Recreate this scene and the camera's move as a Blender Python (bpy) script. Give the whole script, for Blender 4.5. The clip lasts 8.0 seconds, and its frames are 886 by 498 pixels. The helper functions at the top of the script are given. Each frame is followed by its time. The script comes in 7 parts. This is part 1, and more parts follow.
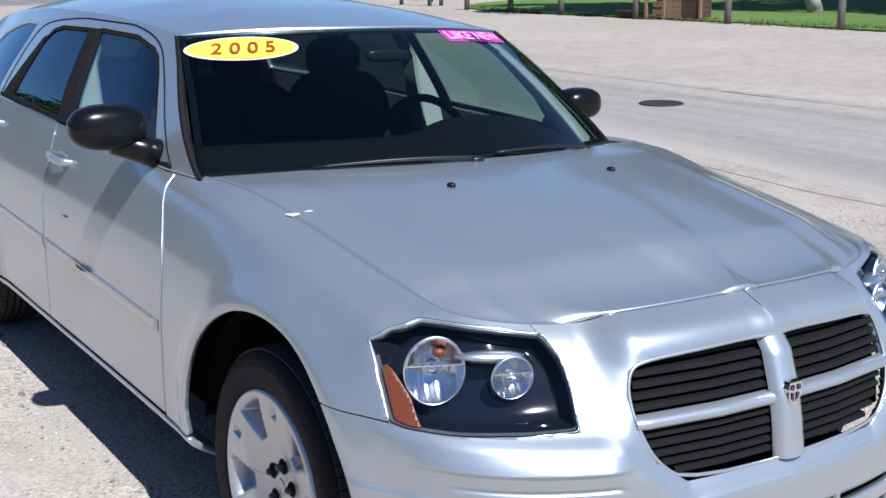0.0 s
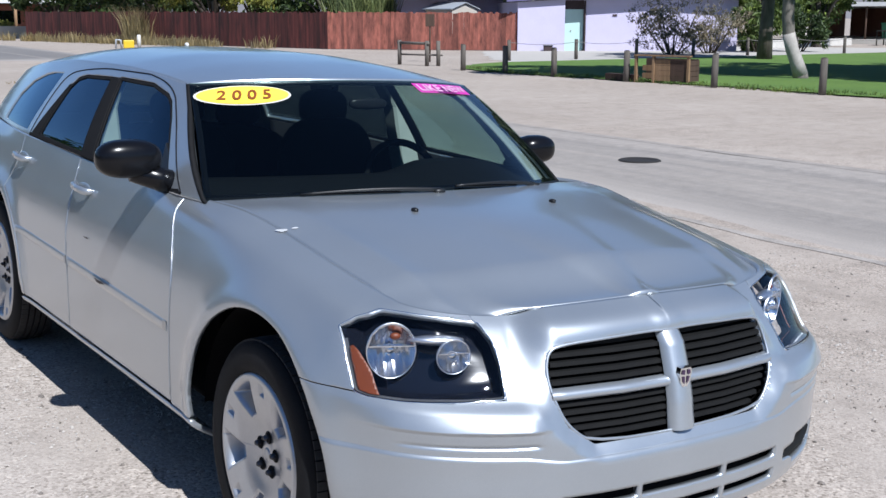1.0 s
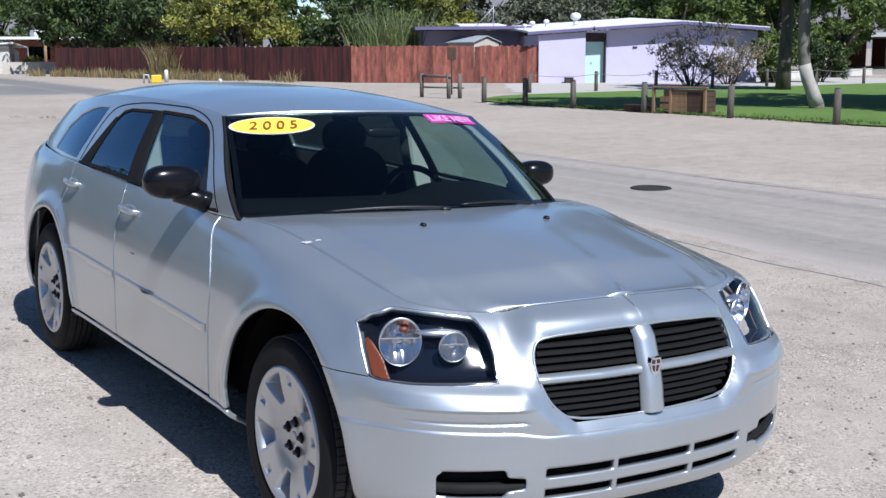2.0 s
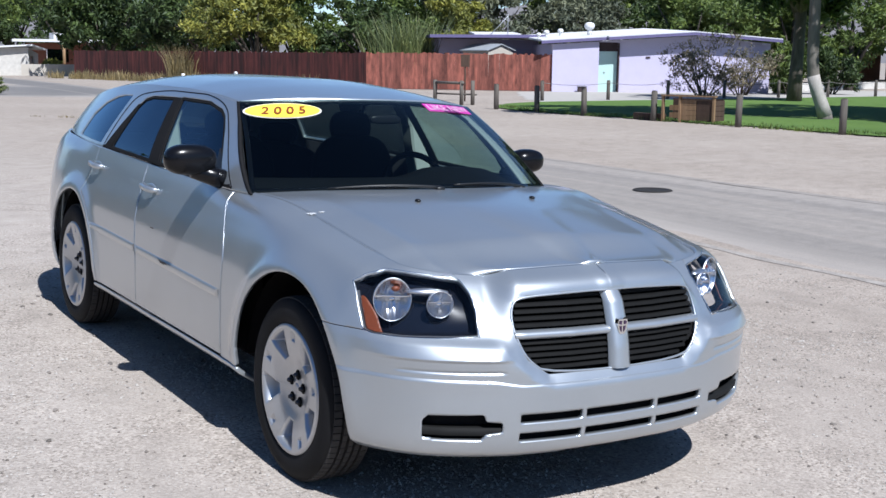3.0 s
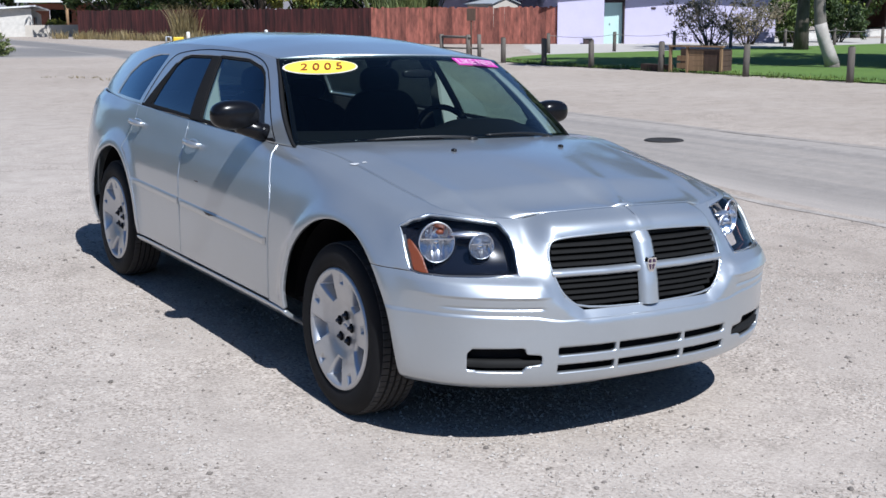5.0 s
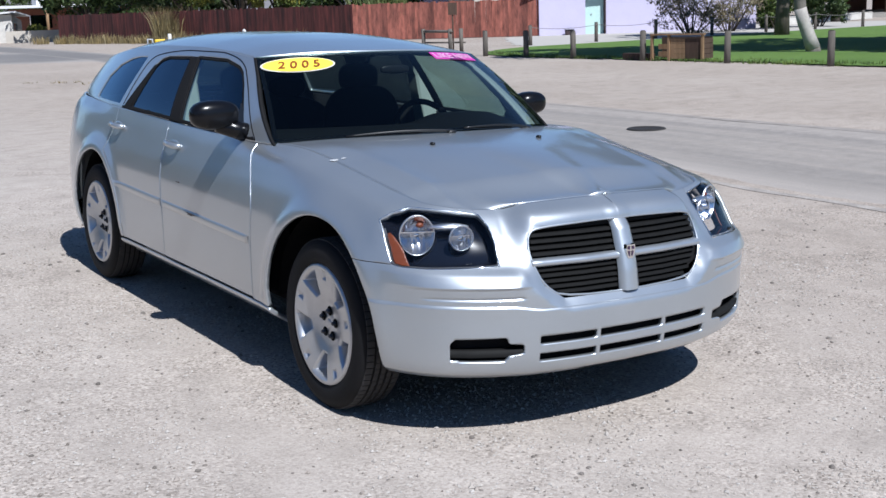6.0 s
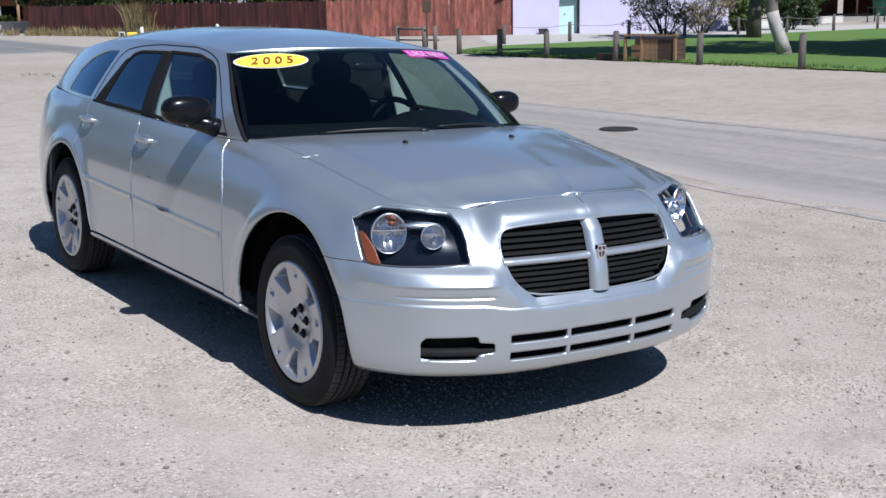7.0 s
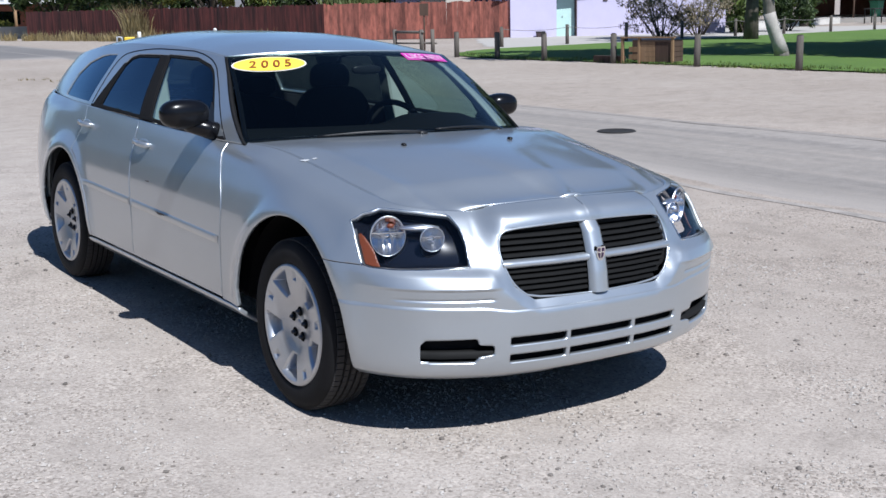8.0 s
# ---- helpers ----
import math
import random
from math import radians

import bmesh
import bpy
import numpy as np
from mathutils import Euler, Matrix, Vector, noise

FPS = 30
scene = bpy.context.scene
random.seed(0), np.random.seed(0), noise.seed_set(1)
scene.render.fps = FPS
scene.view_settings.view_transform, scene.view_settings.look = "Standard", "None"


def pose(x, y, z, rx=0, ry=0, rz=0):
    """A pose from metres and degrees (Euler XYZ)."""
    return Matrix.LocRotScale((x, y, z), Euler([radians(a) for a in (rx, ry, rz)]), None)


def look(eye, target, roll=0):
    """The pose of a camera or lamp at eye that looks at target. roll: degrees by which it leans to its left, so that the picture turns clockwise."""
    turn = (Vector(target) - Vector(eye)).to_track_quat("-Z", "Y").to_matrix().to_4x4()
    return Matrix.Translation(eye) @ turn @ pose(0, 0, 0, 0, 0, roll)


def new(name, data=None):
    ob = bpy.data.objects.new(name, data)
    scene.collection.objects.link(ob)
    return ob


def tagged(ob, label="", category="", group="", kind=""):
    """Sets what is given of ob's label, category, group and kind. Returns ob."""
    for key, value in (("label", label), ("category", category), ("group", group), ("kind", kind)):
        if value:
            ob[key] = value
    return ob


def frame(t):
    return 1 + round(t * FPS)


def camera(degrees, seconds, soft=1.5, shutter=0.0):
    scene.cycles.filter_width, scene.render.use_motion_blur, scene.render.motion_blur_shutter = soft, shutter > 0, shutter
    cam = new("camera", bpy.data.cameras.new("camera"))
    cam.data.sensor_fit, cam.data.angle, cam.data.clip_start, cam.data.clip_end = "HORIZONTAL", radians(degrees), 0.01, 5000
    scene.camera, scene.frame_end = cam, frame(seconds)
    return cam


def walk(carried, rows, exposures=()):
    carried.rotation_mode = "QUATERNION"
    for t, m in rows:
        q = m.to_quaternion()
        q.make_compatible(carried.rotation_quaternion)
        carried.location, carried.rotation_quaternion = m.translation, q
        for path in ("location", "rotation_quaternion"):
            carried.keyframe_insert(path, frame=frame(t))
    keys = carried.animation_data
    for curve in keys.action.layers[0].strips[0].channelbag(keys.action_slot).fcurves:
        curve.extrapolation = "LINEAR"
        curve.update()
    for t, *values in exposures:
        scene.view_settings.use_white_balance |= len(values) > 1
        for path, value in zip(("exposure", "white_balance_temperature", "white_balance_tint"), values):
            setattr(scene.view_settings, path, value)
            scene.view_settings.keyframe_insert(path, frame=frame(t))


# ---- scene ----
cam = camera(41.0, 8.0)
PATH = [
    (0.0, (-2.053, -2.603, 1.672), (-0.971, -0.992, 1.189), -0.71),
    (0.5, (-2.245, -2.900, 1.689), (-1.084, -1.343, 1.213), -0.48),
    (1.0, (-2.328, -3.204, 1.683), (-1.229, -1.578, 1.297), 0.21),
    (1.5, (-2.392, -3.471, 1.695), (-1.374, -1.798, 1.291), -1.92),
    (1.7, (-2.468, -3.564, 1.708), (-1.426, -1.898, 1.336), -1.11),
    (2.8, (-2.724, -4.023, 1.657), (-1.646, -2.366, 1.353), 0.71),
    (3.0, (-2.743, -4.114, 1.639), (-1.690, -2.444, 1.320), 0.60),
    (3.5, (-2.823, -4.231, 1.652), (-1.806, -2.545, 1.301), 0.48),
    (4.0, (-2.955, -4.253, 1.653), (-1.924, -2.581, 1.277), 0.08),
    (4.5, (-3.006, -4.273, 1.648), (-1.959, -2.612, 1.268), 0.09),
    (4.7, (-3.006, -4.273, 1.648), (-1.962, -2.610, 1.2565), 0.09),
    (5.8, (-2.999, -4.335, 1.646), (-1.954, -2.677, 1.248), -1.91),
    (6.0, (-2.999, -4.335, 1.646), (-1.946, -2.682, 1.244), -1.91),
    (6.5, (-2.998, -4.342, 1.650), (-1.916, -2.707, 1.254), -1.30),
    (7.0, (-3.000, -4.335, 1.650), (-1.908, -2.710, 1.243), -1.00),
    (7.5, (-3.003, -4.345, 1.650), (-1.911, -2.719, 1.242), -1.30),
    (8.0, (-3.001, -4.333, 1.647), (-1.906, -2.708, 1.245), -1.29),
]
walk(cam, [(t, look(eye, target, roll)) for t, eye, target, roll in PATH],
     exposures=[(0.0, 0.70, 5850, 10), (0.5, 0.60, 5850, 10), (1.0, 0.54, 5850, 10), (4.5, 0.54, 5850, 10), (6.0, 0.48, 5850, 10), (8.0, 0.46, 5850, 10)])

# ---- world, sun, exposure ----
SUN_DIR = Vector((-0.040, -0.81, 1.0)).normalized()
world = bpy.data.worlds.new("world")
scene.world = world
world.use_nodes = True
wn = world.node_tree.nodes
wl = world.node_tree.links
for n in list(wn):
    wn.remove(n)
sky = wn.new("ShaderNodeTexSky")
sky.sky_type = "NISHITA"
sky.sun_disc = False
sky.sun_elevation = math.asin(SUN_DIR.z)
sky.sun_rotation = math.atan2(SUN_DIR.x, SUN_DIR.y)
sky.altitude = 600
sky.air_density = 0.75
sky.dust_density = 0.02
sky.ozone_density = 1.0
bg = wn.new("ShaderNodeBackground")
bg.inputs["Strength"].default_value = 0.080
wo = wn.new("ShaderNodeOutputWorld")
vivid = wn.new("ShaderNodeHueSaturation")
vivid.inputs["Saturation"].default_value = 1.12
wl.new(sky.outputs["Color"], vivid.inputs["Color"])
wl.new(vivid.outputs["Color"], bg.inputs["Color"])
wl.new(bg.outputs["Background"], wo.inputs["Surface"])
sun_data = bpy.data.lights.new("sun", "SUN")
sun_data.energy = 5.0
sun_data.angle = radians(0.55)
sun_data.color = (1.0, 0.965, 0.91)
sun = new("sun", sun_data)
sun.matrix_world = look(tuple(SUN_DIR * 60), (0, 0, 0))

# the lean of the car on its sloping shoulder: car axes to level axes
LEAN = Matrix([[0.99945, -0.0, 0.03313], [0.0003, 0.99996, -0.00893], [-0.03312, 0.00894, 0.99941]]).to_4x4()

# ---- materials ----
def material(name):
    m = bpy.data.materials.new(name)
    m.use_nodes = True
    nt = m.node_tree
    return m, nt, nt.nodes["Principled BSDF"]


def noise_node(nt, scale, detail=4.0, rough=0.55, coords="Object"):
    tc = nt.nodes.new("ShaderNodeTexCoord")
    n = nt.nodes.new("ShaderNodeTexNoise")
    n.inputs["Scale"].default_value = scale
    n.inputs["Detail"].default_value = detail
    n.inputs["Roughness"].default_value = rough
    nt.links.new(tc.outputs[coords], n.inputs["Vector"])
    return n


def ramp_node(nt, src, stops):
    r = nt.nodes.new("ShaderNodeValToRGB")
    while len(r.color_ramp.elements) < len(stops):
        r.color_ramp.elements.new(0.5)
    for e, (pos, col) in zip(r.color_ramp.elements, stops):
        e.position = pos
        e.color = (*col, 1.0)
    nt.links.new(src, r.inputs["Fac"])
    return r


def mix_node(nt, fac, a, b, mode="MIX"):
    m = nt.nodes.new("ShaderNodeMix")
    m.data_type = "RGBA"
    m.blend_type = mode
    for sock, val in ((m.inputs[0], fac), (m.inputs[6], a), (m.inputs[7], b)):
        if isinstance(val, (int, float)):
            sock.default_value = val
        elif isinstance(val, tuple):
            sock.default_value = (*val, 1.0)
        else:
            nt.links.new(val, sock)
    return m.outputs[2]


def bump(nt, bsdf, height, strength, distance=0.01):
    b = nt.nodes.new("ShaderNodeBump")
    b.inputs["Strength"].default_value = strength
    b.inputs["Distance"].default_value = distance
    nt.links.new(height, b.inputs["Height"])
    nt.links.new(b.outputs["Normal"], bsdf.inputs["Normal"])


def simple(name, col, rough=0.5, metal=0.0, vary=0.15, scale=8.0, bumps=0.0, bscale=60.0, coat=0.0, coords="Object"):
    """A plain material with two scales of variation."""
    m, nt, b = material(name)
    n1 = noise_node(nt, scale, coords=coords)
    n2 = noise_node(nt, scale * 9.0, detail=6.0, coords=coords)
    lo = tuple(max(0.0, c * (1 - vary)) for c in col)
    hi = tuple(min(1.0, c * (1 + vary)) for c in col)
    r1 = ramp_node(nt, n1.outputs["Fac"], [(0.3, lo), (0.7, hi)])
    r2 = ramp_node(nt, n2.outputs["Fac"], [(0.3, lo), (0.7, hi)])
    nt.links.new(mix_node(nt, 0.45, r1.outputs["Color"], r2.outputs["Color"]), b.inputs["Base Color"])
    b.inputs["Roughness"].default_value = rough
    b.inputs["Metallic"].default_value = metal
    b.inputs["Coat Weight"].default_value = coat
    b.inputs["Coat Roughness"].default_value = 0.04
    if bumps:
        n3 = noise_node(nt, bscale, detail=6.0, coords=coords)
        bump(nt, b, n3.outputs["Fac"], bumps)
    return m


def paint_material():
    """Metal flake under a clear coat, with a thin film of dust."""
    m, nt, b = material("silver_paint")
    flakes = noise_node(nt, 900.0, detail=1.0)
    dust = noise_node(nt, 2.2, detail=5.0)
    base = ramp_node(nt, dust.outputs["Fac"], [(0.30, (0.430, 0.462, 0.492)), (0.75, (0.462, 0.492, 0.518))])
    spark = ramp_node(nt, flakes.outputs["Fac"], [(0.35, (0.86, 0.86, 0.87)), (0.68, (1.0, 1.0, 1.0))])
    nt.links.new(mix_node(nt, 1.0, base.outputs["Color"], spark.outputs["Color"], "MULTIPLY"), b.inputs["Base Color"])
    b.inputs["Metallic"].default_value = 0.72
    rr = nt.nodes.new("ShaderNodeMapRange")
    rr.inputs["To Min"].default_value = 0.33
    rr.inputs["To Max"].default_value = 0.40
    nt.links.new(dust.outputs["Fac"], rr.inputs["Value"])
    nt.links.new(rr.outputs["Result"], b.inputs["Roughness"])
    b.inputs["Coat Weight"].default_value = 1.0
    b.inputs["Coat Roughness"].default_value = 0.12
    b.inputs["Coat IOR"].default_value = 1.45
    return m


def glass_material(name, tint, gloss_rough=0.01, ior=1.5, gain=2.4, sheen=(1.0, 1.0, 1.0)):
    """Thin tinted pane: tinted passage, with gloss by Fresnel."""
    m, nt, b = material(name)
    nt.nodes.remove(b)
    out = nt.nodes["Material Output"]
    tr = nt.nodes.new("ShaderNodeBsdfTransparent")
    tr.inputs["Color"].default_value = (*tint, 1.0)
    gl = nt.nodes.new("ShaderNodeBsdfGlossy")
    gl.inputs["Roughness"].default_value = gloss_rough
    gl.inputs["Color"].default_value = (*sheen, 1.0)
    lw = nt.nodes.new("ShaderNodeLayerWeight")
    lw.inputs["Blend"].default_value = 0.5
    pw = nt.nodes.new("ShaderNodeMath")
    pw.operation = "POWER"
    pw.inputs[1].default_value = 5.0
    nt.links.new(lw.outputs["Facing"], pw.inputs[0])
    fr = nt.nodes.new("ShaderNodeMath")
    fr.operation = "MULTIPLY_ADD"
    f0 = ((ior - 1) / (ior + 1)) ** 2 * gain
    fr.inputs[1].default_value = 1.0 - f0
    fr.inputs[2].default_value = f0
    nt.links.new(pw.outputs["Value"], fr.inputs[0])
    mx = nt.nodes.new("ShaderNodeMixShader")
    nt.links.new(fr.outputs["Value"], mx.inputs["Fac"])
    nt.links.new(tr.outputs["BSDF"], mx.inputs[1])
    nt.links.new(gl.outputs["BSDF"], mx.inputs[2])
    nt.links.new(mx.outputs["Shader"], out.inputs["Surface"])
    return m


PAINT = paint_material()
BLACK_PLASTIC = simple("black_plastic", (0.011, 0.011, 0.012), rough=0.32, vary=0.2, scale=20, bumps=0.03, bscale=300)
BLACK_GLOSS = simple("black_gloss", (0.004, 0.004, 0.005), rough=0.24, vary=0.2, scale=10)
WIPER_BLACK = simple("wiper_black", (0.006, 0.006, 0.006), rough=0.45, vary=0.2, scale=20)
RUBBER = simple("rubber", (0.006, 0.006, 0.007), rough=0.78, vary=0.35, scale=14, bumps=0.15, bscale=160)
TRIM_GREY = simple("trim_grey", (0.018, 0.019, 0.021), rough=0.5, vary=0.15, scale=20)
LOUVRE = simple("louvre_grey", (0.008, 0.008, 0.008), rough=0.7, vary=0.2, scale=20)
LINER = simple("liner", (0.010, 0.010, 0.011), rough=0.9, vary=0.3, scale=10)
WHEEL_SILVER = simple("wheel_silver", (0.46, 0.47, 0.49), rough=0.36, metal=0.75, vary=0.06, scale=12, coat=0.2)
CHROME = simple("chrome", (0.86, 0.87, 0.88), rough=0.07, metal=1.0, vary=0.03, scale=10)
TRIM_BRIGHT = simple("satin_grey", (0.10, 0.105, 0.115), rough=0.4, metal=0.5, vary=0.08, scale=20)
LAMP_DARK = simple("lamp_dark", (0.006, 0.007, 0.011), rough=0.05, metal=0.0, vary=0.2, scale=12)
AMBER = simple("amber_lens", (0.140, 0.030, 0.005), rough=0.45, vary=0.12, scale=50, coat=0.0, bumps=0.1, bscale=120)
WINDSHIELD = glass_material("windshield_glass", (0.48, 0.60, 0.57), gain=0.8)
SIDE_GLASS = glass_material("side_glass", (0.46, 0.60, 0.54), gain=1.7, sheen=(0.62, 0.80, 1.0))
TINT_GLASS = glass_material("tinted_glass", (0.045, 0.058, 0.062), gain=1.9, sheen=(0.62, 0.80, 1.0))
LENS = glass_material("clear_lens", (0.93, 0.94, 0.96), ior=1.42, gain=0.85)
BEZEL = simple("lamp_bezel", (0.80, 0.81, 0.84), rough=0.36, metal=1.0, vary=0.03, scale=30)
NUT = simple("nut_metal", (0.075, 0.075, 0.08), rough=0.35, metal=0.8, vary=0.2, scale=60)
TREAD = simple("tread_rubber", (0.034, 0.032, 0.031), rough=0.85, vary=0.3, scale=30, bumps=0.2, bscale=200)
REFLECTOR = simple("lamp_reflector", (0.62, 0.64, 0.68), rough=0.20, metal=1.0, vary=0.03, scale=30)
LIMEWASH = simple("limewash", (0.327, 0.304, 0.281), rough=0.95, vary=0.30, scale=5, bumps=0.5, bscale=22)
SEAT_CLOTH = simple("seat_cloth", (0.007, 0.007, 0.008), rough=0.9, vary=0.2, scale=16, bumps=0.3, bscale=250)
PILLAR_TRIM = simple("pillar_trim", (0.26, 0.28, 0.265), rough=0.7, vary=0.08, scale=20)
DASH = simple("dash_plastic", (0.0055, 0.006, 0.007), rough=0.75, vary=0.15, scale=10, bumps=0.1, bscale=200)
CABIN_GREY = simple("cabin_grey", (0.014, 0.014, 0.016), rough=0.8, vary=0.15, scale=10)
YELLOW_STICKER = simple("yellow_sticker", (0.93, 0.66, 0.06), rough=0.45, vary=0.05, scale=20)
WHITE_STICKER = simple("white_sticker", (0.623, 0.608, 0.562), rough=0.45, vary=0.04, scale=20)
BROWN_INK = simple("brown_ink", (0.20, 0.055, 0.010), rough=0.5, vary=0.08, scale=30)
PINK_STICKER = simple("pink_sticker", (0.471, 0.027, 0.304), rough=0.45, vary=0.05, scale=20)
DARK_INK = simple("dark_ink", (0.04, 0.02, 0.05), rough=0.5, vary=0.08, scale=30)
SCUFF_AND_DENT = simple("scuff_and_dent", (0.10, 0.085, 0.075), rough=0.8, vary=0.4, scale=60)
PALE_SCUFF = simple("pale_scuff", (0.40, 0.41, 0.42), rough=0.7, vary=0.15, scale=80)


SEAL = simple("seal_rubber", (0.012, 0.012, 0.013), rough=0.85, vary=0.2, scale=20)
for m_, s_ in ((SEAL, 0.1), (DASH, 0.08), (SEAT_CLOTH, 0.1), (CABIN_GREY, 0.15), (RUBBER, 0.25), (LINER, 0.1), (LOUVRE, 0.15), (BLACK_PLASTIC, 0.25), (BLACK_GLOSS, 0.28)):
    m_.node_tree.nodes["Principled BSDF"].inputs["Specular IOR Level"].default_value = s_


# ---- building tools ----
def link_mesh(name, verts, faces, mat, parent=None, smooth=True, label=""):
    me = bpy.data.meshes.new(name)
    me.from_pydata([tuple(v) for v in verts], [], faces)
    me.update()
    if smooth:
        me.polygons.foreach_set("use_smooth", [True] * len(me.polygons))
    if mat:
        me.materials.append(mat)
    ob = new(name, me)
    if parent is not None:
        ob.parent = parent
    if label:
        ob["label"] = label
    return ob


def part(name, bm, mat, parent, label="", smooth=False):
    me = bpy.data.meshes.new(name)
    bm.normal_update()
    bm.to_mesh(me)
    bm.free()
    if smooth:
        me.polygons.foreach_set("use_smooth", [True] * len(me.polygons))
    me.materials.append(mat)
    ob = new(name, me)
    if parent is not None:
        ob.parent = parent
    if label:
        ob["label"] = label
    return ob


def thick(ob, t, offset=-1.0):
    m = ob.modifiers.new("thickness", "SOLIDIFY")
    m.thickness = t
    m.offset = offset
    m.use_even_offset = False
    return ob


def rounded(ob, w, seg=2):
    m = ob.modifiers.new("edge", "BEVEL")
    m.width = w
    m.segments = seg
    m.limit_method = "ANGLE"
    m.angle_limit = radians(40)
    return ob


def box_bm(x0, x1, y0, y1, z0, z1, bm=None):
    bm = bm or bmesh.new()
    v = [bm.verts.new((x, y, z)) for z in (z0, z1) for y in (y0, y1) for x in (x0, x1)]
    for f in ((0, 2, 3, 1), (4, 5, 7, 6), (0, 1, 5, 4), (2, 6, 7, 3), (0, 4, 6, 2), (1, 3, 7, 5)):
        bm.faces.new([v[i] for i in f])
    return bm


def spline(xs, ys, x):
    """Monotone cubic through the knots; ys may have several columns."""
    xs = np.asarray(xs, float)
    ys = np.asarray(ys, float)
    x = np.clip(np.asarray(x, float), xs[0], xs[-1])
    if ys.ndim == 1:
        ys = ys[:, None]
        flat = True
    else:
        flat = False
    h = np.diff(xs)[:, None]
    d = np.diff(ys, axis=0) / h
    m = np.zeros_like(ys)
    m[0], m[-1] = d[0], d[-1]
    same = d[:-1] * d[1:] > 0
    w1, w2 = 2 * h[1:] + h[:-1], h[1:] + 2 * h[:-1]
    with np.errstate(divide="ignore", invalid="ignore"):
        hm = (w1 + w2) / (w1 / d[:-1] + w2 / d[1:])
    m[1:-1] = np.where(same, hm, 0.0)
    i = np.clip(np.searchsorted(xs, x, side="right") - 1, 0, len(xs) - 2)
    t = ((x - xs[i]) / (xs[i + 1] - xs[i]))[..., None]
    hh = (xs[i + 1] - xs[i])[..., None]
    out = ((2 * t**3 - 3 * t**2 + 1) * ys[i] + (t**3 - 2 * t**2 + t) * hh * m[i]
           + (-2 * t**3 + 3 * t**2) * ys[i + 1] + (t**3 - t**2) * hh * m[i + 1])
    return out[..., 0] if flat else out


def smoothstep(a, b, x):
    t = np.clip((x - a) / (b - a), 0, 1)
    return t * t * (3 - 2 * t)


def poly_sdf(px, pz, pts, r=0.0):
    """Signed distance to a polygon (negative inside), its corners rounded by r."""
    pts = np.asarray(pts, float)
    best = np.full(px.shape, 1e9)
    inside = np.zeros(px.shape, bool)
    n = len(pts)
    for i in range(n):
        ax, az = pts[i]
        bx, bz = pts[(i + 1) % n]
        ex, ez = bx - ax, bz - az
        k = np.clip(((px - ax) * ex + (pz - az) * ez) / (ex * ex + ez * ez), 0, 1)
        best = np.minimum(best, np.hypot(px - ax - k * ex, pz - az - k * ez))
        if az != bz:
            cross = (az > pz) != (bz > pz)
            inside ^= cross & (px < ax + (pz - az) / (bz - az) * ex)
    return np.where(inside, -best, best) - r


def clip_grid(P, F):
    """The part of the grid of points P in which F is negative, cut along F = 0."""
    nu, nv = F.shape
    verts, faces, ids, cuts = [], [], {}, {}

    def vid(i, j):
        if (i, j) not in ids:
            ids[(i, j)] = len(verts)
            verts.append(P[i, j])
        return ids[(i, j)]

    def cut(a, b):
        key = (a, b) if a < b else (b, a)
        if key not in cuts:
            fa, fb = F[key[0]], F[key[1]]
            k = min(max(fa / (fa - fb), 0.02), 0.98)
            cuts[key] = len(verts)
            verts.append(P[key[0]] * (1 - k) + P[key[1]] * k)
        return cuts[key]

    neg = F < 0
    some = neg[:-1, :-1] | neg[1:, :-1] | neg[:-1, 1:] | neg[1:, 1:]
    for i, j in zip(*np.nonzero(some)):
        c = [(i, j), (i + 1, j), (i + 1, j + 1), (i, j + 1)]
        ring = []
        for k in range(4):
            a, b = c[k], c[(k + 1) % 4]
            if neg[a]:
                ring.append(vid(*a))
            if neg[a] != neg[b]:
                ring.append(cut(a, b))
        if len(ring) >= 3:
            faces.append(ring)
    return verts, faces


def sheet(name, P, F, mat, parent, inner, label="", t=0.0):
    """A trimmed smooth sheet that faces away from the point inner."""
    verts, faces = clip_grid(P, F)
    if not faces:
        return None
    A = np.array([verts[i] for i in faces[len(faces) // 2][:3]])
    nrm = np.cross(A[1] - A[0], A[2] - A[0])
    if np.dot(nrm, A.mean(0) - np.asarray(inner)) < 0:
        faces = [f[::-1] for f in faces]
    ob = link_mesh(name, verts, faces, mat, parent, True, label)
    if t:
        thick(ob, t)
    return ob


def tube(name, pts, r, mat, parent, label="", seg=8, closed=False, flat=1.0):
    """A round bar along points."""
    pts = [Vector(p) for p in pts]
    n = len(pts)
    verts, faces = [], []
    for i, p in enumerate(pts):
        a = pts[(i - 1) % n] if closed or i else pts[0]
        b = pts[(i + 1) % n] if closed or i < n - 1 else pts[-1]
        d = (b - a).normalized()
        u = d.cross(Vector((0, 0, 1)))
        if u.length < 1e-3:
            u = d.cross(Vector((0, 1, 0)))
        u.normalize()
        w = u.cross(d)
        rr = r[i] if isinstance(r, (list, tuple)) else r
        for k in range(seg):
            a2 = 2 * math.pi * k / seg
            verts.append(p + u * (rr * math.cos(a2)) + w * (rr * flat * math.sin(a2)))
    m = n if closed else n - 1
    for i in range(m):
        for k in range(seg):
            a0, a1 = i * seg + k, i * seg + (k + 1) % seg
            b0, b1 = ((i + 1) % n) * seg + k, ((i + 1) % n) * seg + (k + 1) % seg
            faces.append((a0, a1, b1, b0))
    if not closed:
        faces.append(tuple(range(seg))[::-1])
        faces.append(tuple((n - 1) * seg + k for k in range(seg)))
    return link_mesh(name, verts, faces, mat, parent, True, label)


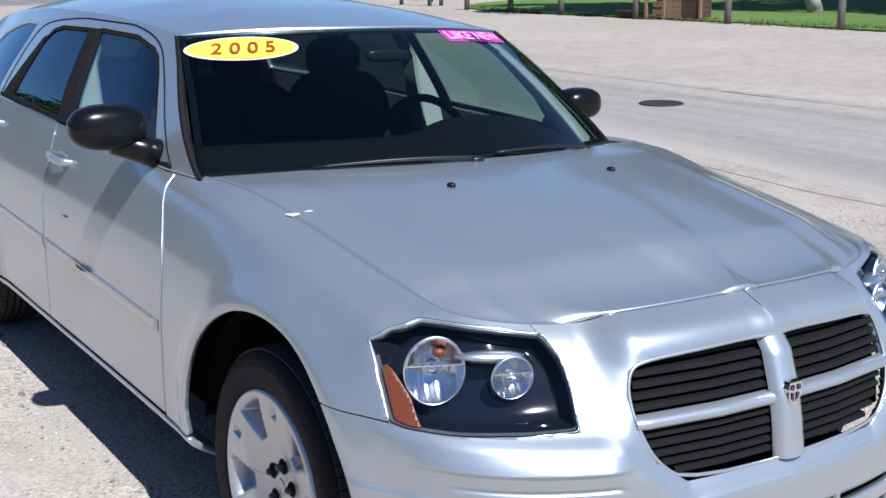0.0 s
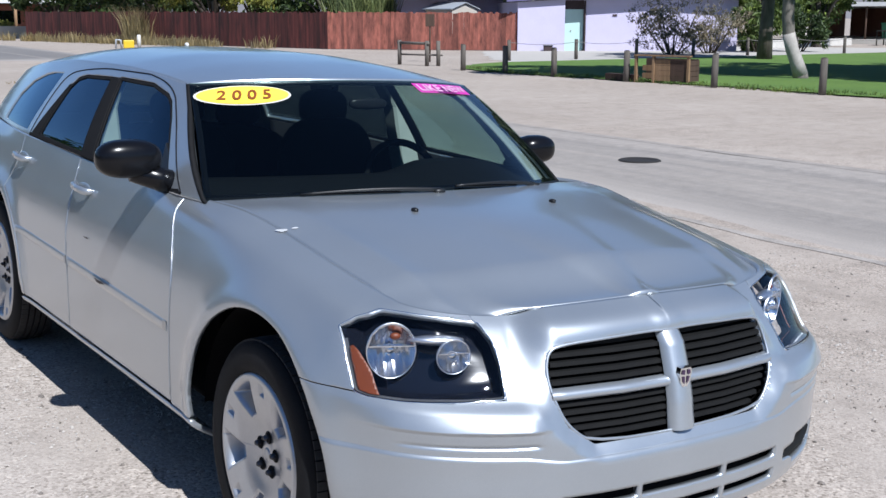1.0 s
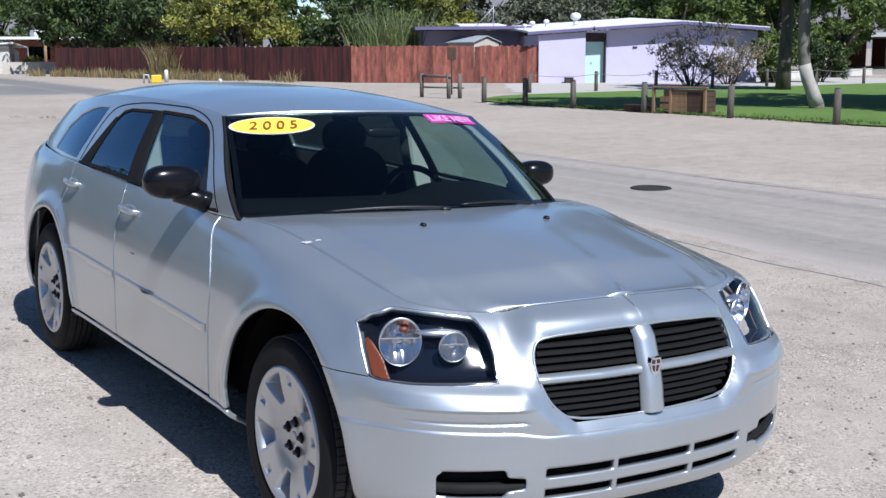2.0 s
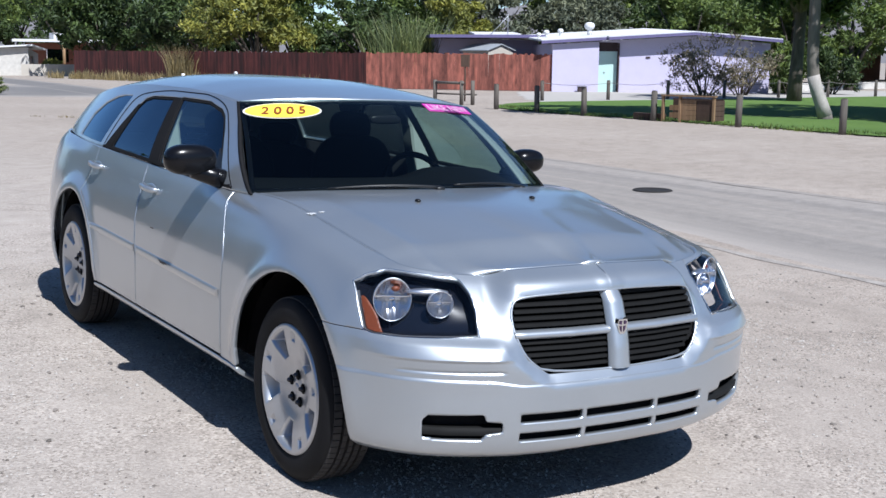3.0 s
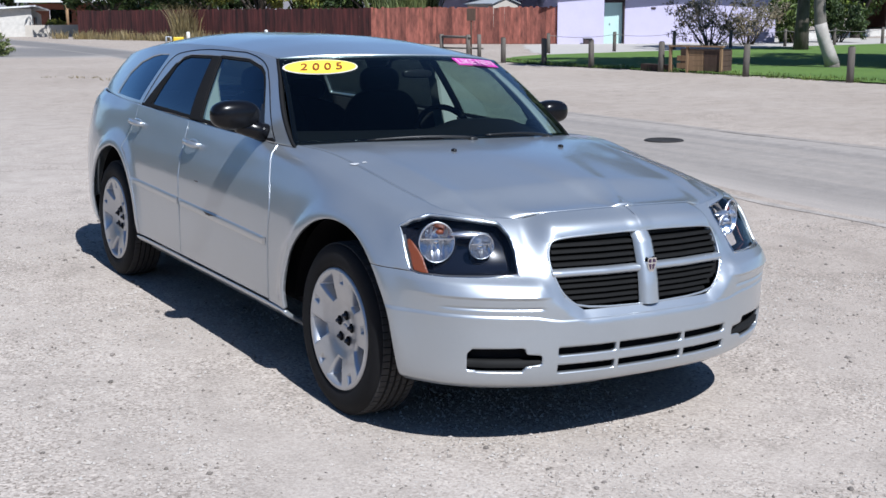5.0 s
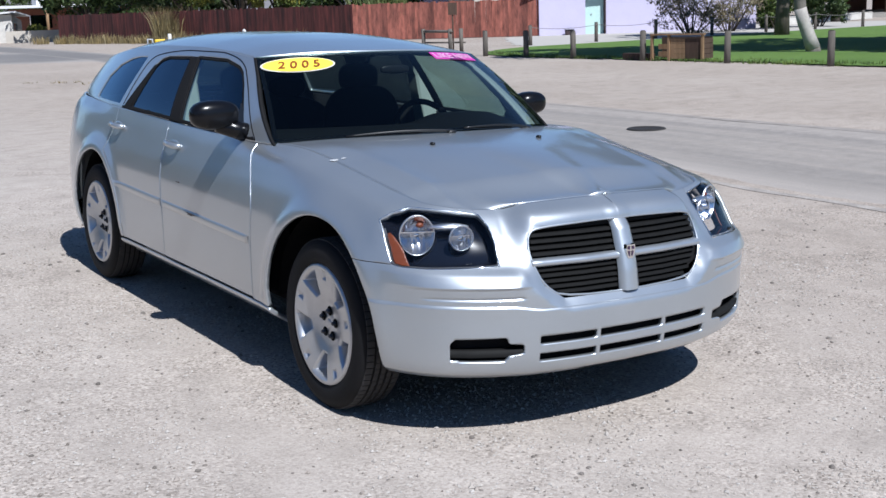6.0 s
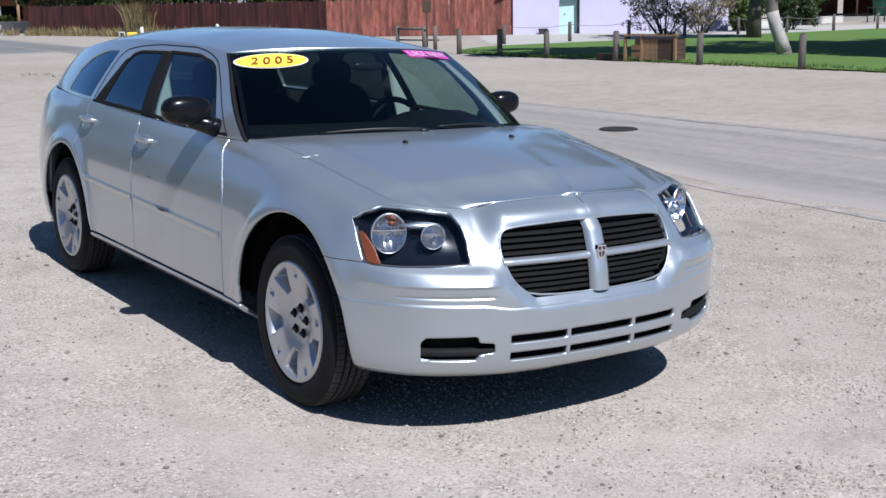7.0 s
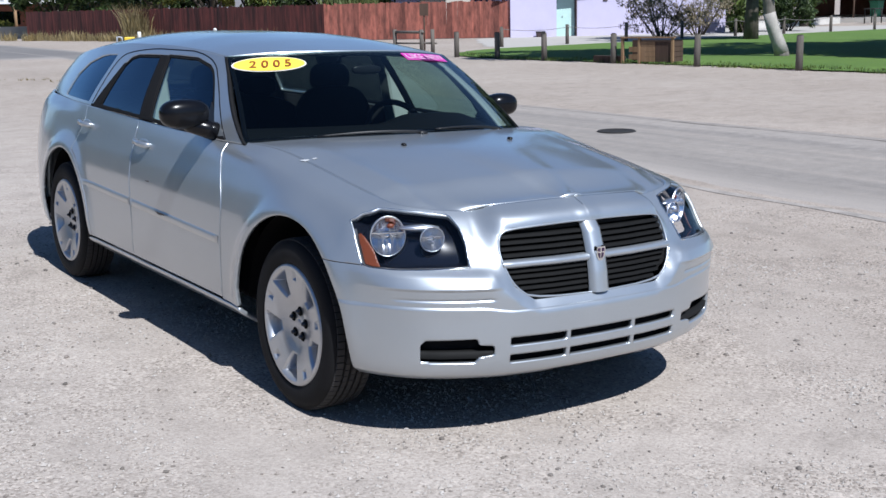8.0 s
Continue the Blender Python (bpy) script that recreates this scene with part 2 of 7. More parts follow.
def lathe(name, prof, mat, parent, label="", seg=64, axis="x", centre=(0, 0, 0), smooth=True):
    """A turned form: profile rows of (radius, along)."""
    verts, faces = [], []
    n = len(prof)
    for k in range(seg):
        a = 2 * math.pi * k / seg
        for r, h in prof:
            c, s = r * math.cos(a), r * math.sin(a)
            v = {"x": (h, c, s), "y": (c, h, s), "z": (c, s, h)}[axis]
            verts.append((v[0] + centre[0], v[1] + centre[1], v[2] + centre[2]))
    for k in range(seg):
        for i in range(n - 1):
            a, b = k * n + i, ((k + 1) % seg) * n + i
            faces.append((a, b, b + 1, a + 1))
    return link_mesh(name, verts, faces, mat, parent, smooth, label)


def blob(name, centre, size, mat, parent, label="", power=2.5, nu=28, nv=18):
    """A rounded box, or with power 2 an ellipsoid."""
    verts, faces = [], []

    def sp(v, e):
        return math.copysign(abs(v) ** e, v)
    e = 2.0 / power
    for j in range(nv + 1):
        phi = -math.pi / 2 + math.pi * j / nv
        for i in range(nu):
            th = 2 * math.pi * i / nu
            verts.append((centre[0] + size[0] * sp(math.cos(phi), e) * sp(math.cos(th), e),
                          centre[1] + size[1] * sp(math.cos(phi), e) * sp(math.sin(th), e),
                          centre[2] + size[2] * sp(math.sin(phi), e)))
    for j in range(nv):
        for i in range(nu):
            a, b = j * nu + i, j * nu + (i + 1) % nu
            faces.append((a, b, b + nu, a + nu))
    return link_mesh(name, verts, faces, mat, parent, True, label)

# ---- the setting ----
def ground_height(x, y):
    """Level ground, with the slight cross fall of the shoulder on which the car stands."""
    r = math.hypot(x, (y - 1.5) * 0.8)
    w = 1.0 - min(max((r - 3.2) / 6.0, 0.0), 1.0)
    w = w * w * (3 - 2 * w)
    n = LEAN.to_3x3() @ Vector((0, 0, 1))
    return w * (-(n.x * x + n.y * y) / n.z)


def grid_lines(near, far, fine, growth):
    v, step = [0.0], fine
    while v[-1] < far:
        if v[-1] > near:
            step *= growth
        v.append(v[-1] + step)
    return [-a for a in v[:0:-1]] + v


def gravel_material():
    m, nt, b = material("gravel")
    n0 = noise_node(nt, 0.25, detail=4)
    n1 = noise_node(nt, 3.0, detail=8, rough=0.7)
    n2 = noise_node(nt, 70.0, detail=6, rough=0.8)
    base = ramp_node(nt, n0.outputs["Fac"], [(0.25, (0.338, 0.299, 0.264)), (0.75, (0.416, 0.374, 0.336))])
    mid = ramp_node(nt, n1.outputs["Fac"], [(0.30, (0.80, 0.79, 0.78)), (0.50, (1.0, 0.99, 0.98)), (0.68, (1.10, 1.095, 1.09))])
    fine = ramp_node(nt, n2.outputs["Fac"], [(0.30, (0.64, 0.63, 0.62)), (0.52, (1.0, 1.0, 1.0)), (0.72, (1.24, 1.24, 1.23))])
    c = mix_node(nt, 1.0, base.outputs["Color"], mid.outputs["Color"], "MULTIPLY")
    c = mix_node(nt, 0.9, c, fine.outputs["Color"], "MULTIPLY")
    place = nt.nodes.new("ShaderNodeTexCoord")
    axes = nt.nodes.new("ShaderNodeSeparateXYZ")
    nt.links.new(place.outputs["Object"], axes.inputs["Vector"])
    patch = nt.nodes.new("ShaderNodeMath")
    patch.operation = "MULTIPLY_ADD"
    patch.inputs[1].default_value = 7.0
    nt.links.new(n0.outputs["Fac"], patch.inputs[0])
    nt.links.new(axes.outputs["X"], patch.inputs[2])
    span = nt.nodes.new("ShaderNodeMapRange")
    span.interpolation_type = "SMOOTHSTEP"
    span.inputs["From Min"].default_value = 2.5
    span.inputs["From Max"].default_value = 7.5
    nt.links.new(patch.outputs["Value"], span.inputs["Value"])
    packed = mix_node(nt, 1.0, c, (0.90, 0.88, 0.86), "MULTIPLY")
    c = mix_node(nt, span.outputs["Result"], c, packed)
    vor = nt.nodes.new("ShaderNodeTexVoronoi")
    vor.inputs["Scale"].default_value = 90.0
    tc = nt.nodes.new("ShaderNodeTexCoord")
    nt.links.new(tc.outputs["Object"], vor.inputs["Vector"])
    # packed stones, showing where the dirt is swept off
    cells = nt.nodes.new("ShaderNodeSeparateColor")
    nt.links.new(vor.outputs["Color"], cells.inputs["Color"])
    tone = ramp_node(nt, cells.outputs["Red"], [(0.0, (0.52, 0.50, 0.48)), (0.25, (0.88, 0.87, 0.86)), (0.7, (1.06, 1.06, 1.06)), (1.0, (1.32, 1.31, 1.30))])
    n4 = noise_node(nt, 1.1, detail=5, rough=0.65)
    swept = ramp_node(nt, n4.outputs["Fac"], [(0.40, (0.12, 0.12, 0.12)), (0.60, (1.0, 1.0, 1.0))])
    bare = mix_node(nt, 1.0, c, tone.outputs["Color"], "MULTIPLY")
    c = mix_node(nt, swept.outputs["Color"], c, bare)
    nt.links.new(c, b.inputs["Base Color"])
    b.inputs["Roughness"].default_value = 0.95
    b.inputs["Specular IOR Level"].default_value = 0.2
    add = nt.nodes.new("ShaderNodeMath")
    add.operation = "SUBTRACT"
    nt.links.new(n2.outputs["Fac"], add.inputs[0])
    nt.links.new(vor.outputs["Distance"], add.inputs[1])
    bump(nt, b, add.outputs["Value"], 0.30, 0.008)
    return m


GRAVEL = gravel_material()
gl = grid_lines(8.0, 1500.0, 0.35, 1.16)
gv = [(x, y + 4.0, ground_height(x, y + 4.0)) for y in gl for x in gl]
gn = len(gl)
gf = [(j * gn + i, j * gn + i + 1, (j + 1) * gn + i + 1, (j + 1) * gn + i) for j in range(gn - 1) for i in range(gn - 1)]
ground = link_mesh("ground", gv, gf, GRAVEL)
tagged(ground, "pale beige gravel and dirt lot around the car", "ground", kind="structure")

# ---- the car ----
car = new("car")
car.matrix_world = LEAN
tagged(car, "silver estate car with black grille, parked on gravel", "car")
INNER = (0.0, 1.4, 0.62)

# plan of the widest line, from the middle of the nose round to the middle of the tail
PLAN = [(0, -0.965), (0.2, -0.958), (0.4, -0.932), (0.54, -0.888), (0.66, -0.828), (0.76, -0.752), (0.835, -0.66), (0.885, -0.56),
        (0.912, -0.45), (0.928, -0.25), (0.936, 0.0), (0.937, 0.4), (0.935, 1.0), (0.935, 2.0), (0.937, 2.6), (0.938, 3.05),
        (0.920, 3.36), (0.875, 3.62), (0.805, 3.83), (0.69, 3.97), (0.4, 4.05), (0.0, 4.07)]
_pl = np.array(PLAN)
_len = np.concatenate([[0], np.cumsum(np.hypot(*np.diff(_pl, axis=0).T))])
S_END = _len[-1]


def plan_at(s):
    """Place and inward direction on the plan line."""
    p = spline(_len, _pl, s)
    q = spline(_len, _pl, np.clip(s + 0.02, 0, S_END)) - spline(_len, _pl, np.clip(s - 0.02, 0, S_END))
    q /= np.linalg.norm(q, axis=-1, keepdims=True)
    return p, np.stack([-q[..., 1], q[..., 0]], -1)


def s_of(i):
    return _len[i]


# upright outlines (set in by, height) along the plan, from the bottom edge up to the bonnet or window line
STATIONS = [
    (s_of(0), [(.055, .258), (.020, .285), (.004, .345), (0, .46), (0, .56), (.012, .63), (.028, .70), (.060, .79), (.115, .862), (.205, .905)]),
    (s_of(2), [(.055, .258), (.020, .285), (.004, .345), (0, .46), (0, .56), (.012, .63), (.030, .70), (.066, .79), (.130, .860), (.215, .893)]),
    (s_of(3), [(.055, .258), (.020, .285), (.004, .345), (0, .46), (0, .585), (.012, .645), (.058, .688), (.130, .785), (.195, .848), (.225, .870)]),
    (s_of(6), [(.050, .258), (.018, .285), (.004, .345), (0, .46), (0, .59), (.008, .65), (.034, .692), (.080, .785), (.130, .855), (.190, .893)]),
    (s_of(8), [(.045, .256), (.015, .285), (.003, .35), (0, .46), (0, .59), (.003, .65), (.010, .70), (.040, .79), (.104, .874), (.212, .912)]),
    (s_of(10), [(.035, .252), (.010, .285), (.003, .36), (0, .48), (0, .61), (.002, .69), (.012, .765), (.036, .860), (.095, .938), (.205, .982)]),
    (s_of(11), [(.030, .252), (.010, .29), (.004, .36), (0, .50), (0, .62), (.005, .72), (.020, .81), (.046, .90), (.082, .985), (.165, 1.036)]),
    (s_of(12), [(.030, .252), (.010, .295), (.005, .36), (.001, .50), (0, .62), (.004, .73), (.019, .82), (.045, .915), (.066, .99), (.082, 1.040)]),
    (s_of(14), [(.030, .252), (.010, .297), (.005, .36), (.001, .50), (0, .62), (.004, .73), (.019, .83), (.045, .93), (.067, 1.015), (.084, 1.075)]),
    (s_of(16), [(.040, .26), (.015, .31), (.006, .38), (.001, .50), (0, .62), (.005, .74), (.021, .85), (.049, .95), (.080, 1.04), (.120, 1.095)]),
    (s_of(18), [(.060, .28), (.02, .33), (.006, .40), (.001, .50), (0, .62), (.006, .75), (.020, .86), (.040, .96), (.070, 1.04), (.120, 1.10)]),
    (s_of(21), [(.060, .28), (.02, .33), (.006, .40), (.001, .50), (0, .62), (.006, .75), (.020, .86), (.040, .96), (.070, 1.04), (.120, 1.10)]),
]
_ss = np.array([s for s, _ in STATIONS])
_sd = np.array([[p[0] for p in r] for _, r in STATIONS])
_sz = np.array([[p[1] for p in r] for _, r in STATIONS])
WHEEL_Y = (-0.090, 2.925)
ARCH_Y = (-0.085, 2.865)
WHEEL_Z = 0.352
ARCH_R = (0.452, 0.455)
GRILLE = [(-.312, .553), (.312, .553), (.390, .605), (.424, .68), (.428, .74), (.415, .79), (.388, .812), (.2, .822), (0, .825), (-.2, .822), (-.388, .812), (-.415, .79), (-.428, .74), (-.424, .68), (-.390, .605)]
SURROUND = [(-.30, .503), (.30, .503), (.39, .540), (.474, .627), (.50, .70), (.50, .80), (.47, .90), (-.47, .90), (-.50, .80), (-.50, .70), (-.474, .627), (-.39, .540)]


def widen(x):
    """The far wing stands a little prouder."""
    return x * (1 + 0.082 * smoothstep(0.40, 0.92, x))


def narrow(x):
    """The far side of the cabin stands a little further in."""
    return x - 0.070 * smoothstep(0.12, 0.75, x)


def shell(s, v, side=1.0):
    """Points of the lower body for arrays s (along the plan) and v (0 bottom, 1 top)."""
    s2, v2 = np.meshgrid(s, v, indexing="ij")
    dk = spline(_ss, _sd, s)
    zk = spline(_ss, _sz, s)
    knots = np.linspace(0, 1, dk.shape[1])
    d = np.stack([spline(knots, dk[i], v) for i in range(len(s))])
    z = np.stack([spline(knots, zk[i], v) for i in range(len(s))])
    p, n = plan_at(s)
    x = p[:, None, 0] + n[:, None, 0] * d
    y = p[:, None, 1] + n[:, None, 1] * d
    for wy, r in zip(ARCH_Y, ARCH_R):
        rad = np.hypot(y - wy, z - WHEEL_Z)
        flare = 0.020 * np.exp(-((rad - r - 0.015) / 0.055) ** 2) * smoothstep(0.25, 0.45, z) * smoothstep(0.75, 0.88, x)
        x = x + flare
    # the grille surround is let in towards its opening
    front = smoothstep(-0.45, -0.7, y)
    ds, dg = poly_sdf(x, z, SURROUND), poly_sdf(x, z, GRILLE)
    k = np.clip(-ds / np.maximum(dg - ds, 1e-4), 0, 1)
    y = y + front * 0.026 * k ** 1.25 * (ds < 0) * smoothstep(0.90, 0.80, z)
    # spine down the middle of the nose
    y = y - front * 0.006 * np.exp(-(x / 0.05) ** 4) * smoothstep(0.76, 0.84, z)
    # fine styling groove on the bumper corners
    for gz in (0.571,):
        y = y + 0.0065 * front * np.exp(-((z - gz) / 0.005) ** 2) * smoothstep(0.48, 0.50, x) * smoothstep(0.82, 0.78, x)
    # shelf below the headlamps: it juts out downwards, breaks at a crisp edge and fades away below
    jut = np.interp(z, [0.49, 0.585, 0.604, 0.614, 0.676], [0.0, 0.006, 0.009, 0.019, 0.0])
    y = y - front * jut * smoothstep(0.44, 0.52, x) * smoothstep(0.90, 0.80, x)
    if side > 0:
        k = smoothstep(0.80, 1.02, z) * smoothstep(0.50, 0.85, y)
        x = widen(x) * (1 - k) + narrow(x) * k
    return np.stack([x * side, y, z], -1)


HEADLAMP = [(.846, .834), (.808, .861), (.748, .882), (.70, .879), (.64, .873), (.538, .857), (.526, .82), (.530, .761), (.546, .685), (.653, .679), (.786, .675), (.844, .676), (.862, .683), (.858, .767)]


def lamp_inner(z):
    """Inner edge of the headlamps at a height."""
    return np.interp(z, [0.679, 0.685, 0.761, 0.82, 0.857, 0.90], [0.549, 0.546, 0.530, 0.526, 0.538, 0.552])


def gap_a(z):
    return 0.553 + 0.125 * smoothstep(0.74, 1.04, z)


def gap_b(z):
    return 1.700 + 0.048 * smoothstep(0.5, 0.95, z)


def gap_c(z):
    return 2.69 - 0.10 * smoothstep(0.80, 1.02, z)


_fine_s, _fine_v = np.linspace(0.0, 1.30, 520), np.linspace(0.20, 1, 320)


def outline_on_shell(poly, side, n=160, tip=0):
    """A closed line on the nose that follows a front-view polygon, with its set-in directions."""
    P = shell(_fine_s, _fine_v, -1.0) * np.array([-1, 1, 1])
    _, nn = plan_at(_fine_s)
    pts = np.array(poly, float)
    for _ in range(tip):
        nxt = np.roll(pts, -1, 0)
        pts = np.stack([pts * 0.75 + nxt * 0.25, pts * 0.25 + nxt * 0.75], 1).reshape(-1, 2)
    seg = np.linalg.norm(np.roll(pts, -1, 0) - pts, axis=1)
    cum = np.concatenate([[0], np.cumsum(seg)])
    ring = np.concatenate([pts, pts[:1]])
    out = []
    for d in np.linspace(0, cum[-1], n, endpoint=False):
        x, z = np.interp(d, cum, ring[:, 0]), np.interp(d, cum, ring[:, 1])
        k = np.argmin((P[..., 0] - abs(x)) ** 2 + (P[..., 2] - z) ** 2)
        i, j = np.unravel_index(k, P.shape[:2])
        sx = -1.0 if x < 0 else 1.0
        q = np.array([x, P[i, j, 1], z])
        m = np.array([nn[i, 0] * sx, nn[i, 1], 0.0])
        out.append((q, m))
    Q, M = np.array([o[0] for o in out]), np.array([o[1] for o in out])
    for _ in range(6):
        Q[:, 1] = (np.roll(Q[:, 1], 1) + Q[:, 1] * 2 + np.roll(Q[:, 1], -1)) / 4
    Q[:, 0], M[:, 0] = Q[:, 0] * side, M[:, 0] * side
    if side > 0:
        Q[:, 0] = np.where(Q[:, 0] > 0, widen(np.maximum(Q[:, 0], 0)), Q[:, 0])
    return Q, M


def lower_panels():
    sF = np.linspace(0.0, 1.75, 190)
    v = np.linspace(0, 1, 96)
    v0 = v
    v = np.unique(np.concatenate([v, np.linspace(0.40, 0.60, 56)]))
    P = np.concatenate([shell(sF, v, -1.0)[:0:-1], shell(sF, v, 1.0)], 0)
    X, Y, Z = np.abs(P[..., 0]), P[..., 1], P[..., 2]
    hl = poly_sdf(X, Z, HEADLAMP)
    arch = ARCH_R[0] - np.hypot(Y - ARCH_Y[0], Z - WHEEL_Z)
    # bumper and nose
    slots = np.full(X.shape, 1e9)
    for z0, z1 in ((0.388, 0.421), (0.319, 0.354)):
        for x0, x1 in ((-0.01, 0.160), (0.174, 0.424)):
            cx, hx = (x0 + x1) / 2, (x1 - x0) / 2
            slots = np.minimum(slots, np.maximum(np.abs(X - cx) - hx, np.abs(Z - (z0 + z1) / 2) - (z1 - z0) / 2))
    Xf = np.where(P[..., 0] > 0, 0.483 + (X - 0.483) * 0.74, X)
    fog = poly_sdf(Xf, Z, [(.730, .330), (.733, .400), (.717, .419), (.547, .424), (.541, .399), (.483, .393), (.483, .357), (.541, .350), (.547, .329)])
    upper = np.minimum(Z - 0.682, X - lamp_inner(Z) - 0.003)
    F = np.maximum.reduce([-hl, -poly_sdf(P[..., 0], Z, GRILLE), -slots, -fog, arch, upper, Y + 0.20])
    sheet("bumper", P, F, PAINT, car, INNER, "silver front bumper and nose panel", 0.022)
    v = v0
    for side in (-1.0, 1.0):
        sd = np.linspace(0.60, 2.35, 170)
        P = shell(sd, v, side)
        X, Y, Z = np.abs(P[..., 0]), P[..., 1], P[..., 2]
        hl = poly_sdf(X, Z, HEADLAMP)
        arch = ARCH_R[0] - np.hypot(Y - ARCH_Y[0], Z - WHEEL_Z)
        F = np.maximum.reduce([-hl - 0.002, arch, np.minimum(0.685 - Z, -0.1 - Y), Y - gap_a(Z) + 0.003, np.where(Z < 0.85, 0.74 - X, lamp_inner(Z) + 0.004 - X)])
        F = np.maximum(F, np.minimum(0.337 - Z, Y - 0.36))
        P = P.copy()
        P[..., 0] -= side * 0.062 * smoothstep(0.33, 0.25, Z) * smoothstep(0.20, 0.36, Y)
        sheet("fender", P, F, PAINT, car, INNER, "silver front wing with flared wheel arch", 0.018)
        # lamp lens
        sl = np.linspace(0.40, 1.30, 90)
        P = shell(sl, v, side)
        X, Z = np.abs(P[..., 0]), P[..., 2]
        headlamp = sheet("headlight_lens", P, poly_sdf(X, Z, HEADLAMP) + 0.006, LENS, None, INNER, "clear headlight cover")
        build_headlamp(side, headlamp, sl, v)
        # doors and rear quarter
        sr = np.linspace(1.95, S_END, 330)
        P = shell(sr, v, side)
        Y, Z = P[..., 1], P[..., 2]
        rear = ARCH_R[1] - np.hypot(Y - ARCH_Y[1], Z - WHEEL_Z)
        door1 = np.maximum.reduce([gap_a(Z) + 0.003 - Y, Y - gap_b(Z) + 0.003, 0.345 - Z])
        d1 = sheet("front_door", P, door1, PAINT, car, INNER, "silver front door", 0.02)
        door2 = np.maximum.reduce([gap_b(Z) + 0.003 - Y, Y - gap_c(Z) + 0.003, 0.345 - Z, rear + 0.045])
        d2 = sheet("rear_door", P, door2, PAINT, car, INNER, "silver rear door", 0.02)
        quarter = np.maximum.reduce([np.minimum(gap_c(Z) + 0.003 - Y, -(rear + 0.039)), rear, 2.1 - Y, 0.345 - Z - 0.2 * (Y > 3)])
        sheet("rear_quarter", P, quarter, PAINT, car, INNER, "silver rear wing", 0.02)
        sill = np.maximum.reduce([Z - 0.333, 0.363 - Y, Y - 2.60, rear, ARCH_R[0] - np.hypot(Y - ARCH_Y[0], Z - WHEEL_Z)])
        Q = P.copy()
        Q[..., 0] += side * (0.004 * smoothstep(0.342, 0.325, Z) - 0.065 * smoothstep(0.325, 0.250, Z))
        sheet("sill", Q, sill, PAINT, car, INNER, "silver sill below the doors", 0.02)
        door_fittings(side, d1, d2)


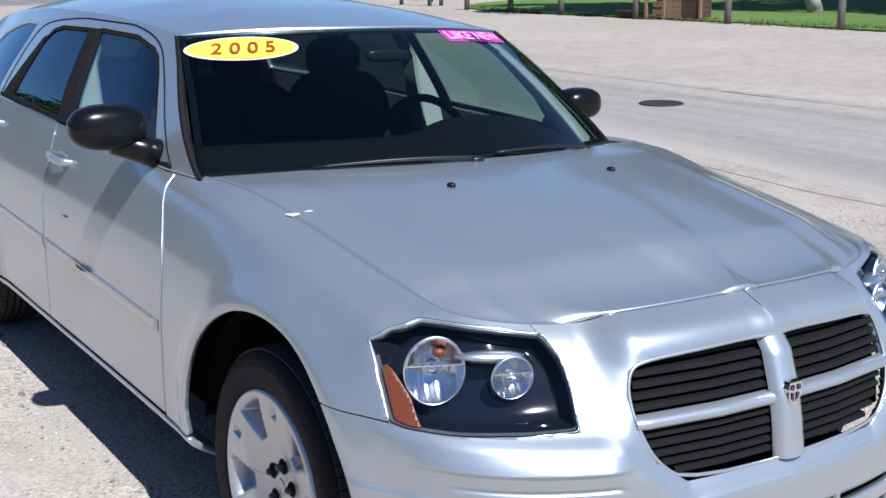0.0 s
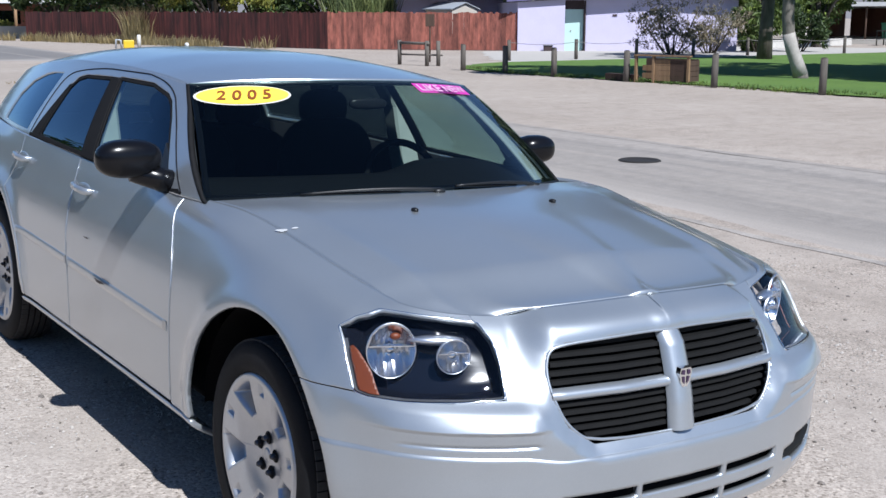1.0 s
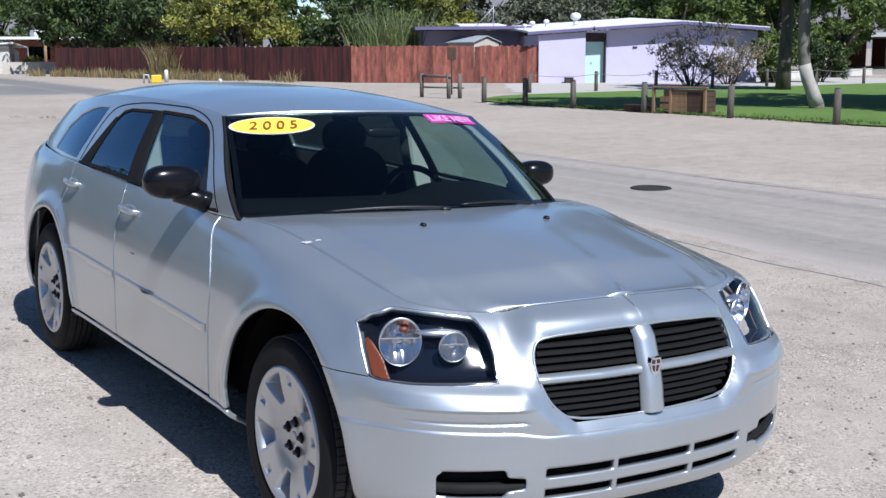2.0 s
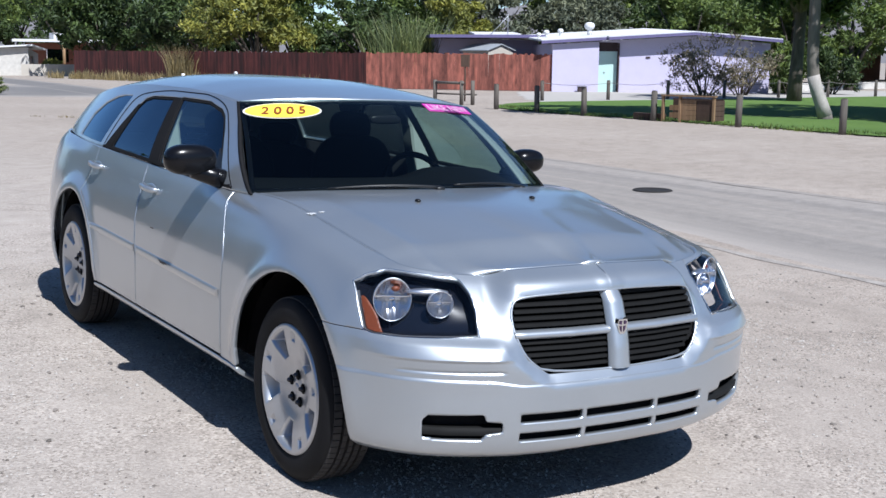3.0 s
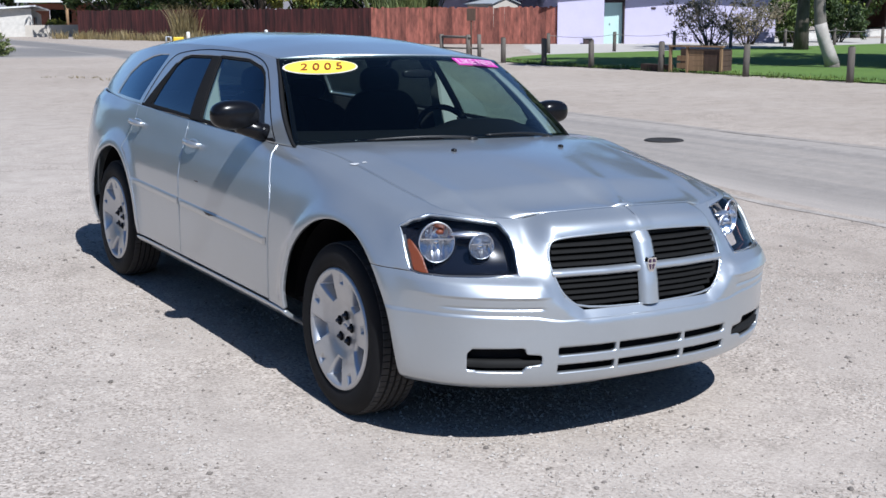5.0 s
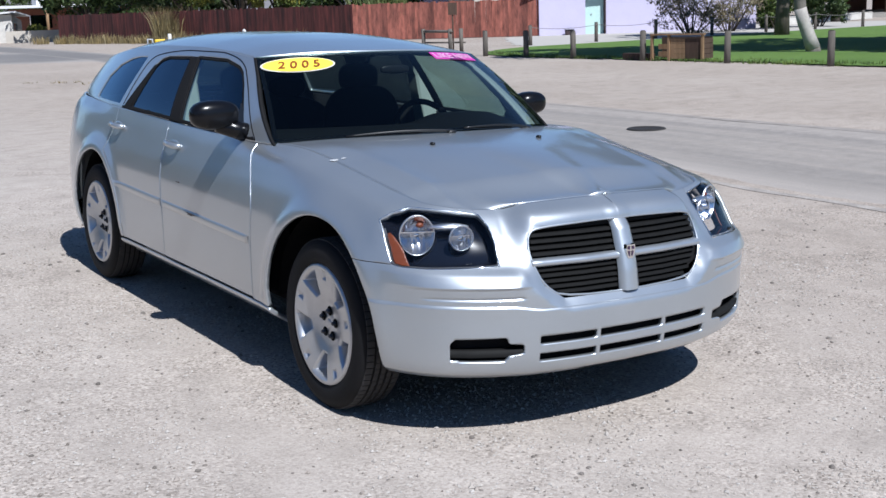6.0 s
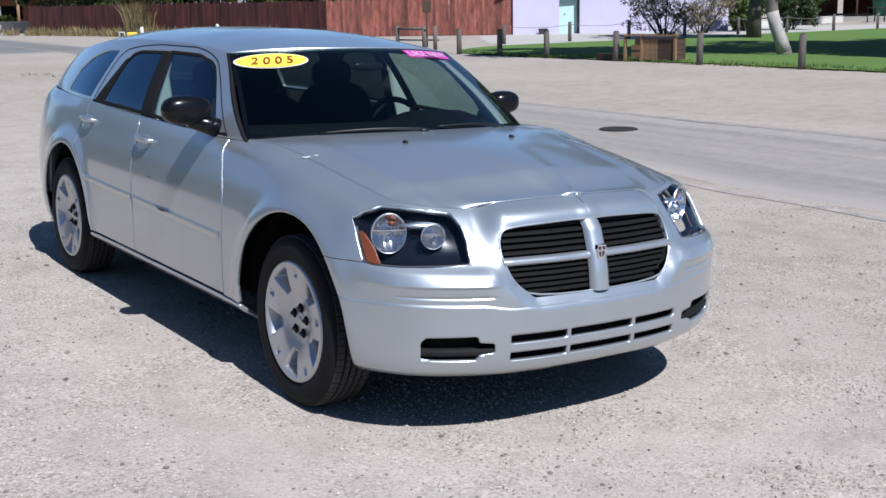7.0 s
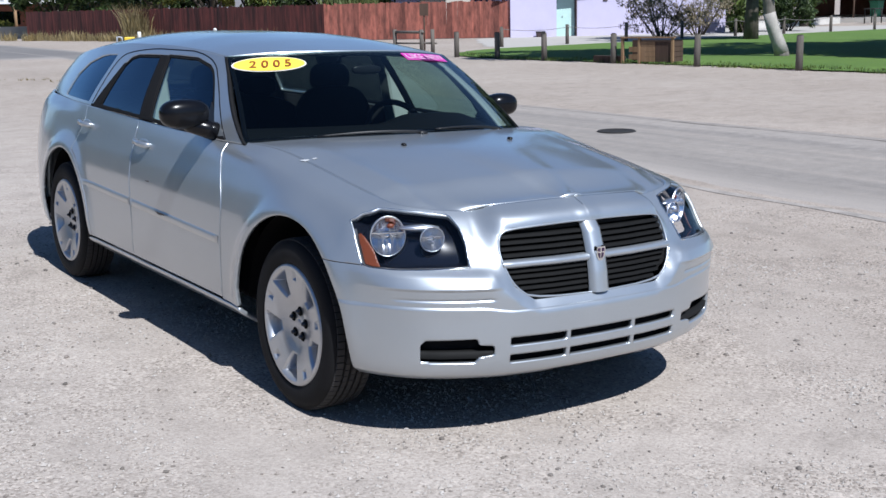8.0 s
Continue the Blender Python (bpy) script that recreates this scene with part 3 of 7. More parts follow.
def build_headlamp(side, lens, sl, v):
    """Dark bowl, chrome reflectors, bulbs and amber marker behind the lens."""
    lens.parent = car
    lens.name = "headlight"
    lens.visible_shadow = False
    p, n = plan_at(sl)
    P = shell(sl, v, -1.0) * np.array([-1, 1, 1])
    back = P.copy()
    back[..., 0] += n[:, None, 0] * 0.085
    back[..., 1] += n[:, None, 1] * 0.085
    X, Z = P[..., 0], P[..., 2]
    f = poly_sdf(X, Z, HEADLAMP) - 0.004
    back[..., 0] *= side
    sheet("housing", back, f, LAMP_DARK, lens, INNER, "dark headlight housing")
    # bright rim and side walls of the lamp
    amber = poly_sdf(X, Z, [(.90, .832), (.862, .822), (.838, .785), (.824, .735), (.822, .665), (.90, .665)])
    Q = P.copy()
    Q[..., 0] += n[:, None, 0] * 0.010
    Q[..., 1] += n[:, None, 1] * 0.010
    Q[..., 0] *= side
    sheet("marker", Q, np.maximum(amber, f + 0.009), AMBER, lens, INNER, "amber side marker", 0.003)
    Q, M = outline_on_shell(HEADLAMP, side)
    tube("rim", [tuple(q + m * 0.001) for q, m in zip(Q, M)], 0.0017, CHROME, lens, "thin bright rim", 6, True)
    verts, faces = [], []
    for q, m in zip(Q, M):
        verts += [tuple(q + m * 0.004), tuple(q + m * 0.092)]
    for k in range(len(Q)):
        b = (k + 1) % len(Q)
        faces.append((2 * k, 2 * b, 2 * b + 1, 2 * k + 1))
    link_mesh("lamp_wall", verts, faces, LAMP_DARK, lens, True, "dark inner wall")
    verts = []
    for q, m in zip(Q, M):
        c = np.array([side * 0.70, q[1], 0.77])
        i_ = (c - q) * np.array([1, 0, 1])
        i_ = i_ / np.linalg.norm(i_)
        verts += [tuple(q + m * 0.006 + i_ * 0.002), tuple(q + m * 0.016 + i_ * 0.005)]
    link_mesh("inner_rim", verts, faces, TRIM_BRIGHT, lens, True, "satin grey inner rim")
    for name, cx, cz, r, dep, turn in (("main_reflector", 0.808, 0.784, 0.066, 0.046, 22), ("high_beam_reflector", 0.668, 0.778, 0.047, 0.036, 14)):
        i = int(np.argmin(np.abs(P[:, 66, 0] - cx)))
        j = int(np.argmin(np.abs(P[i, :, 2] - cz)))
        c = P[i, j] + np.array([n[i, 0], n[i, 1], 0]) * 0.022
        # fluted bowl: a grid of rings whose depth steps in upright strips
        rings, seg = 16, 72
        verts, faces = [], []
        for a in range(rings + 1):
            ra = r * a / rings
            for k in range(seg):
                t_ = 2 * math.pi * k / seg
                x_, z_ = ra * math.cos(t_), ra * math.sin(t_) * (1.14 if r > 0.05 else 1.0)
                d_ = dep * (1 - (ra / r) ** 2)
                flute = 0.0030 * abs(((x_ / (r * 0.26)) % 1.0) - 0.5) * (0.25 < ra / r < 0.95)
                step = 0.005 if z_ > r * 0.18 else 0.0
                verts.append((x_, d_ + flute - step * (ra / r < 0.95), z_))
        for a in range(rings):
            for k in range(seg):
                k2 = (k + 1) % seg
                faces.append((a * seg + k, a * seg + k2, (a + 1) * seg + k2, (a + 1) * seg + k))
        ob = link_mesh(name, verts, faces, REFLECTOR, lens, False, "bright fluted reflector bowl")
        ob.matrix_local = Matrix.Translation((c[0] * side, c[1], c[2])) @ Matrix.Rotation(radians(side * turn), 4, "Z")
        lathe("bowl_rim", [(r * 1.030, 0.006), (r * 1.022, -0.001), (r * 1.0, -0.001), (r * 0.985, 0.003)], BEZEL, ob, "bright bowl rim", seg=48, axis="y").scale.z = 1.14 if r > 0.05 else 1.0
        lathe("bulb_shield", [(0.001, dep * 0.15), (0.010, dep * 0.18), (0.013, dep * 0.35), (0.013, dep * 0.95)], CHROME, ob, "chrome bulb shield", seg=16, axis="y")
        ribs = bmesh.new()
        box_bm(-r * 0.95, r * 0.95, dep * 0.02, dep * 0.5, r * 0.16, r * 0.20, ribs)
        part("divider", ribs, CHROME, ob)
        if r > 0.05:
            blob("indicator_bulb", (-side * 0.012, dep * 0.35, r * 0.55), (0.015, 0.010, 0.010), AMBER, ob, "amber bulb", 2.0, 14, 9)
    # bright bridge between the two bowls
    pts = []
    for cx in np.linspace(0.625, 0.772, 9):
        i = int(np.argmin(np.abs(P[:, 70, 0] - cx)))
        j = int(np.argmin(np.abs(P[i, :, 2] - 0.812)))
        q = P[i, j] + np.array([n[i, 0], n[i, 1], 0]) * 0.030
        pts.append((q[0] * side, q[1], q[2]))
    tube("bezel", pts, [0.008, 0.014, 0.019, 0.022, 0.023, 0.022, 0.019, 0.014, 0.008], BEZEL, lens, "bright bridge between the bowls", 14, flat=0.62)


# bonnet
def bonnet_edge():
    """The wing edge and nose edge of the shell, as functions."""
    s = np.linspace(0, s_of(11) + 0.3, 200)
    return shell(s, np.array([1.0]), -1.0)[:, 0] * np.array([-1, 1, 1])


EDGE = bonnet_edge()
_iC = int(np.argmin(np.abs(EDGE[:, 0] - 0.545) + (EDGE[:, 1] > -0.3)))


def bonnet_point(u, w):
    """u from -1 to 1 across, w from 0 at the nose to 1 at the screen."""
    au = np.abs(u)
    nose = EDGE[:_iC + 1]
    wing = EDGE[_iC:]
    yf = np.interp(au * 0.545, nose[:, 0], nose[:, 1])
    zf = np.interp(au * 0.545, nose[:, 0], nose[:, 2])
    yr = 0.30 + 0.22 * au ** 2.2
    y = yf + (yr - yf) * w
    yc = wing[0, 1] + (0.52 - wing[0, 1]) * w
    xe = np.interp(yc, wing[:, 1], wing[:, 0]) - 0.001
    ze = np.interp(yc, wing[:, 1], wing[:, 2])
    x = u * xe
    zc = spline([0, 0.12, 0.3, 0.6, 1.0], [0.905, 0.945, 0.985, 1.035, 1.072], w)
    prof = 1 - au ** 2.3
    lift = smoothstep(0.0, 0.25, w)
    z0 = zf
    z1 = ze + (zc - ze) * prof
    z = z0 * (1 - lift) + z1 * lift
    fr = smoothstep(1.0, 0.25, w)
    cx = 0.045 + 0.25 * w
    z = z + 0.010 * fr * np.exp(-np.abs(x / cx) ** 4) * smoothstep(0.0, 0.03, w + 0.03)
    ridge = 0.85 - 0.02 * w
    z = z + 0.015 * fr * np.exp(-np.abs((au - ridge) / 0.075) ** 1.6) * smoothstep(0.0, 0.12, w)
    x = np.where(x > 0, widen(np.maximum(x, 0)), x)
    return np.stack([x, y, z], -1)


def bonnet():
    u = np.linspace(-1, 1, 121)
    w = np.linspace(0.004, 1, 90)
    U, W = np.meshgrid(u, w, indexing="ij")
    P = bonnet_point(U, W)
    hood = sheet("hood", P, np.full(U.shape, -1.0), PAINT, car, INNER, "silver bonnet with a raised middle", 0.02)
    for x in (-0.28, 0.28):
        j = 0.73
        p = bonnet_point(np.array(x / 0.72), np.array(j))
        blob("washer_nozzle", (p[0], p[1], p[2] + 0.004), (0.011, 0.015, 0.008), BLACK_PLASTIC, hood, "black washer nozzle", 2.3, 14, 8)
    return hood


# upper body
YB = [0.45, 0.8, 1.2, 2.0, 2.6, 3.2, 3.6, 4.0]
def belt_z(y):
    return spline(YB, [1.030, 1.036, 1.048, 1.066, 1.075, 1.088, 1.096, 1.10], y)


def belt_x(y):
    return spline(YB, [0.800, 0.842, 0.853, 0.853, 0.848, 0.800, 0.735, 0.62], y)


def roof_z(y):
    return spline([0.85, 1.05, 1.4, 1.8, 2.3, 2.8, 3.2, 3.6, 3.85], [1.425, 1.450, 1.486, 1.508, 1.510, 1.491, 1.452, 1.396, 1.352], y)


def rail_z(y):
    return roof_z(y) - spline([0.85, 1.2, 1.8, 2.8, 3.2, 3.85], [0.045, 0.055, 0.074, 0.079, 0.070, 0.052], y)


def rail_x(y):
    return spline([0.85, 1.2, 2.0, 2.8, 3.4, 3.85], [0.655, 0.668, 0.668, 0.635, 0.585, 0.53], y)


def side_x(y, z):
    b, r = belt_z(y), rail_z(np.maximum(y, 0.95))
    q = np.clip((z - b) / (r - b), 0, 1.2)
    return belt_x(y) - (belt_x(y) - rail_x(np.maximum(y, 0.95))) * q ** 1.18


SCREEN_EDGE = ((0.535, 1.030), (1.045, 1.402))


def screen_point(u, w):
    au = np.abs(u)
    xb, xt = 0.812, 0.660
    yb, zb = 0.265 + 0.285 * au ** 2.2, 1.068 - 0.036 * au ** 2
    yt, zt = 0.885 + 0.165 * au ** 2.2, 1.428 - 0.026 * au ** 2
    bow = 4 * w * (1 - w)
    x = u * (xb + (xt - xb) * w)
    x = np.where(x > 0, narrow(np.maximum(x, 0)), x)
    return np.stack([x, yb + (yt - yb) * w - 0.012 * bow, zb + (zt - zb) * w + 0.022 * bow], -1)


GLASS_F = [(0.80, 1.038), (1.035, 1.276), (1.095, 1.325), (1.154, 1.350), (1.339, 1.381), (1.70, 1.385), (1.600, 1.063)]
GLASS_R = [(1.755, 1.068), (1.785, 1.21), (1.81, 1.380), (2.13, 1.373), (2.23, 1.356), (2.29, 1.315), (2.385, 1.11), (2.40, 1.084)]
GLASS_Q = [(2.615, 1.104), (2.515, 1.362), (2.70, 1.356), (2.84, 1.340), (3.04, 1.296), (3.16, 1.225), (3.19, 1.112)]
DOOR_SEAM = [(0.70, 1.040), (1.026, 1.305), (1.09, 1.350), (1.183, 1.385), (1.32, 1.408), (1.453, 1.417), (1.83, 1.417), (2.236, 1.392), (2.36, 1.372), (2.428, 1.340), (2.47, 1.288), (2.54, 1.094)]


def upper_body():
    y = np.linspace(0.45, 4.0, 360)
    q = np.linspace(0, 1, 60)
    Y = np.repeat(y[:, None], 60, 1)
    top = rail_z(np.maximum(Y, 0.95))
    Z = belt_z(Y) - 0.004 + (top - belt_z(Y) + 0.004) * q[None]
    X = side_x(Y, Z)
    (ya, za), (yb, zb) = SCREEN_EDGE
    ahead = ((zb - za) * (Y - ya) - (yb - ya) * (Z - za)) / math.hypot(yb - ya, zb - za)
    tail = (Y - 3.93) + (Z - 1.10) * 1.15
    for side in (-1.0, 1.0):
        P = np.stack([narrow(X) if side > 0 else -X, Y, Z], -1)
        holes = np.minimum.reduce([poly_sdf(Y, Z, g, 0.008) for g in (GLASS_F, GLASS_R, GLASS_Q)])
        q_ = (Z - 1.065) / 0.315
        pillar_b = np.maximum(1.565 + 0.114 * q_ - Y, Y - 1.760 - 0.058 * q_)
        corner = np.maximum(2.24 - Y, (Y - 2.520) + (Z - 1.09) * 0.90)
        around = np.maximum.reduce([-holes, -ahead + 0.011, tail])
        sheet("side_frame", P, np.maximum.reduce([around, -np.maximum(pillar_b, Z - 1.388), -np.maximum(corner, Z - 1.33)]), PAINT, car, INNER, "silver pillars and window frames", 0.03)
        sheet("pillar_cover", P, np.maximum.reduce([around, pillar_b, Z - 1.386]), SEAL, car, INNER, "black middle pillar cover", 0.005)
        sheet("corner_cover", P, np.maximum.reduce([around, corner, Z - 1.328]), SEAL, car, INNER, "black rear window corner cover", 0.02)
        G = P - np.array([side * 0.008, 0, 0])
        for name, poly, mat in (("front_side_window", GLASS_F, SIDE_GLASS), ("rear_side_window", GLASS_R, TINT_GLASS), ("quarter_window", GLASS_Q, TINT_GLASS)):
            ob = sheet(name, G, poly_sdf(Y, Z, poly, 0.010), mat, car, INNER, "tinted side glass")
            ob.visible_shadow = False
            # rubber edge
            if name == "quarter_window":
                continue
            edge = np.maximum(poly_sdf(Y, Z, poly, 0.009), -poly_sdf(Y, Z, poly, -0.008))
            sheet("window_seal", P - np.array([side * 0.003, 0, 0]), edge, SEAL, ob, INNER, "black rubber seal", 0.006)
        belt = np.maximum.reduce([Z - belt_z(Y) - 0.016, belt_z(Y) - 0.002 - Z, 0.86 - Y, Y - 2.55])
        sheet("belt_seal", P + np.array([side * 0.002, 0, 0]), belt, SEAL, car, INNER, "black window sill strip", 0.008)
        sheet("pillar_seal", P + np.array([side * 0.0015, 0, 0]), np.maximum.reduce([-ahead + 0.001, ahead - 0.013]), SEAL, car, INNER, "black screen edge strip", 0.02)
        # seam between door frames and roof
        kk = np.linspace(0, len(DOOR_SEAM) - 1, 70)
        ds = np.array(DOOR_SEAM)
        yy, zz = spline(np.arange(len(ds)), ds[:, 0], kk), spline(np.arange(len(ds)), ds[:, 1], kk)
        tube("roof_seam", [(narrow(float(side_x(a, b))) if side > 0 else -float(side_x(a, b)), a, b) for a, b in zip(yy, zz)], 0.0030, SEAL, car, "black seam round the doors")
    # roof
    u = np.linspace(-1, 1, 81)
    yy = np.linspace(0.87, 3.67, 150)
    U, V = np.meshgrid(u, yy, indexing="ij")
    V2 = V + 0.0 * U
    RX = U * rail_x(V2)
    P = np.stack([np.where(RX > 0, narrow(np.maximum(RX, 0)), RX), V2, rail_z(V2) + (roof_z(V2) - rail_z(V2)) * (1 - np.abs(U) ** 2.7)], -1)
    F = (0.885 + 0.165 * np.abs(U) ** 2.2 + 0.006) - V2
    roof_panel = sheet("roof", P, F, PAINT, car, INNER, "silver roof", 0.025)
    blob("antenna", (0.0, 2.70, roof_z(np.array(2.70)) + 0.012), (0.010, 0.018, 0.012), WHITE_STICKER, roof_panel, "small pale roof aerial", 2.0, 12, 8)
    # rear window and tailgate
    u = np.linspace(-1, 1, 41)
    w = np.linspace(0, 1, 20)
    U, W = np.meshgrid(u, w, indexing="ij")
    au = np.abs(U)
    P = np.stack([U * (0.54 + 0.07 * (1 - W)), 3.98 - 0.29 * W - 0.08 * au ** 2 + 0.0 * U, 1.07 + 0.28 * W], -1)
    pane = np.maximum(au - 0.80, np.abs(W - 0.5) - 0.36)
    sheet("tailgate", P, np.maximum(-pane, au - 1.0), PAINT, car, INNER, "silver tailgate frame", 0.02)
    sheet("tailgate_lining", P - np.array([0, 0.035, 0]), np.maximum(-pane, au - 0.97), CABIN_GREY, car, INNER, "dark tailgate lining", 0.004)
    sheet("rear_window", P - np.array([0, 0.006, 0]), pane - 0.02, TINT_GLASS, car, INNER, "tinted rear window")
    # screen
    u = np.linspace(-1, 1, 61)
    w = np.linspace(-0.03, 1.0, 40)
    U, W = np.meshgrid(u, w, indexing="ij")
    P = screen_point(U, W)
    ob = sheet("windshield", P, np.full(U.shape, -1.0), WINDSHIELD, car, INNER, "clear tinted windscreen")
    ob.visible_shadow = False
    band = np.minimum.reduce([(1 - np.abs(U)) * 0.7 - 0.017, (1 - W) * 0.38 - 0.012, (W + 0.03) * 0.4 - 0.03])
    sheet("screen_border", P - np.array([0, -0.004, 0.003]), band, BLACK_GLOSS, ob, INNER, "black printed screen border", 0.003)
    return ob


def door_fittings(side, d1, d2):
    for name, door, yc, zc in (("door_handle", d1, 1.615, 0.940), ("door_handle", d2, 2.535, 0.972)):
        s = np.interp(yc, _pl[:, 1], _len)
        base = shell(np.array([s]), np.linspace(0, 1, 200), side)[0]
        k = int(np.argmin(np.abs(base[:, 2] - zc)))
        x = base[k, 0]
        tube(name, [(x - side * 0.004, yc - 0.100, zc - 0.002), (x + side * 0.024, yc - 0.078, zc), (x + side * 0.032, yc, zc + 0.004),
                        (x + side * 0.024, yc + 0.078, zc + 0.006), (x - side * 0.004, yc + 0.100, zc + 0.006)], [0.008, 0.010, 0.010, 0.010, 0.008], PAINT, door, "silver pull handle", 10, flat=1.5)
        blob("handle_cup", (x - side * 0.004, yc, zc - 0.005), (0.0065, 0.075, 0.030), PAINT, door, "silver handle recess", 2.4, 20, 10)
    # front edges of the doors, standing a little proud
    for door, gap, z0 in ((d1, gap_a, 0.37), (d2, gap_b, 0.37)):
        pts = []
        for zc in np.linspace(z0, 1.020, 30):
            yc = float(gap(zc)) + 0.0045
            col = shell(np.array([np.interp(yc, _pl[:, 1], _len)]), np.linspace(0.05, 1.0, 300), side)[0]
            pts.append((float(np.interp(zc, col[:, 2], col[:, 0])) + side * 0.0005, yc, float(zc)))
        tube("door_edge", pts, 0.0010, PAINT, door, "bright rolled door edge", 8)
    # rub strip along both doors
    for door, y0, y1 in ((d1, 0.575, 1.700), (d2, 1.722, 2.46)):
        pts_y = np.linspace(y0, y1, 30)
        s = np.interp(pts_y, _pl[:, 1], _len)
        verts, faces = [], []
        for a in range(30):
            zc = 0.592 + 0.0215 * pts_y[a]
            col = shell(np.array([s[a]]), np.linspace(0.3, 0.6, 120), side)[0]
            x = float(np.interp(zc, col[:, 2], np.abs(col[:, 0])))
            for dz, dx in ((-0.021, 0.0), (-0.018, 0.0035), (0.0, 0.0045), (0.017, 0.0045), (0.020, 0.0)):
                verts.append((side * (x + dx - 0.002), pts_y[a], zc + dz))
        for a in range(29):
            for b in range(4):
                q = (a * 5 + b, a * 5 + b + 1, (a + 1) * 5 + b + 1, (a + 1) * 5 + b)
                faces.append(q if side < 0 else q[::-1])
        faces.append((0, 1, 2, 3, 4))
        faces.append((145, 149, 148, 147, 146))
        link_mesh("rub_strip", verts, faces, PAINT, door, True, "silver rub strip")


def wheel(side, y, steer=0.0):
    w = new("wheel")
    w.parent = car
    w.matrix_local = pose(side * 0.812, y, WHEEL_Z, 0, 0, steer)
    w["label"] = "black tyre with silver five-window wheel cover"
    o = side
    # tyre, profile from the outer bead over the tread to the inner bead
    prof = [(0.242, 0.082), (0.254, 0.096), (0.276, 0.105), (0.305, 0.106), (0.330, 0.100), (0.345, 0.088), (0.3525, 0.074)]
    prof = prof[:-1] + [(0.3475, 0.080), (0.3475, 0.03), (0.3475, -0.03), (0.3475, -0.080)]
    prof += [(0.345, -0.088), (0.30, -0.106), (0.25, -0.10), (0.222, -0.09)]
    lathe("tyre", [(r, o * h) for r, h in prof], RUBBER, w, "black treaded tyre", seg=96)
    tread = bmesh.new()
    for k in range(76):
        for g, hw, cut in ((0.0655, 0.0150, 0.0042), (0.030, 0.0095, 0.0030), (0.0, 0.0095, 0.0030), (-0.030, 0.0095, 0.0030), (-0.0655, 0.0150, 0.0042)):
            a = 2 * math.pi * (k + (0.5 if abs(g) < 0.05 else 0.0) + g * 4) / 76
            m = Matrix.Rotation(a, 4, "X")
            hl = math.pi * 0.355 / 76 - cut / 2
            vs = []
            for sx in (-1, 1):
                drop = 0.0035 if sx * g > 0 and abs(g) > 0.05 else 0.0
                for sy in (-1, 1):
                    for rr_ in (0.346, 0.3560 - drop):
                        vs.append(m @ Vector((o * g + o * sx * hw, rr_, sy * hl)))
            bv = [tread.verts.new(q) for q in vs]
            for f in ((0, 1, 3, 2), (4, 6, 7, 5), (0, 4, 5, 1), (2, 3, 7, 6), (0, 2, 6, 4), (1, 5, 7, 3)):
                tread.faces.new([bv[i] for i in f])
    bmesh.ops.recalc_face_normals(tread, faces=tread.faces)
    part("tread", tread, TREAD, w, "grey worn tread blocks")["kind"] = "stuff"
    # steel rim behind the cover
    lathe("rim", [(0.243, o * 0.085), (0.235, o * 0.07), (0.215, o * 0.03), (0.20, o * -0.09)], LINER, w, seg=48)
    lathe("brake_disc", [(0.01, o * 0.0), (0.15, o * 0.0), (0.15, o * -0.02)], TRIM_GREY, w, seg=32)
    # cover: polar sheet with five deep windows and five shallow notches between them
    R = 0.256
    rr = np.linspace(0.0, R, 84)
    th = np.linspace(0, 2 * math.pi, 361)
    T, Rr = np.meshgrid(th, rr, indexing="ij")
    lead = radians(60 if o < 0 else 120)

    def around(shift):
        f = ((T - lead - shift) * 5 / (2 * math.pi) + 0.5) % 1.0 - 0.5
        return np.abs(f) * 2 * math.pi / 5, f
    ang, f5 = around(0.0)
    big = np.maximum(ang * Rr - (0.016 + 0.046 * np.clip((Rr - 0.125) / 0.10, 0, 1)), np.abs(Rr - 0.178) - 0.050)
    ang2, _ = around(math.pi / 5)
    small = np.maximum(ang2 * Rr - 0.015, np.abs(Rr - 0.212) - 0.019)
    depth = spline([0.0, 0.028, 0.05, 0.085, 0.13, 0.19, 0.228, 0.240, 0.249, R], [0.064, 0.064, 0.060, 0.066, 0.081, 0.095, 0.101, 0.103, 0.101, 0.088], Rr)
    depth = depth - 0.055 * smoothstep(0.0, -0.020, big) - 0.004 * smoothstep(0.006, 0.0, big) - 0.013 * smoothstep(0.003, -0.010, small)
    P = np.stack([o * depth, Rr * np.cos(T), Rr * np.sin(T)], -1)
    hole = np.maximum(big + 0.013, Rr - 0.200)
    cover = sheet("wheel_cover", P, -hole, WHEEL_SILVER, w, (-o * 0.5, 0, 0), "silver wheel cover with five deep windows", 0.006)
    lathe("cover_edge", [(R - 0.004, o * 0.092), (R + 0.003, o * 0.088), (R + 0.002, o * 0.078)], LINER, w, "dark gap round the cover", seg=64)
    lathe("hub_cap", [(0.001, o * 0.0675), (0.016, o * 0.067), (0.021, o * 0.064), (0.022, o * 0.058)], WHEEL_SILVER, cover, "plain round hub cap", seg=20)
    for k in range(5):
        a = lead + math.pi / 5 + 2 * math.pi * k / 5
        cy, cz = math.cos(a) * 0.055, math.sin(a) * 0.055
        # flat black disc paints the shade of a recess round each nut
        lathe("nut_shade_disc", [(0.001, o * 0.0660), (0.0185, o * 0.0662), (0.0205, o * 0.0640)], LINER, cover, "dark disc for the recess shade round the nut", seg=14, centre=(0, cy, cz))
        lathe("wheel_nut", [(0.001, o * 0.083), (0.006, o * 0.082), (0.0095, o * 0.076), (0.0105, o * 0.062)], NUT, cover, "dark metal wheel nut", seg=6, centre=(0, cy, cz), smooth=False)
    return w


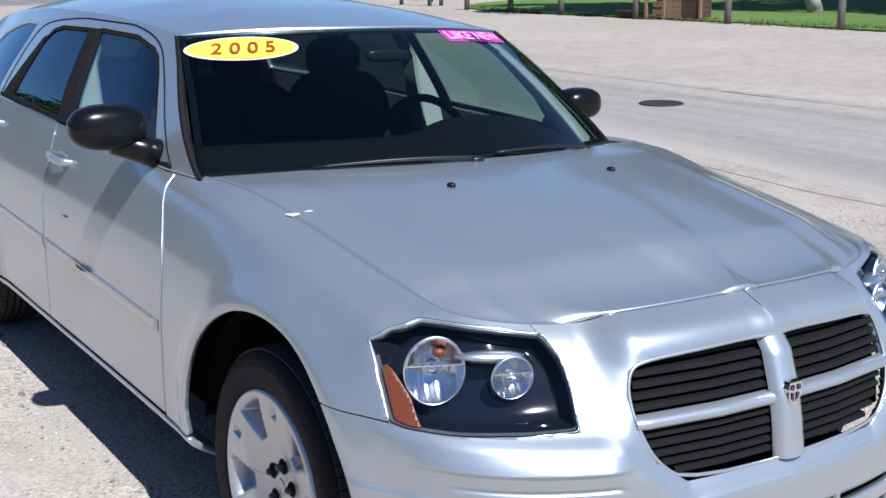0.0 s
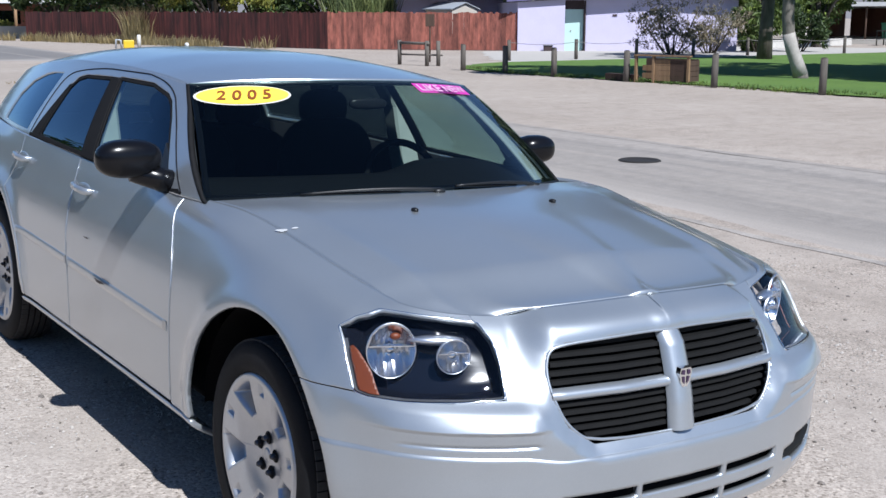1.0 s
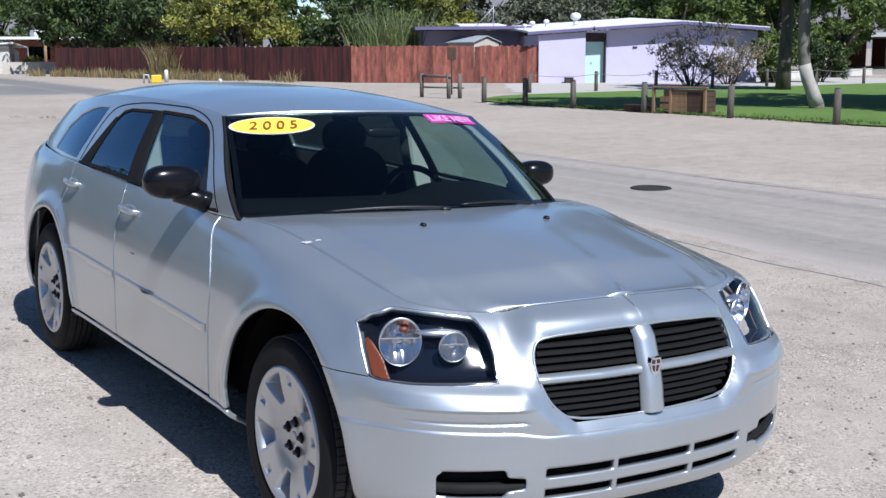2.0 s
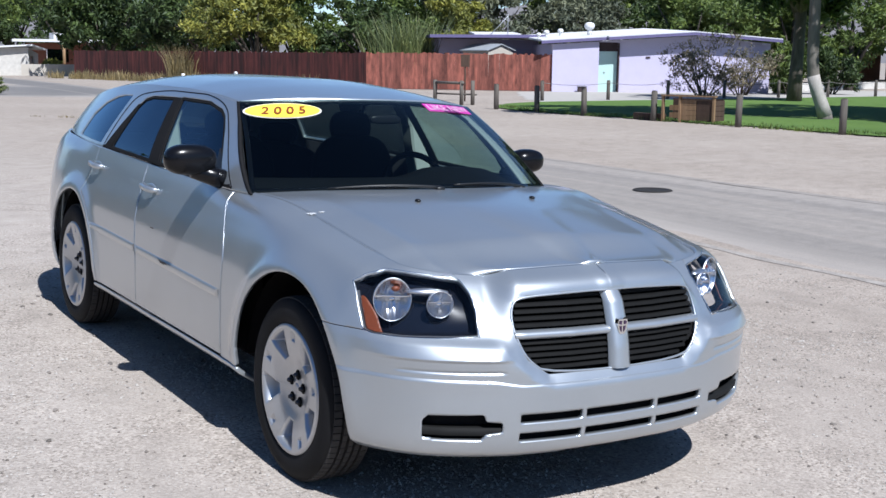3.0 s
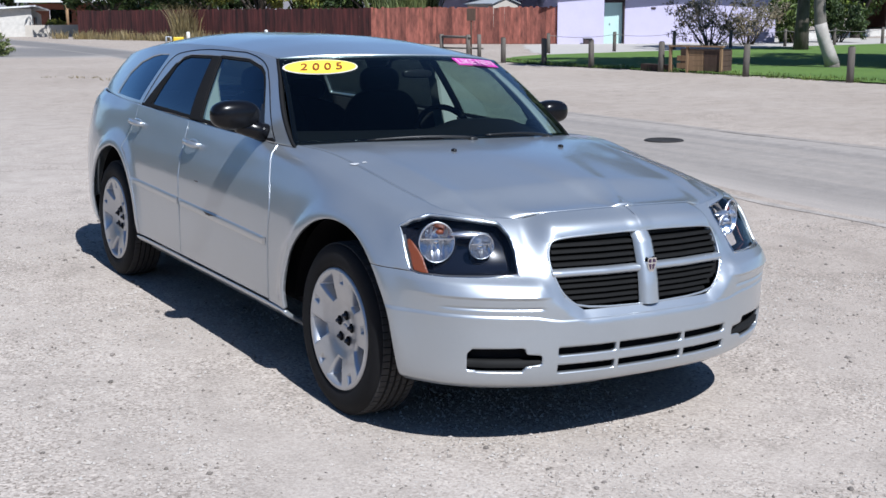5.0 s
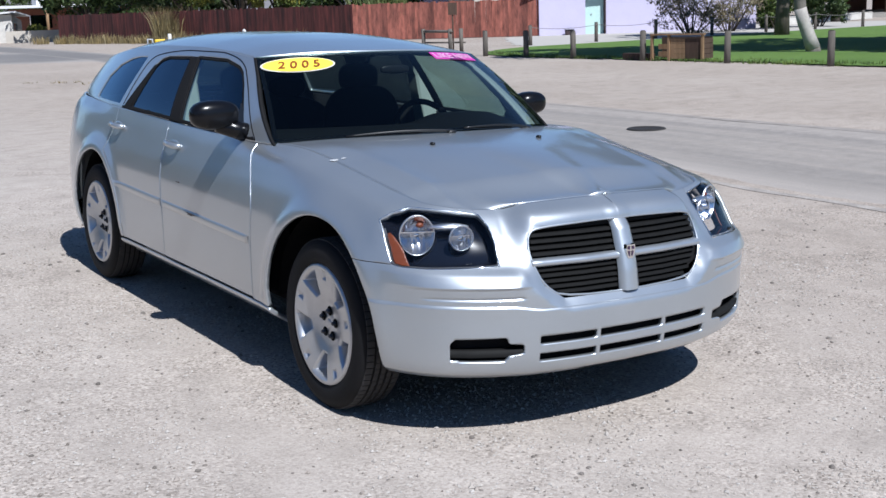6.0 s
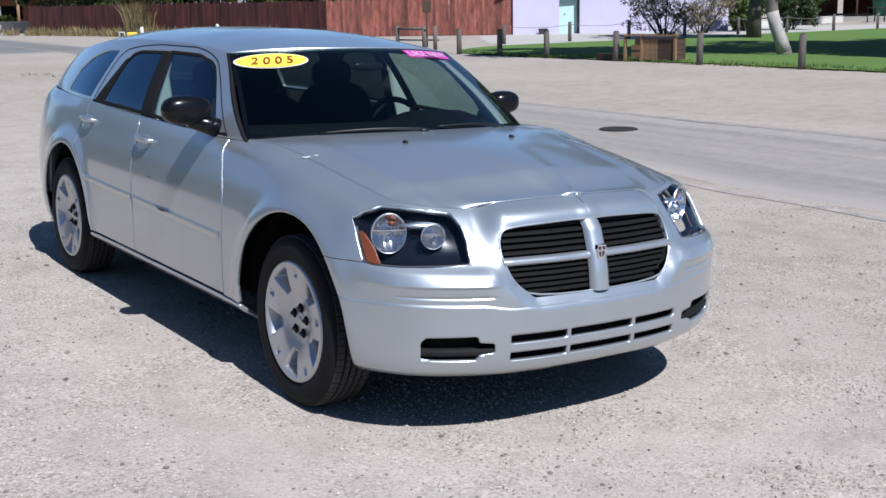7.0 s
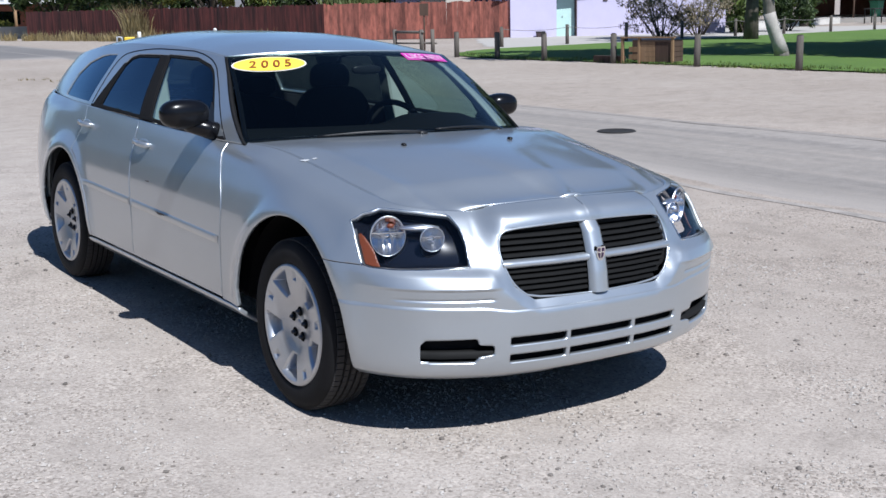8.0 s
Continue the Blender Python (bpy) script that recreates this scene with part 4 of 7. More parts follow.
def wheel_well(side, y, r):
    """Dark liner round the wheel."""
    verts, faces = [], []
    n = 40
    for k in range(n + 1):
        a = math.radians(4) + math.radians(172) * k / n
        for x in (0.885, 0.875, 0.58):
            rr = r + (0.004 if x > 0.88 else 0.012)
            verts.append((side * x, y + rr * math.cos(a), WHEEL_Z + rr * math.sin(a)))
    for k in range(n):
        for j in range(2):
            a = k * 3 + j
            faces.append((a, a + 1, a + 4, a + 3))
    link_mesh("wheel_liner", verts, faces, LINER, car, True, "black wheel arch liner")
    bm = bmesh.new()
    ring = [bm.verts.new((side * 0.58, y + (r + 0.02) * math.cos(math.pi * k / 24), WHEEL_Z - 0.06 + (r + 0.06) * math.sin(math.pi * k / 24))) for k in range(25)]
    bm.faces.new(ring)
    part("well_back", bm, LINER, car)


def mirror(side):
    m = new("door_mirror")
    m.parent = car
    m["label"] = "glossy black door mirror"
    mx, hw = (0.968, 0.118) if side < 0 else (0.845, 0.092)
    mz = 1.150 if side < 0 else 1.138
    blob("housing", (side * mx, 0.845, mz), (hw, 0.066, 0.068 if side < 0 else 0.060), BLACK_GLOSS, m, "glossy black mirror shell", 2.5, 36, 22)
    blob("mirror_glass", (side * mx, 0.902, mz), (hw - 0.02, 0.012, 0.050), CHROME, m, "mirror glass", 3.0, 24, 14)
    tube("arm", [(side * (mx - 0.145), 0.82, 1.062), (side * (mx - 0.10), 0.83, 1.078), (side * (mx - 0.01), 0.84, 1.105)], [0.046, 0.042, 0.036], BLACK_GLOSS, m, "black mirror arm", 12)
    bm = bmesh.new()
    pts = [(0.70, 1.036), (0.90, 1.042), (0.965, 1.19)]
    for dx in (0.004, -0.012):
        vs = [bm.verts.new((side * ((narrow(float(side_x(np.array(a), np.array(c)))) if side > 0 else float(side_x(np.array(a), np.array(c)))) + dx), a, c)) for a, c in pts]
        bm.faces.new(vs)
    bm.verts.ensure_lookup_table()
    for i in range(3):
        j = (i + 1) % 3
        bm.faces.new((bm.verts[i], bm.verts[j], bm.verts[j + 3], bm.verts[i + 3]))
    part("sail_panel", bm, BLACK_PLASTIC, m, "black triangle at the window corner")


def grille():
    g = new("grille")
    g.parent = car
    g["label"] = "black slatted grille with silver cross bars"
    xs = np.linspace(-0.46, 0.46, 93)

    def face_y(x, z, back):
        """Depth of the nose at the grille."""
        base = np.interp(np.abs(x), _pl[:4, 0], _pl[:4, 1])
        return base + 0.030 + np.interp(z, [0.55, 0.63, 0.70, 0.79, 0.86], [0.0, 0.012, 0.029, 0.062, 0.12]) + back

    def limit(z):
        """Half width of the opening at a height."""
        return float(np.interp(z, [0.553, 0.605, 0.68, 0.74, 0.79, 0.812, 0.823], [0.312, 0.390, 0.424, 0.428, 0.415, 0.388, 0.20]))
    Q, M = outline_on_shell(GRILLE, 1.0, 240, 2)
    tube("lip", [tuple(q + np.array([0, 0.002, 0])) for q in Q], 0.0045, PAINT, g, "silver edge of the opening", 8, True)
    # dark mesh plane behind
    zz = np.linspace(0.545, 0.84, 20)
    Xg, Zg = np.meshgrid(xs, zz, indexing="ij")
    P = np.stack([Xg, face_y(Xg, Zg, 0.055), Zg], -1)
    sheet("backing", P, poly_sdf(Xg, Zg, GRILLE, 0.012), LINER, g, INNER, "black space behind the grille", 0.01)
    # slats, five in each of the four openings
    for z0, z1 in ((0.560, 0.668), (0.704, 0.818)):
        for k in range(5):
            z = z0 + (z1 - z0) * (k + 0.5) / 5
            for sgn in (-1, 1):
                lim = limit(z) - 0.012
                lo = 0.040
                xa = np.linspace(lo, max(lim, lo + 0.05), 24)
                verts, faces = [], []
                for x in xa:
                    yb = float(face_y(np.array(x), np.array(z), 0.0))
                    for dy, dz in ((0.016, -0.0072), (0.011, -0.004), (0.014, 0.0068), (0.045, 0.0080), (0.045, -0.006)):
                        verts.append((sgn * x, yb + dy, z + dz))
                n = 5
                for i in range(len(xa) - 1):
                    for j in range(n):
                        q = (i * n + j, i * n + (j + 1) % n, (i + 1) * n + (j + 1) % n, (i + 1) * n + j)
                        faces.append(q if sgn < 0 else q[::-1])
                link_mesh("slat", verts, faces, LOUVRE, g, False)
    # silver cross bars
    xa = np.linspace(-0.428, 0.428, 61)
    verts, faces = [], []
    sect = [(-1.0, 0.022), (-0.85, 0.002), (-0.5, -0.007), (0.0, -0.010), (0.5, -0.007), (0.85, 0.002), (1.0, 0.022)]
    n = len(sect)
    for x in xa:
        for a, dy in sect:
            z = 0.686 + 0.0165 * a
            verts.append((x, float(face_y(np.array(x), np.array(0.686), dy)), z))
    for i in range(len(xa) - 1):
        for j in range(n - 1):
            faces.append((i * n + j, (i + 1) * n + j, (i + 1) * n + j + 1, i * n + j + 1))
    link_mesh("cross_bar", verts, faces, PAINT, g, True, "silver cross bar")
    za = np.linspace(0.553, 0.836, 32)
    verts, faces = [], []
    for z in za:
        for a, dy in sect:
            half = 0.046 - 0.004 * (z - 0.55) / 0.3
            verts.append((half * a, float(face_y(np.array(0.0), np.array(z), dy - 0.014)), z))
    for i in range(len(za) - 1):
        for j in range(n - 1):
            faces.append((i * n + j, i * n + j + 1, (i + 1) * n + j + 1, (i + 1) * n + j))
    link_mesh("centre_bar", verts, faces, PAINT, g, True, "silver upright bar")
    # plain shield badge
    yb = float(face_y(np.array(0.0), np.array(0.700), -0.030))
    bm = bmesh.new()
    out = [(-.020, .728), (.020, .728), (.023, .712), (.019, .690), (.010, .674), (0, .668), (-.010, .674), (-.019, .690), (-.023, .712)]
    f0 = [bm.verts.new((x, yb, z)) for x, z in out]
    f1 = [bm.verts.new((x * 1.08, yb + 0.014, (z - .7) * 1.08 + .7)) for x, z in out]
    bm.faces.new(f0)
    for i in range(len(out)):
        j = (i + 1) % len(out)
        bm.faces.new((f0[i], f1[i], f1[j], f0[j]))
    badge = part("badge", bm, CHROME, g, "small chrome shield badge")
    bm = bmesh.new()
    for sgn in (-1, 1):
        for pts in ([(.004, .722), (.015, .722), (.017, .711), (.006, .708)], [(.004, .703), (.014, .703), (.011, .690), (.004, .680)]):
            vs = [bm.verts.new((sgn * x, yb - 0.002, z)) for x, z in (pts if sgn < 0 else pts[::-1])]
            bm.faces.new(vs)
    part("badge_inlay", bm, DARK_INK, badge, "dark shapes on the badge")


def intakes():
    """Dark spaces and louvres behind the lower bumper openings."""
    b = new("lower_intake")
    b.parent = car
    b["label"] = "black lower air intake behind the bumper slots"
    xs = np.linspace(-0.86, 0.86, 80)
    verts, faces = [], []
    for x in xs:
        y = float(np.interp(abs(x), _pl[:8, 0], _pl[:8, 1])) + 0.055
        xw = float(widen(x)) if x > 0 else x
        verts += [(xw, y, 0.29), (xw, y, 0.44)]
    for i in range(79):
        faces.append((2 * i, 2 * i + 2, 2 * i + 3, 2 * i + 1))
    link_mesh("backing", verts, faces, LINER, b, True, "black space behind the slots")
    for side in (-1, 1):
        verts, faces = [], []
        xa = np.linspace(0.475, 0.75 if side < 0 else 0.78, 24)
        for x in xa:
            y = float(np.interp(x, _pl[:8, 0], _pl[:8, 1]))
            for dy, dz in ((0.014, 0.346), (0.010, 0.371), (0.05, 0.376), (0.055, 0.342)):
                verts.append((widen(x) if side > 0 else -x, y + dy, dz))
        for i in range(23):
            for j in range(3):
                q = (i * 4 + j, i * 4 + j + 1, (i + 1) * 4 + j + 1, (i + 1) * 4 + j)
                faces.append(q if side < 0 else q[::-1])
        link_mesh("louvre", verts, faces, LOUVRE, b, True, "dark grey louvre")


def cowl_and_wipers():
    verts, faces = [], []
    us = np.linspace(-1, 1, 50)
    for u in us:
        a = bonnet_point(np.array(u * 0.985), np.array(0.985))
        c = screen_point(np.array(u), np.array(0.03))
        verts += [(a[0], a[1], a[2] - 0.022), (c[0], c[1] - 0.002, c[2] - 0.004)]
    for i in range(49):
        faces.append((2 * i, 2 * i + 2, 2 * i + 3, 2 * i + 1))
    cowl = link_mesh("cowl", verts, faces, BLACK_PLASTIC, car, True, "black cowl below the windscreen")
    thick(cowl, 0.01)
    for u0, u1, w1 in ((-0.06, -0.66, 0.030), (0.62, 0.04, 0.050)):
        pts, blade = [], []
        for k in range(14):
            f = k / 13
            u = u0 + (u1 - u0) * f
            p = screen_point(np.array(u), np.array(0.006 + w1 * 0.45 * f))
            bow = 0.010 * math.sin(math.pi * f)
            pts.append((p[0], p[1] - 0.014 - bow * 0.6, p[2] + 0.006 + bow))
            blade.append((p[0], p[1] - 0.010, p[2] + 0.004))
        wiper = tube("wiper", pts, [0.0085 - 0.0055 * k / 13 for k in range(14)], WIPER_BLACK, car, "black wiper", 8)
        tube("blade", blade[4:], 0.0040, RUBBER, wiper, "rubber blade", 6)
        blob("wiper_pivot", (pts[0][0], pts[0][1], pts[0][2] - 0.004), (0.024, 0.016, 0.010), WIPER_BLACK, wiper, "black pivot cap", 2.4, 14, 8)


def underbody():
    bm = box_bm(-0.57, 0.57, -0.60, 3.75, 0.25, 0.30)
    part("underbody", bm, LINER, car, "dark underbody")
    tray = bmesh.new()
    edge = [(x - 0.06 if x > 0.3 else x, y + 0.045) for x, y in PLAN[:8]] + [(0.82, -0.46)]
    ring = edge + [(-x, y) for x, y in edge[::-1] if x > 0]
    lo_, hi_ = [tray.verts.new((x, y, 0.262)) for x, y in ring], [tray.verts.new((x, y, 0.274)) for x, y in ring]
    tray.faces.new(lo_[::-1])
    tray.faces.new(hi_)
    for i in range(len(ring)):
        j = (i + 1) % len(ring)
        tray.faces.new((lo_[i], lo_[j], hi_[j], hi_[i]))
    part("front_undertray", tray, LINER, car, "dark tray under the bumper")
    for x0, x1, y0, y1, z0, z1, nm in ((-0.50, 0.50, -0.55, 0.40, 0.29, 0.78, "engine_bay"),):
        part(nm, box_bm(x0, x1, y0, y1, z0, z1), LINER, car, "dark engine bay")


def interior():
    cab = new("cabin")
    cab.parent = car
    cab["label"] = "dark grey cabin with two front seats and a bench"
    part("floor_pan", box_bm(-0.78, 0.78, 0.40, 3.9, 0.32, 0.36), CABIN_GREY, cab, "grey carpet floor")
    for side in (-1, 1):
        verts, faces = [], []
        ys = np.linspace(0.5, 3.15, 40)
        for y in ys:
            verts += [(side * 0.80, y, 0.35), (side * (float(belt_x(np.array(y))) - (0.115 if side > 0 else 0.045)), y, float(belt_z(np.array(y))) - 0.01)]
        for i in range(39):
            faces.append((2 * i, 2 * i + 1, 2 * i + 3, 2 * i + 2))
        thick(link_mesh("door_lining", verts, faces, CABIN_GREY, cab, True, "grey door lining"), 0.02)
    # headlining
    u = np.linspace(-1, 1, 21)
    yy = np.linspace(1.0, 3.8, 30)
    U, V = np.meshgrid(u, yy, indexing="ij")
    P = np.stack([np.where(U > 0, narrow(np.abs(U) * (rail_x(V) - 0.03)), U * (rail_x(V) - 0.03)), V, rail_z(V) - 0.035 + (roof_z(V) - rail_z(V)) * (1 - np.abs(U) ** 2.7)], -1)
    sheet("headlining", P, np.full(U.shape, -1.0), CABIN_GREY, cab, (0, 2, 5), "grey headlining")
    # pale trims on the pillars: upright ones between the doors, a sloping one beside the windscreen
    for side in (-1, 1):
        verts, faces = [], []
        zs = np.linspace(0.96, 1.37, 12)
        for z in zs:
            yf = 1.625 + (z - 1.06) * 0.31
            out = float(side_x(np.array(yf), np.array(z))) - 0.035
            inn = min(0.712, out - 0.012)
            ring = [(out, yf), (inn + 0.012, yf), (inn, yf + 0.012), (inn, yf + 0.10), (out, yf + 0.10)]
            verts += [(side * (x if side < 0 else float(narrow(np.array(x)))), y, z) for x, y in ring]
        for i in range(len(zs) - 1):
            for j in range(5):
                faces.append((i * 5 + j, i * 5 + (j + 1) % 5, i * 5 + 5 + (j + 1) % 5, i * 5 + 5 + j))
        link_mesh("door_pillar_trim", verts, faces, PILLAR_TRIM, cab, False, "pale grey door pillar trim")
    verts, faces = [], []
    for k in range(16):
        w = 0.03 + 0.90 * k / 15
        for u in (0.845 + 0.04 * w, 0.89 + 0.03 * w, 0.945, 0.98):
            p = screen_point(np.array(u), np.array(w))
            verts.append((p[0], p[1] + 0.045, p[2] - 0.020))
    for i in range(15):
        for j in range(3):
            faces.append((i * 4 + j, i * 4 + j + 1, i * 4 + j + 5, i * 4 + j + 4))
    thick(link_mesh("screen_pillar_trim", verts, faces, PILLAR_TRIM, cab, True, "pale grey windscreen pillar trim"), 0.012)
    # dashboard
    verts, faces = [], []
    xs = np.linspace(-0.76, 0.70, 40)
    sect = [(0.40, 1.020), (0.52, 1.048), (0.72, 1.066), (0.88, 1.058), (0.97, 0.99), (0.97, 0.80), (0.92, 0.60)]
    for x in xs:
        hump = 0.048 * math.exp(-((x - 0.38) / 0.22) ** 4)
        for y, z in sect:
            verts.append((x, y + 0.10 * (abs(x) / 0.76) ** 2, z + hump * (0.6 < y < 0.9)))
    for i in range(39):
        for j in range(6):
            a = i * 7 + j
            faces.append((a, a + 7, a + 8, a + 1))
    link_mesh("dashboard", verts, faces, DASH, cab, True, "dark dashboard")
    # steering wheel
    c = Vector((0.385, 1.17, 0.968))
    tilt = Matrix.Rotation(radians(-24), 4, "X")
    ring = [c + tilt @ Vector((0.187 * math.cos(a), 0, 0.187 * math.sin(a))) for a in [2 * math.pi * k / 40 for k in range(40)]]
    sw = tube("steering_wheel", ring, 0.016, DASH, cab, "dark steering wheel", 8, True)
    blob("hub", tuple(c + Vector((0, 0.0, -0.01))), (0.07, 0.035, 0.06), CABIN_GREY, sw, "grey wheel hub", 2.5, 16, 10)
    for a in (0.15, math.pi - 0.15, -math.pi / 2):
        tube("spoke", [tuple(c), tuple(c + tilt @ Vector((0.18 * math.cos(a), 0, 0.18 * math.sin(a))))], 0.016, CABIN_GREY, sw, "", 6)
    for x in (-0.37, 0.37):
        blob("seat_back", (x, 1.86, 0.86), (0.25, 0.10, 0.34), SEAT_CLOTH, cab, "dark cloth front seat", 3.2)
        blob("seat_cushion", (x, 1.55, 0.52), (0.26, 0.27, 0.10), SEAT_CLOTH, cab, "dark cloth seat cushion", 3.2)
        blob("headrest", (x, 1.90, 1.245), (0.125, 0.055, 0.085), SEAT_CLOTH, cab, "dark cloth headrest", 2.8)
        for dx in (-0.05, 0.05):
            tube("headrest_post", [(x + dx, 1.89, 1.12), (x + dx, 1.90, 1.22)], 0.006, CHROME, cab, "", 6)
        blob("rear_headrest", (x, 2.88, 1.14), (0.13, 0.05, 0.07), SEAT_CLOTH, cab, "dark cloth headrest", 2.8)
    blob("rear_bench", (0, 2.82, 0.82), (0.66, 0.10, 0.28), SEAT_CLOTH, cab, "dark cloth rear bench", 3.5)
    blob("rear_cushion", (0, 2.52, 0.52), (0.66, 0.27, 0.10), SEAT_CLOTH, cab, "dark cloth bench cushion", 3.5)
    p = screen_point(np.array(0.0), np.array(0.84))
    blob("rear_view_mirror", (0.0, p[1] + 0.07, p[2] - 0.045), (0.085, 0.016, 0.022), BLACK_PLASTIC, cab, "black rear-view mirror", 3.0, 20, 12)


def on_screen(name, pts, mat, parent, lift, label=""):
    """A flat shape laid on the screen; pts are (u, w)."""
    verts = []
    for u, w in pts:
        p = screen_point(np.array(u), np.array(w))
        verts.append((p[0], p[1] - lift * 0.55, p[2] + lift * 0.83))
    return link_mesh(name, verts, [tuple(range(len(verts)))], mat, parent, False, label)


lower_panels()
bonnet()
upper_body()
for sd_ in (-1.0, 1.0):
    for wy_, ay_, ar_ in zip(WHEEL_Y, ARCH_Y, ARCH_R):
        wheel(sd_, wy_)
        wheel_well(sd_, ay_, ar_)
    mirror(sd_)
grille()
intakes()
cowl_and_wipers()
underbody()
interior()

# ---- road, lawn, fence, houses, trees ----
def wobble(x, y, scale, amount):
    return amount * noise.noise((x * scale, y * scale, 7.3))


def asphalt_material():
    """Dusty worn asphalt; the attribute "cross" runs 0 to 1 over its width, and dirt lies on both edges."""
    m, nt, b = material("asphalt")
    n0 = noise_node(nt, 0.30, detail=5)
    n1 = noise_node(nt, 6.0, detail=6, rough=0.7)
    n2 = noise_node(nt, 60.0, detail=4, rough=0.7)
    base = ramp_node(nt, n0.outputs["Fac"], [(0.25, (0.144, 0.135, 0.129)), (0.5, (0.171, 0.160, 0.152)), (0.8, (0.220, 0.201, 0.186))])
    mid = ramp_node(nt, n1.outputs["Fac"], [(0.3, (0.86, 0.86, 0.86)), (0.7, (1.08, 1.08, 1.08))])
    fine = ramp_node(nt, n2.outputs["Fac"], [(0.3, (0.8, 0.8, 0.8)), (0.7, (1.12, 1.12, 1.12))])
    tc = nt.nodes.new("ShaderNodeTexCoord")
    sx_ = nt.nodes.new("ShaderNodeSeparateXYZ")
    nt.links.new(tc.outputs["Object"], sx_.inputs["Vector"])
    far_ = nt.nodes.new("ShaderNodeMapRange")
    far_.interpolation_type = "SMOOTHSTEP"
    far_.inputs["From Min"].default_value = 9.0
    far_.inputs["From Max"].default_value = 30.0
    nt.links.new(sx_.outputs["Y"], far_.inputs["Value"])
    # wheel-swept lengthwise streaks in the dust
    mp = nt.nodes.new("ShaderNodeMapping")
    mp.inputs["Scale"].default_value = (2.4, 0.10, 1.0)
    nt.links.new(tc.outputs["Object"], mp.inputs["Vector"])
    st = nt.nodes.new("ShaderNodeTexNoise")
    st.inputs["Scale"].default_value = 1.0
    st.inputs["Detail"].default_value = 6.0
    st.inputs["Roughness"].default_value = 0.65
    nt.links.new(mp.outputs["Vector"], st.inputs["Vector"])
    dust = ramp_node(nt, st.outputs["Fac"], [(0.30, (0.205, 0.186, 0.170)), (0.52, (0.262, 0.235, 0.210)), (0.72, (0.322, 0.283, 0.248))])
    c = mix_node(nt, far_.outputs["Result"], dust.outputs["Color"], base.outputs["Color"])
    at = nt.nodes.new("ShaderNodeAttribute")
    at.attribute_name = "cross"
    ragged = nt.nodes.new("ShaderNodeMath")
    ragged.operation = "MULTIPLY_ADD"
    ragged.inputs[1].default_value = 0.30
    nt.links.new(n1.outputs["Fac"], ragged.inputs[0])
    nt.links.new(at.outputs["Fac"], ragged.inputs[2])
    dirt = ramp_node(nt, ragged.outputs["Value"], [(0.10, (1.0, 1.0, 1.0)), (0.34, (0.0, 0.0, 0.0)), (0.90, (0.0, 0.0, 0.0)), (1.0, (0.35, 0.35, 0.35))])
    soil = ramp_node(nt, n0.outputs["Fac"], [(0.25, (0.338, 0.299, 0.264)), (0.75, (0.416, 0.374, 0.336))])
    c = mix_node(nt, dirt.outputs["Color"], c, soil.outputs["Color"])
    c = mix_node(nt, 1.0, c, mid.outputs["Color"], "MULTIPLY")
    c = mix_node(nt, 0.8, c, fine.outputs["Color"], "MULTIPLY")
    nt.links.new(c, b.inputs["Base Color"])
    b.inputs["Roughness"].default_value = 0.92
    bump(nt, b, n2.outputs["Fac"], 0.3, 0.006)
    return m


def grass_material():
    m, nt, b = material("lawn")
    n0 = noise_node(nt, 0.35, detail=5)
    n1 = noise_node(nt, 9.0, detail=8, rough=0.75)
    base = ramp_node(nt, n0.outputs["Fac"], [(0.25, (0.070, 0.135, 0.022)), (0.75, (0.108, 0.186, 0.034))])
    mid = ramp_node(nt, n1.outputs["Fac"], [(0.3, (0.70, 0.72, 0.6)), (0.7, (1.25, 1.22, 1.1))])
    nt.links.new(mix_node(nt, 1.0, base.outputs["Color"], mid.outputs["Color"], "MULTIPLY"), b.inputs["Base Color"])
    b.inputs["Roughness"].default_value = 0.9
    bump(nt, b, n1.outputs["Fac"], 0.8, 0.05)
    return m


def wood_material(name, dark, light, stretch=(6.0, 6.0, 0.6), rough=0.85):
    """Upright grain, each board its own shade."""
    m, nt, b = material(name)
    tc = nt.nodes.new("ShaderNodeTexCoord")
    mp = nt.nodes.new("ShaderNodeMapping")
    mp.inputs["Scale"].default_value = stretch
    nt.links.new(tc.outputs["Object"], mp.inputs["Vector"])
    n = nt.nodes.new("ShaderNodeTexNoise")
    n.inputs["Scale"].default_value = 2.0
    n.inputs["Detail"].default_value = 8.0
    n.inputs["Roughness"].default_value = 0.7
    nt.links.new(mp.outputs["Vector"], n.inputs["Vector"])
    geo = nt.nodes.new("ShaderNodeNewGeometry")
    r1 = ramp_node(nt, n.outputs["Fac"], [(0.3, dark), (0.7, light)])
    r2 = ramp_node(nt, geo.outputs["Random Per Island"], [(0.0, (0.62, 0.60, 0.60)), (0.6, (1.0, 1.0, 1.0)), (1.0, (1.25, 1.2, 1.15))])
    nt.links.new(mix_node(nt, 1.0, r1.outputs["Color"], r2.outputs["Color"], "MULTIPLY"), b.inputs["Base Color"])
    b.inputs["Roughness"].default_value = rough
    bump(nt, b, n.outputs["Fac"], 0.3, 0.01)
    return m


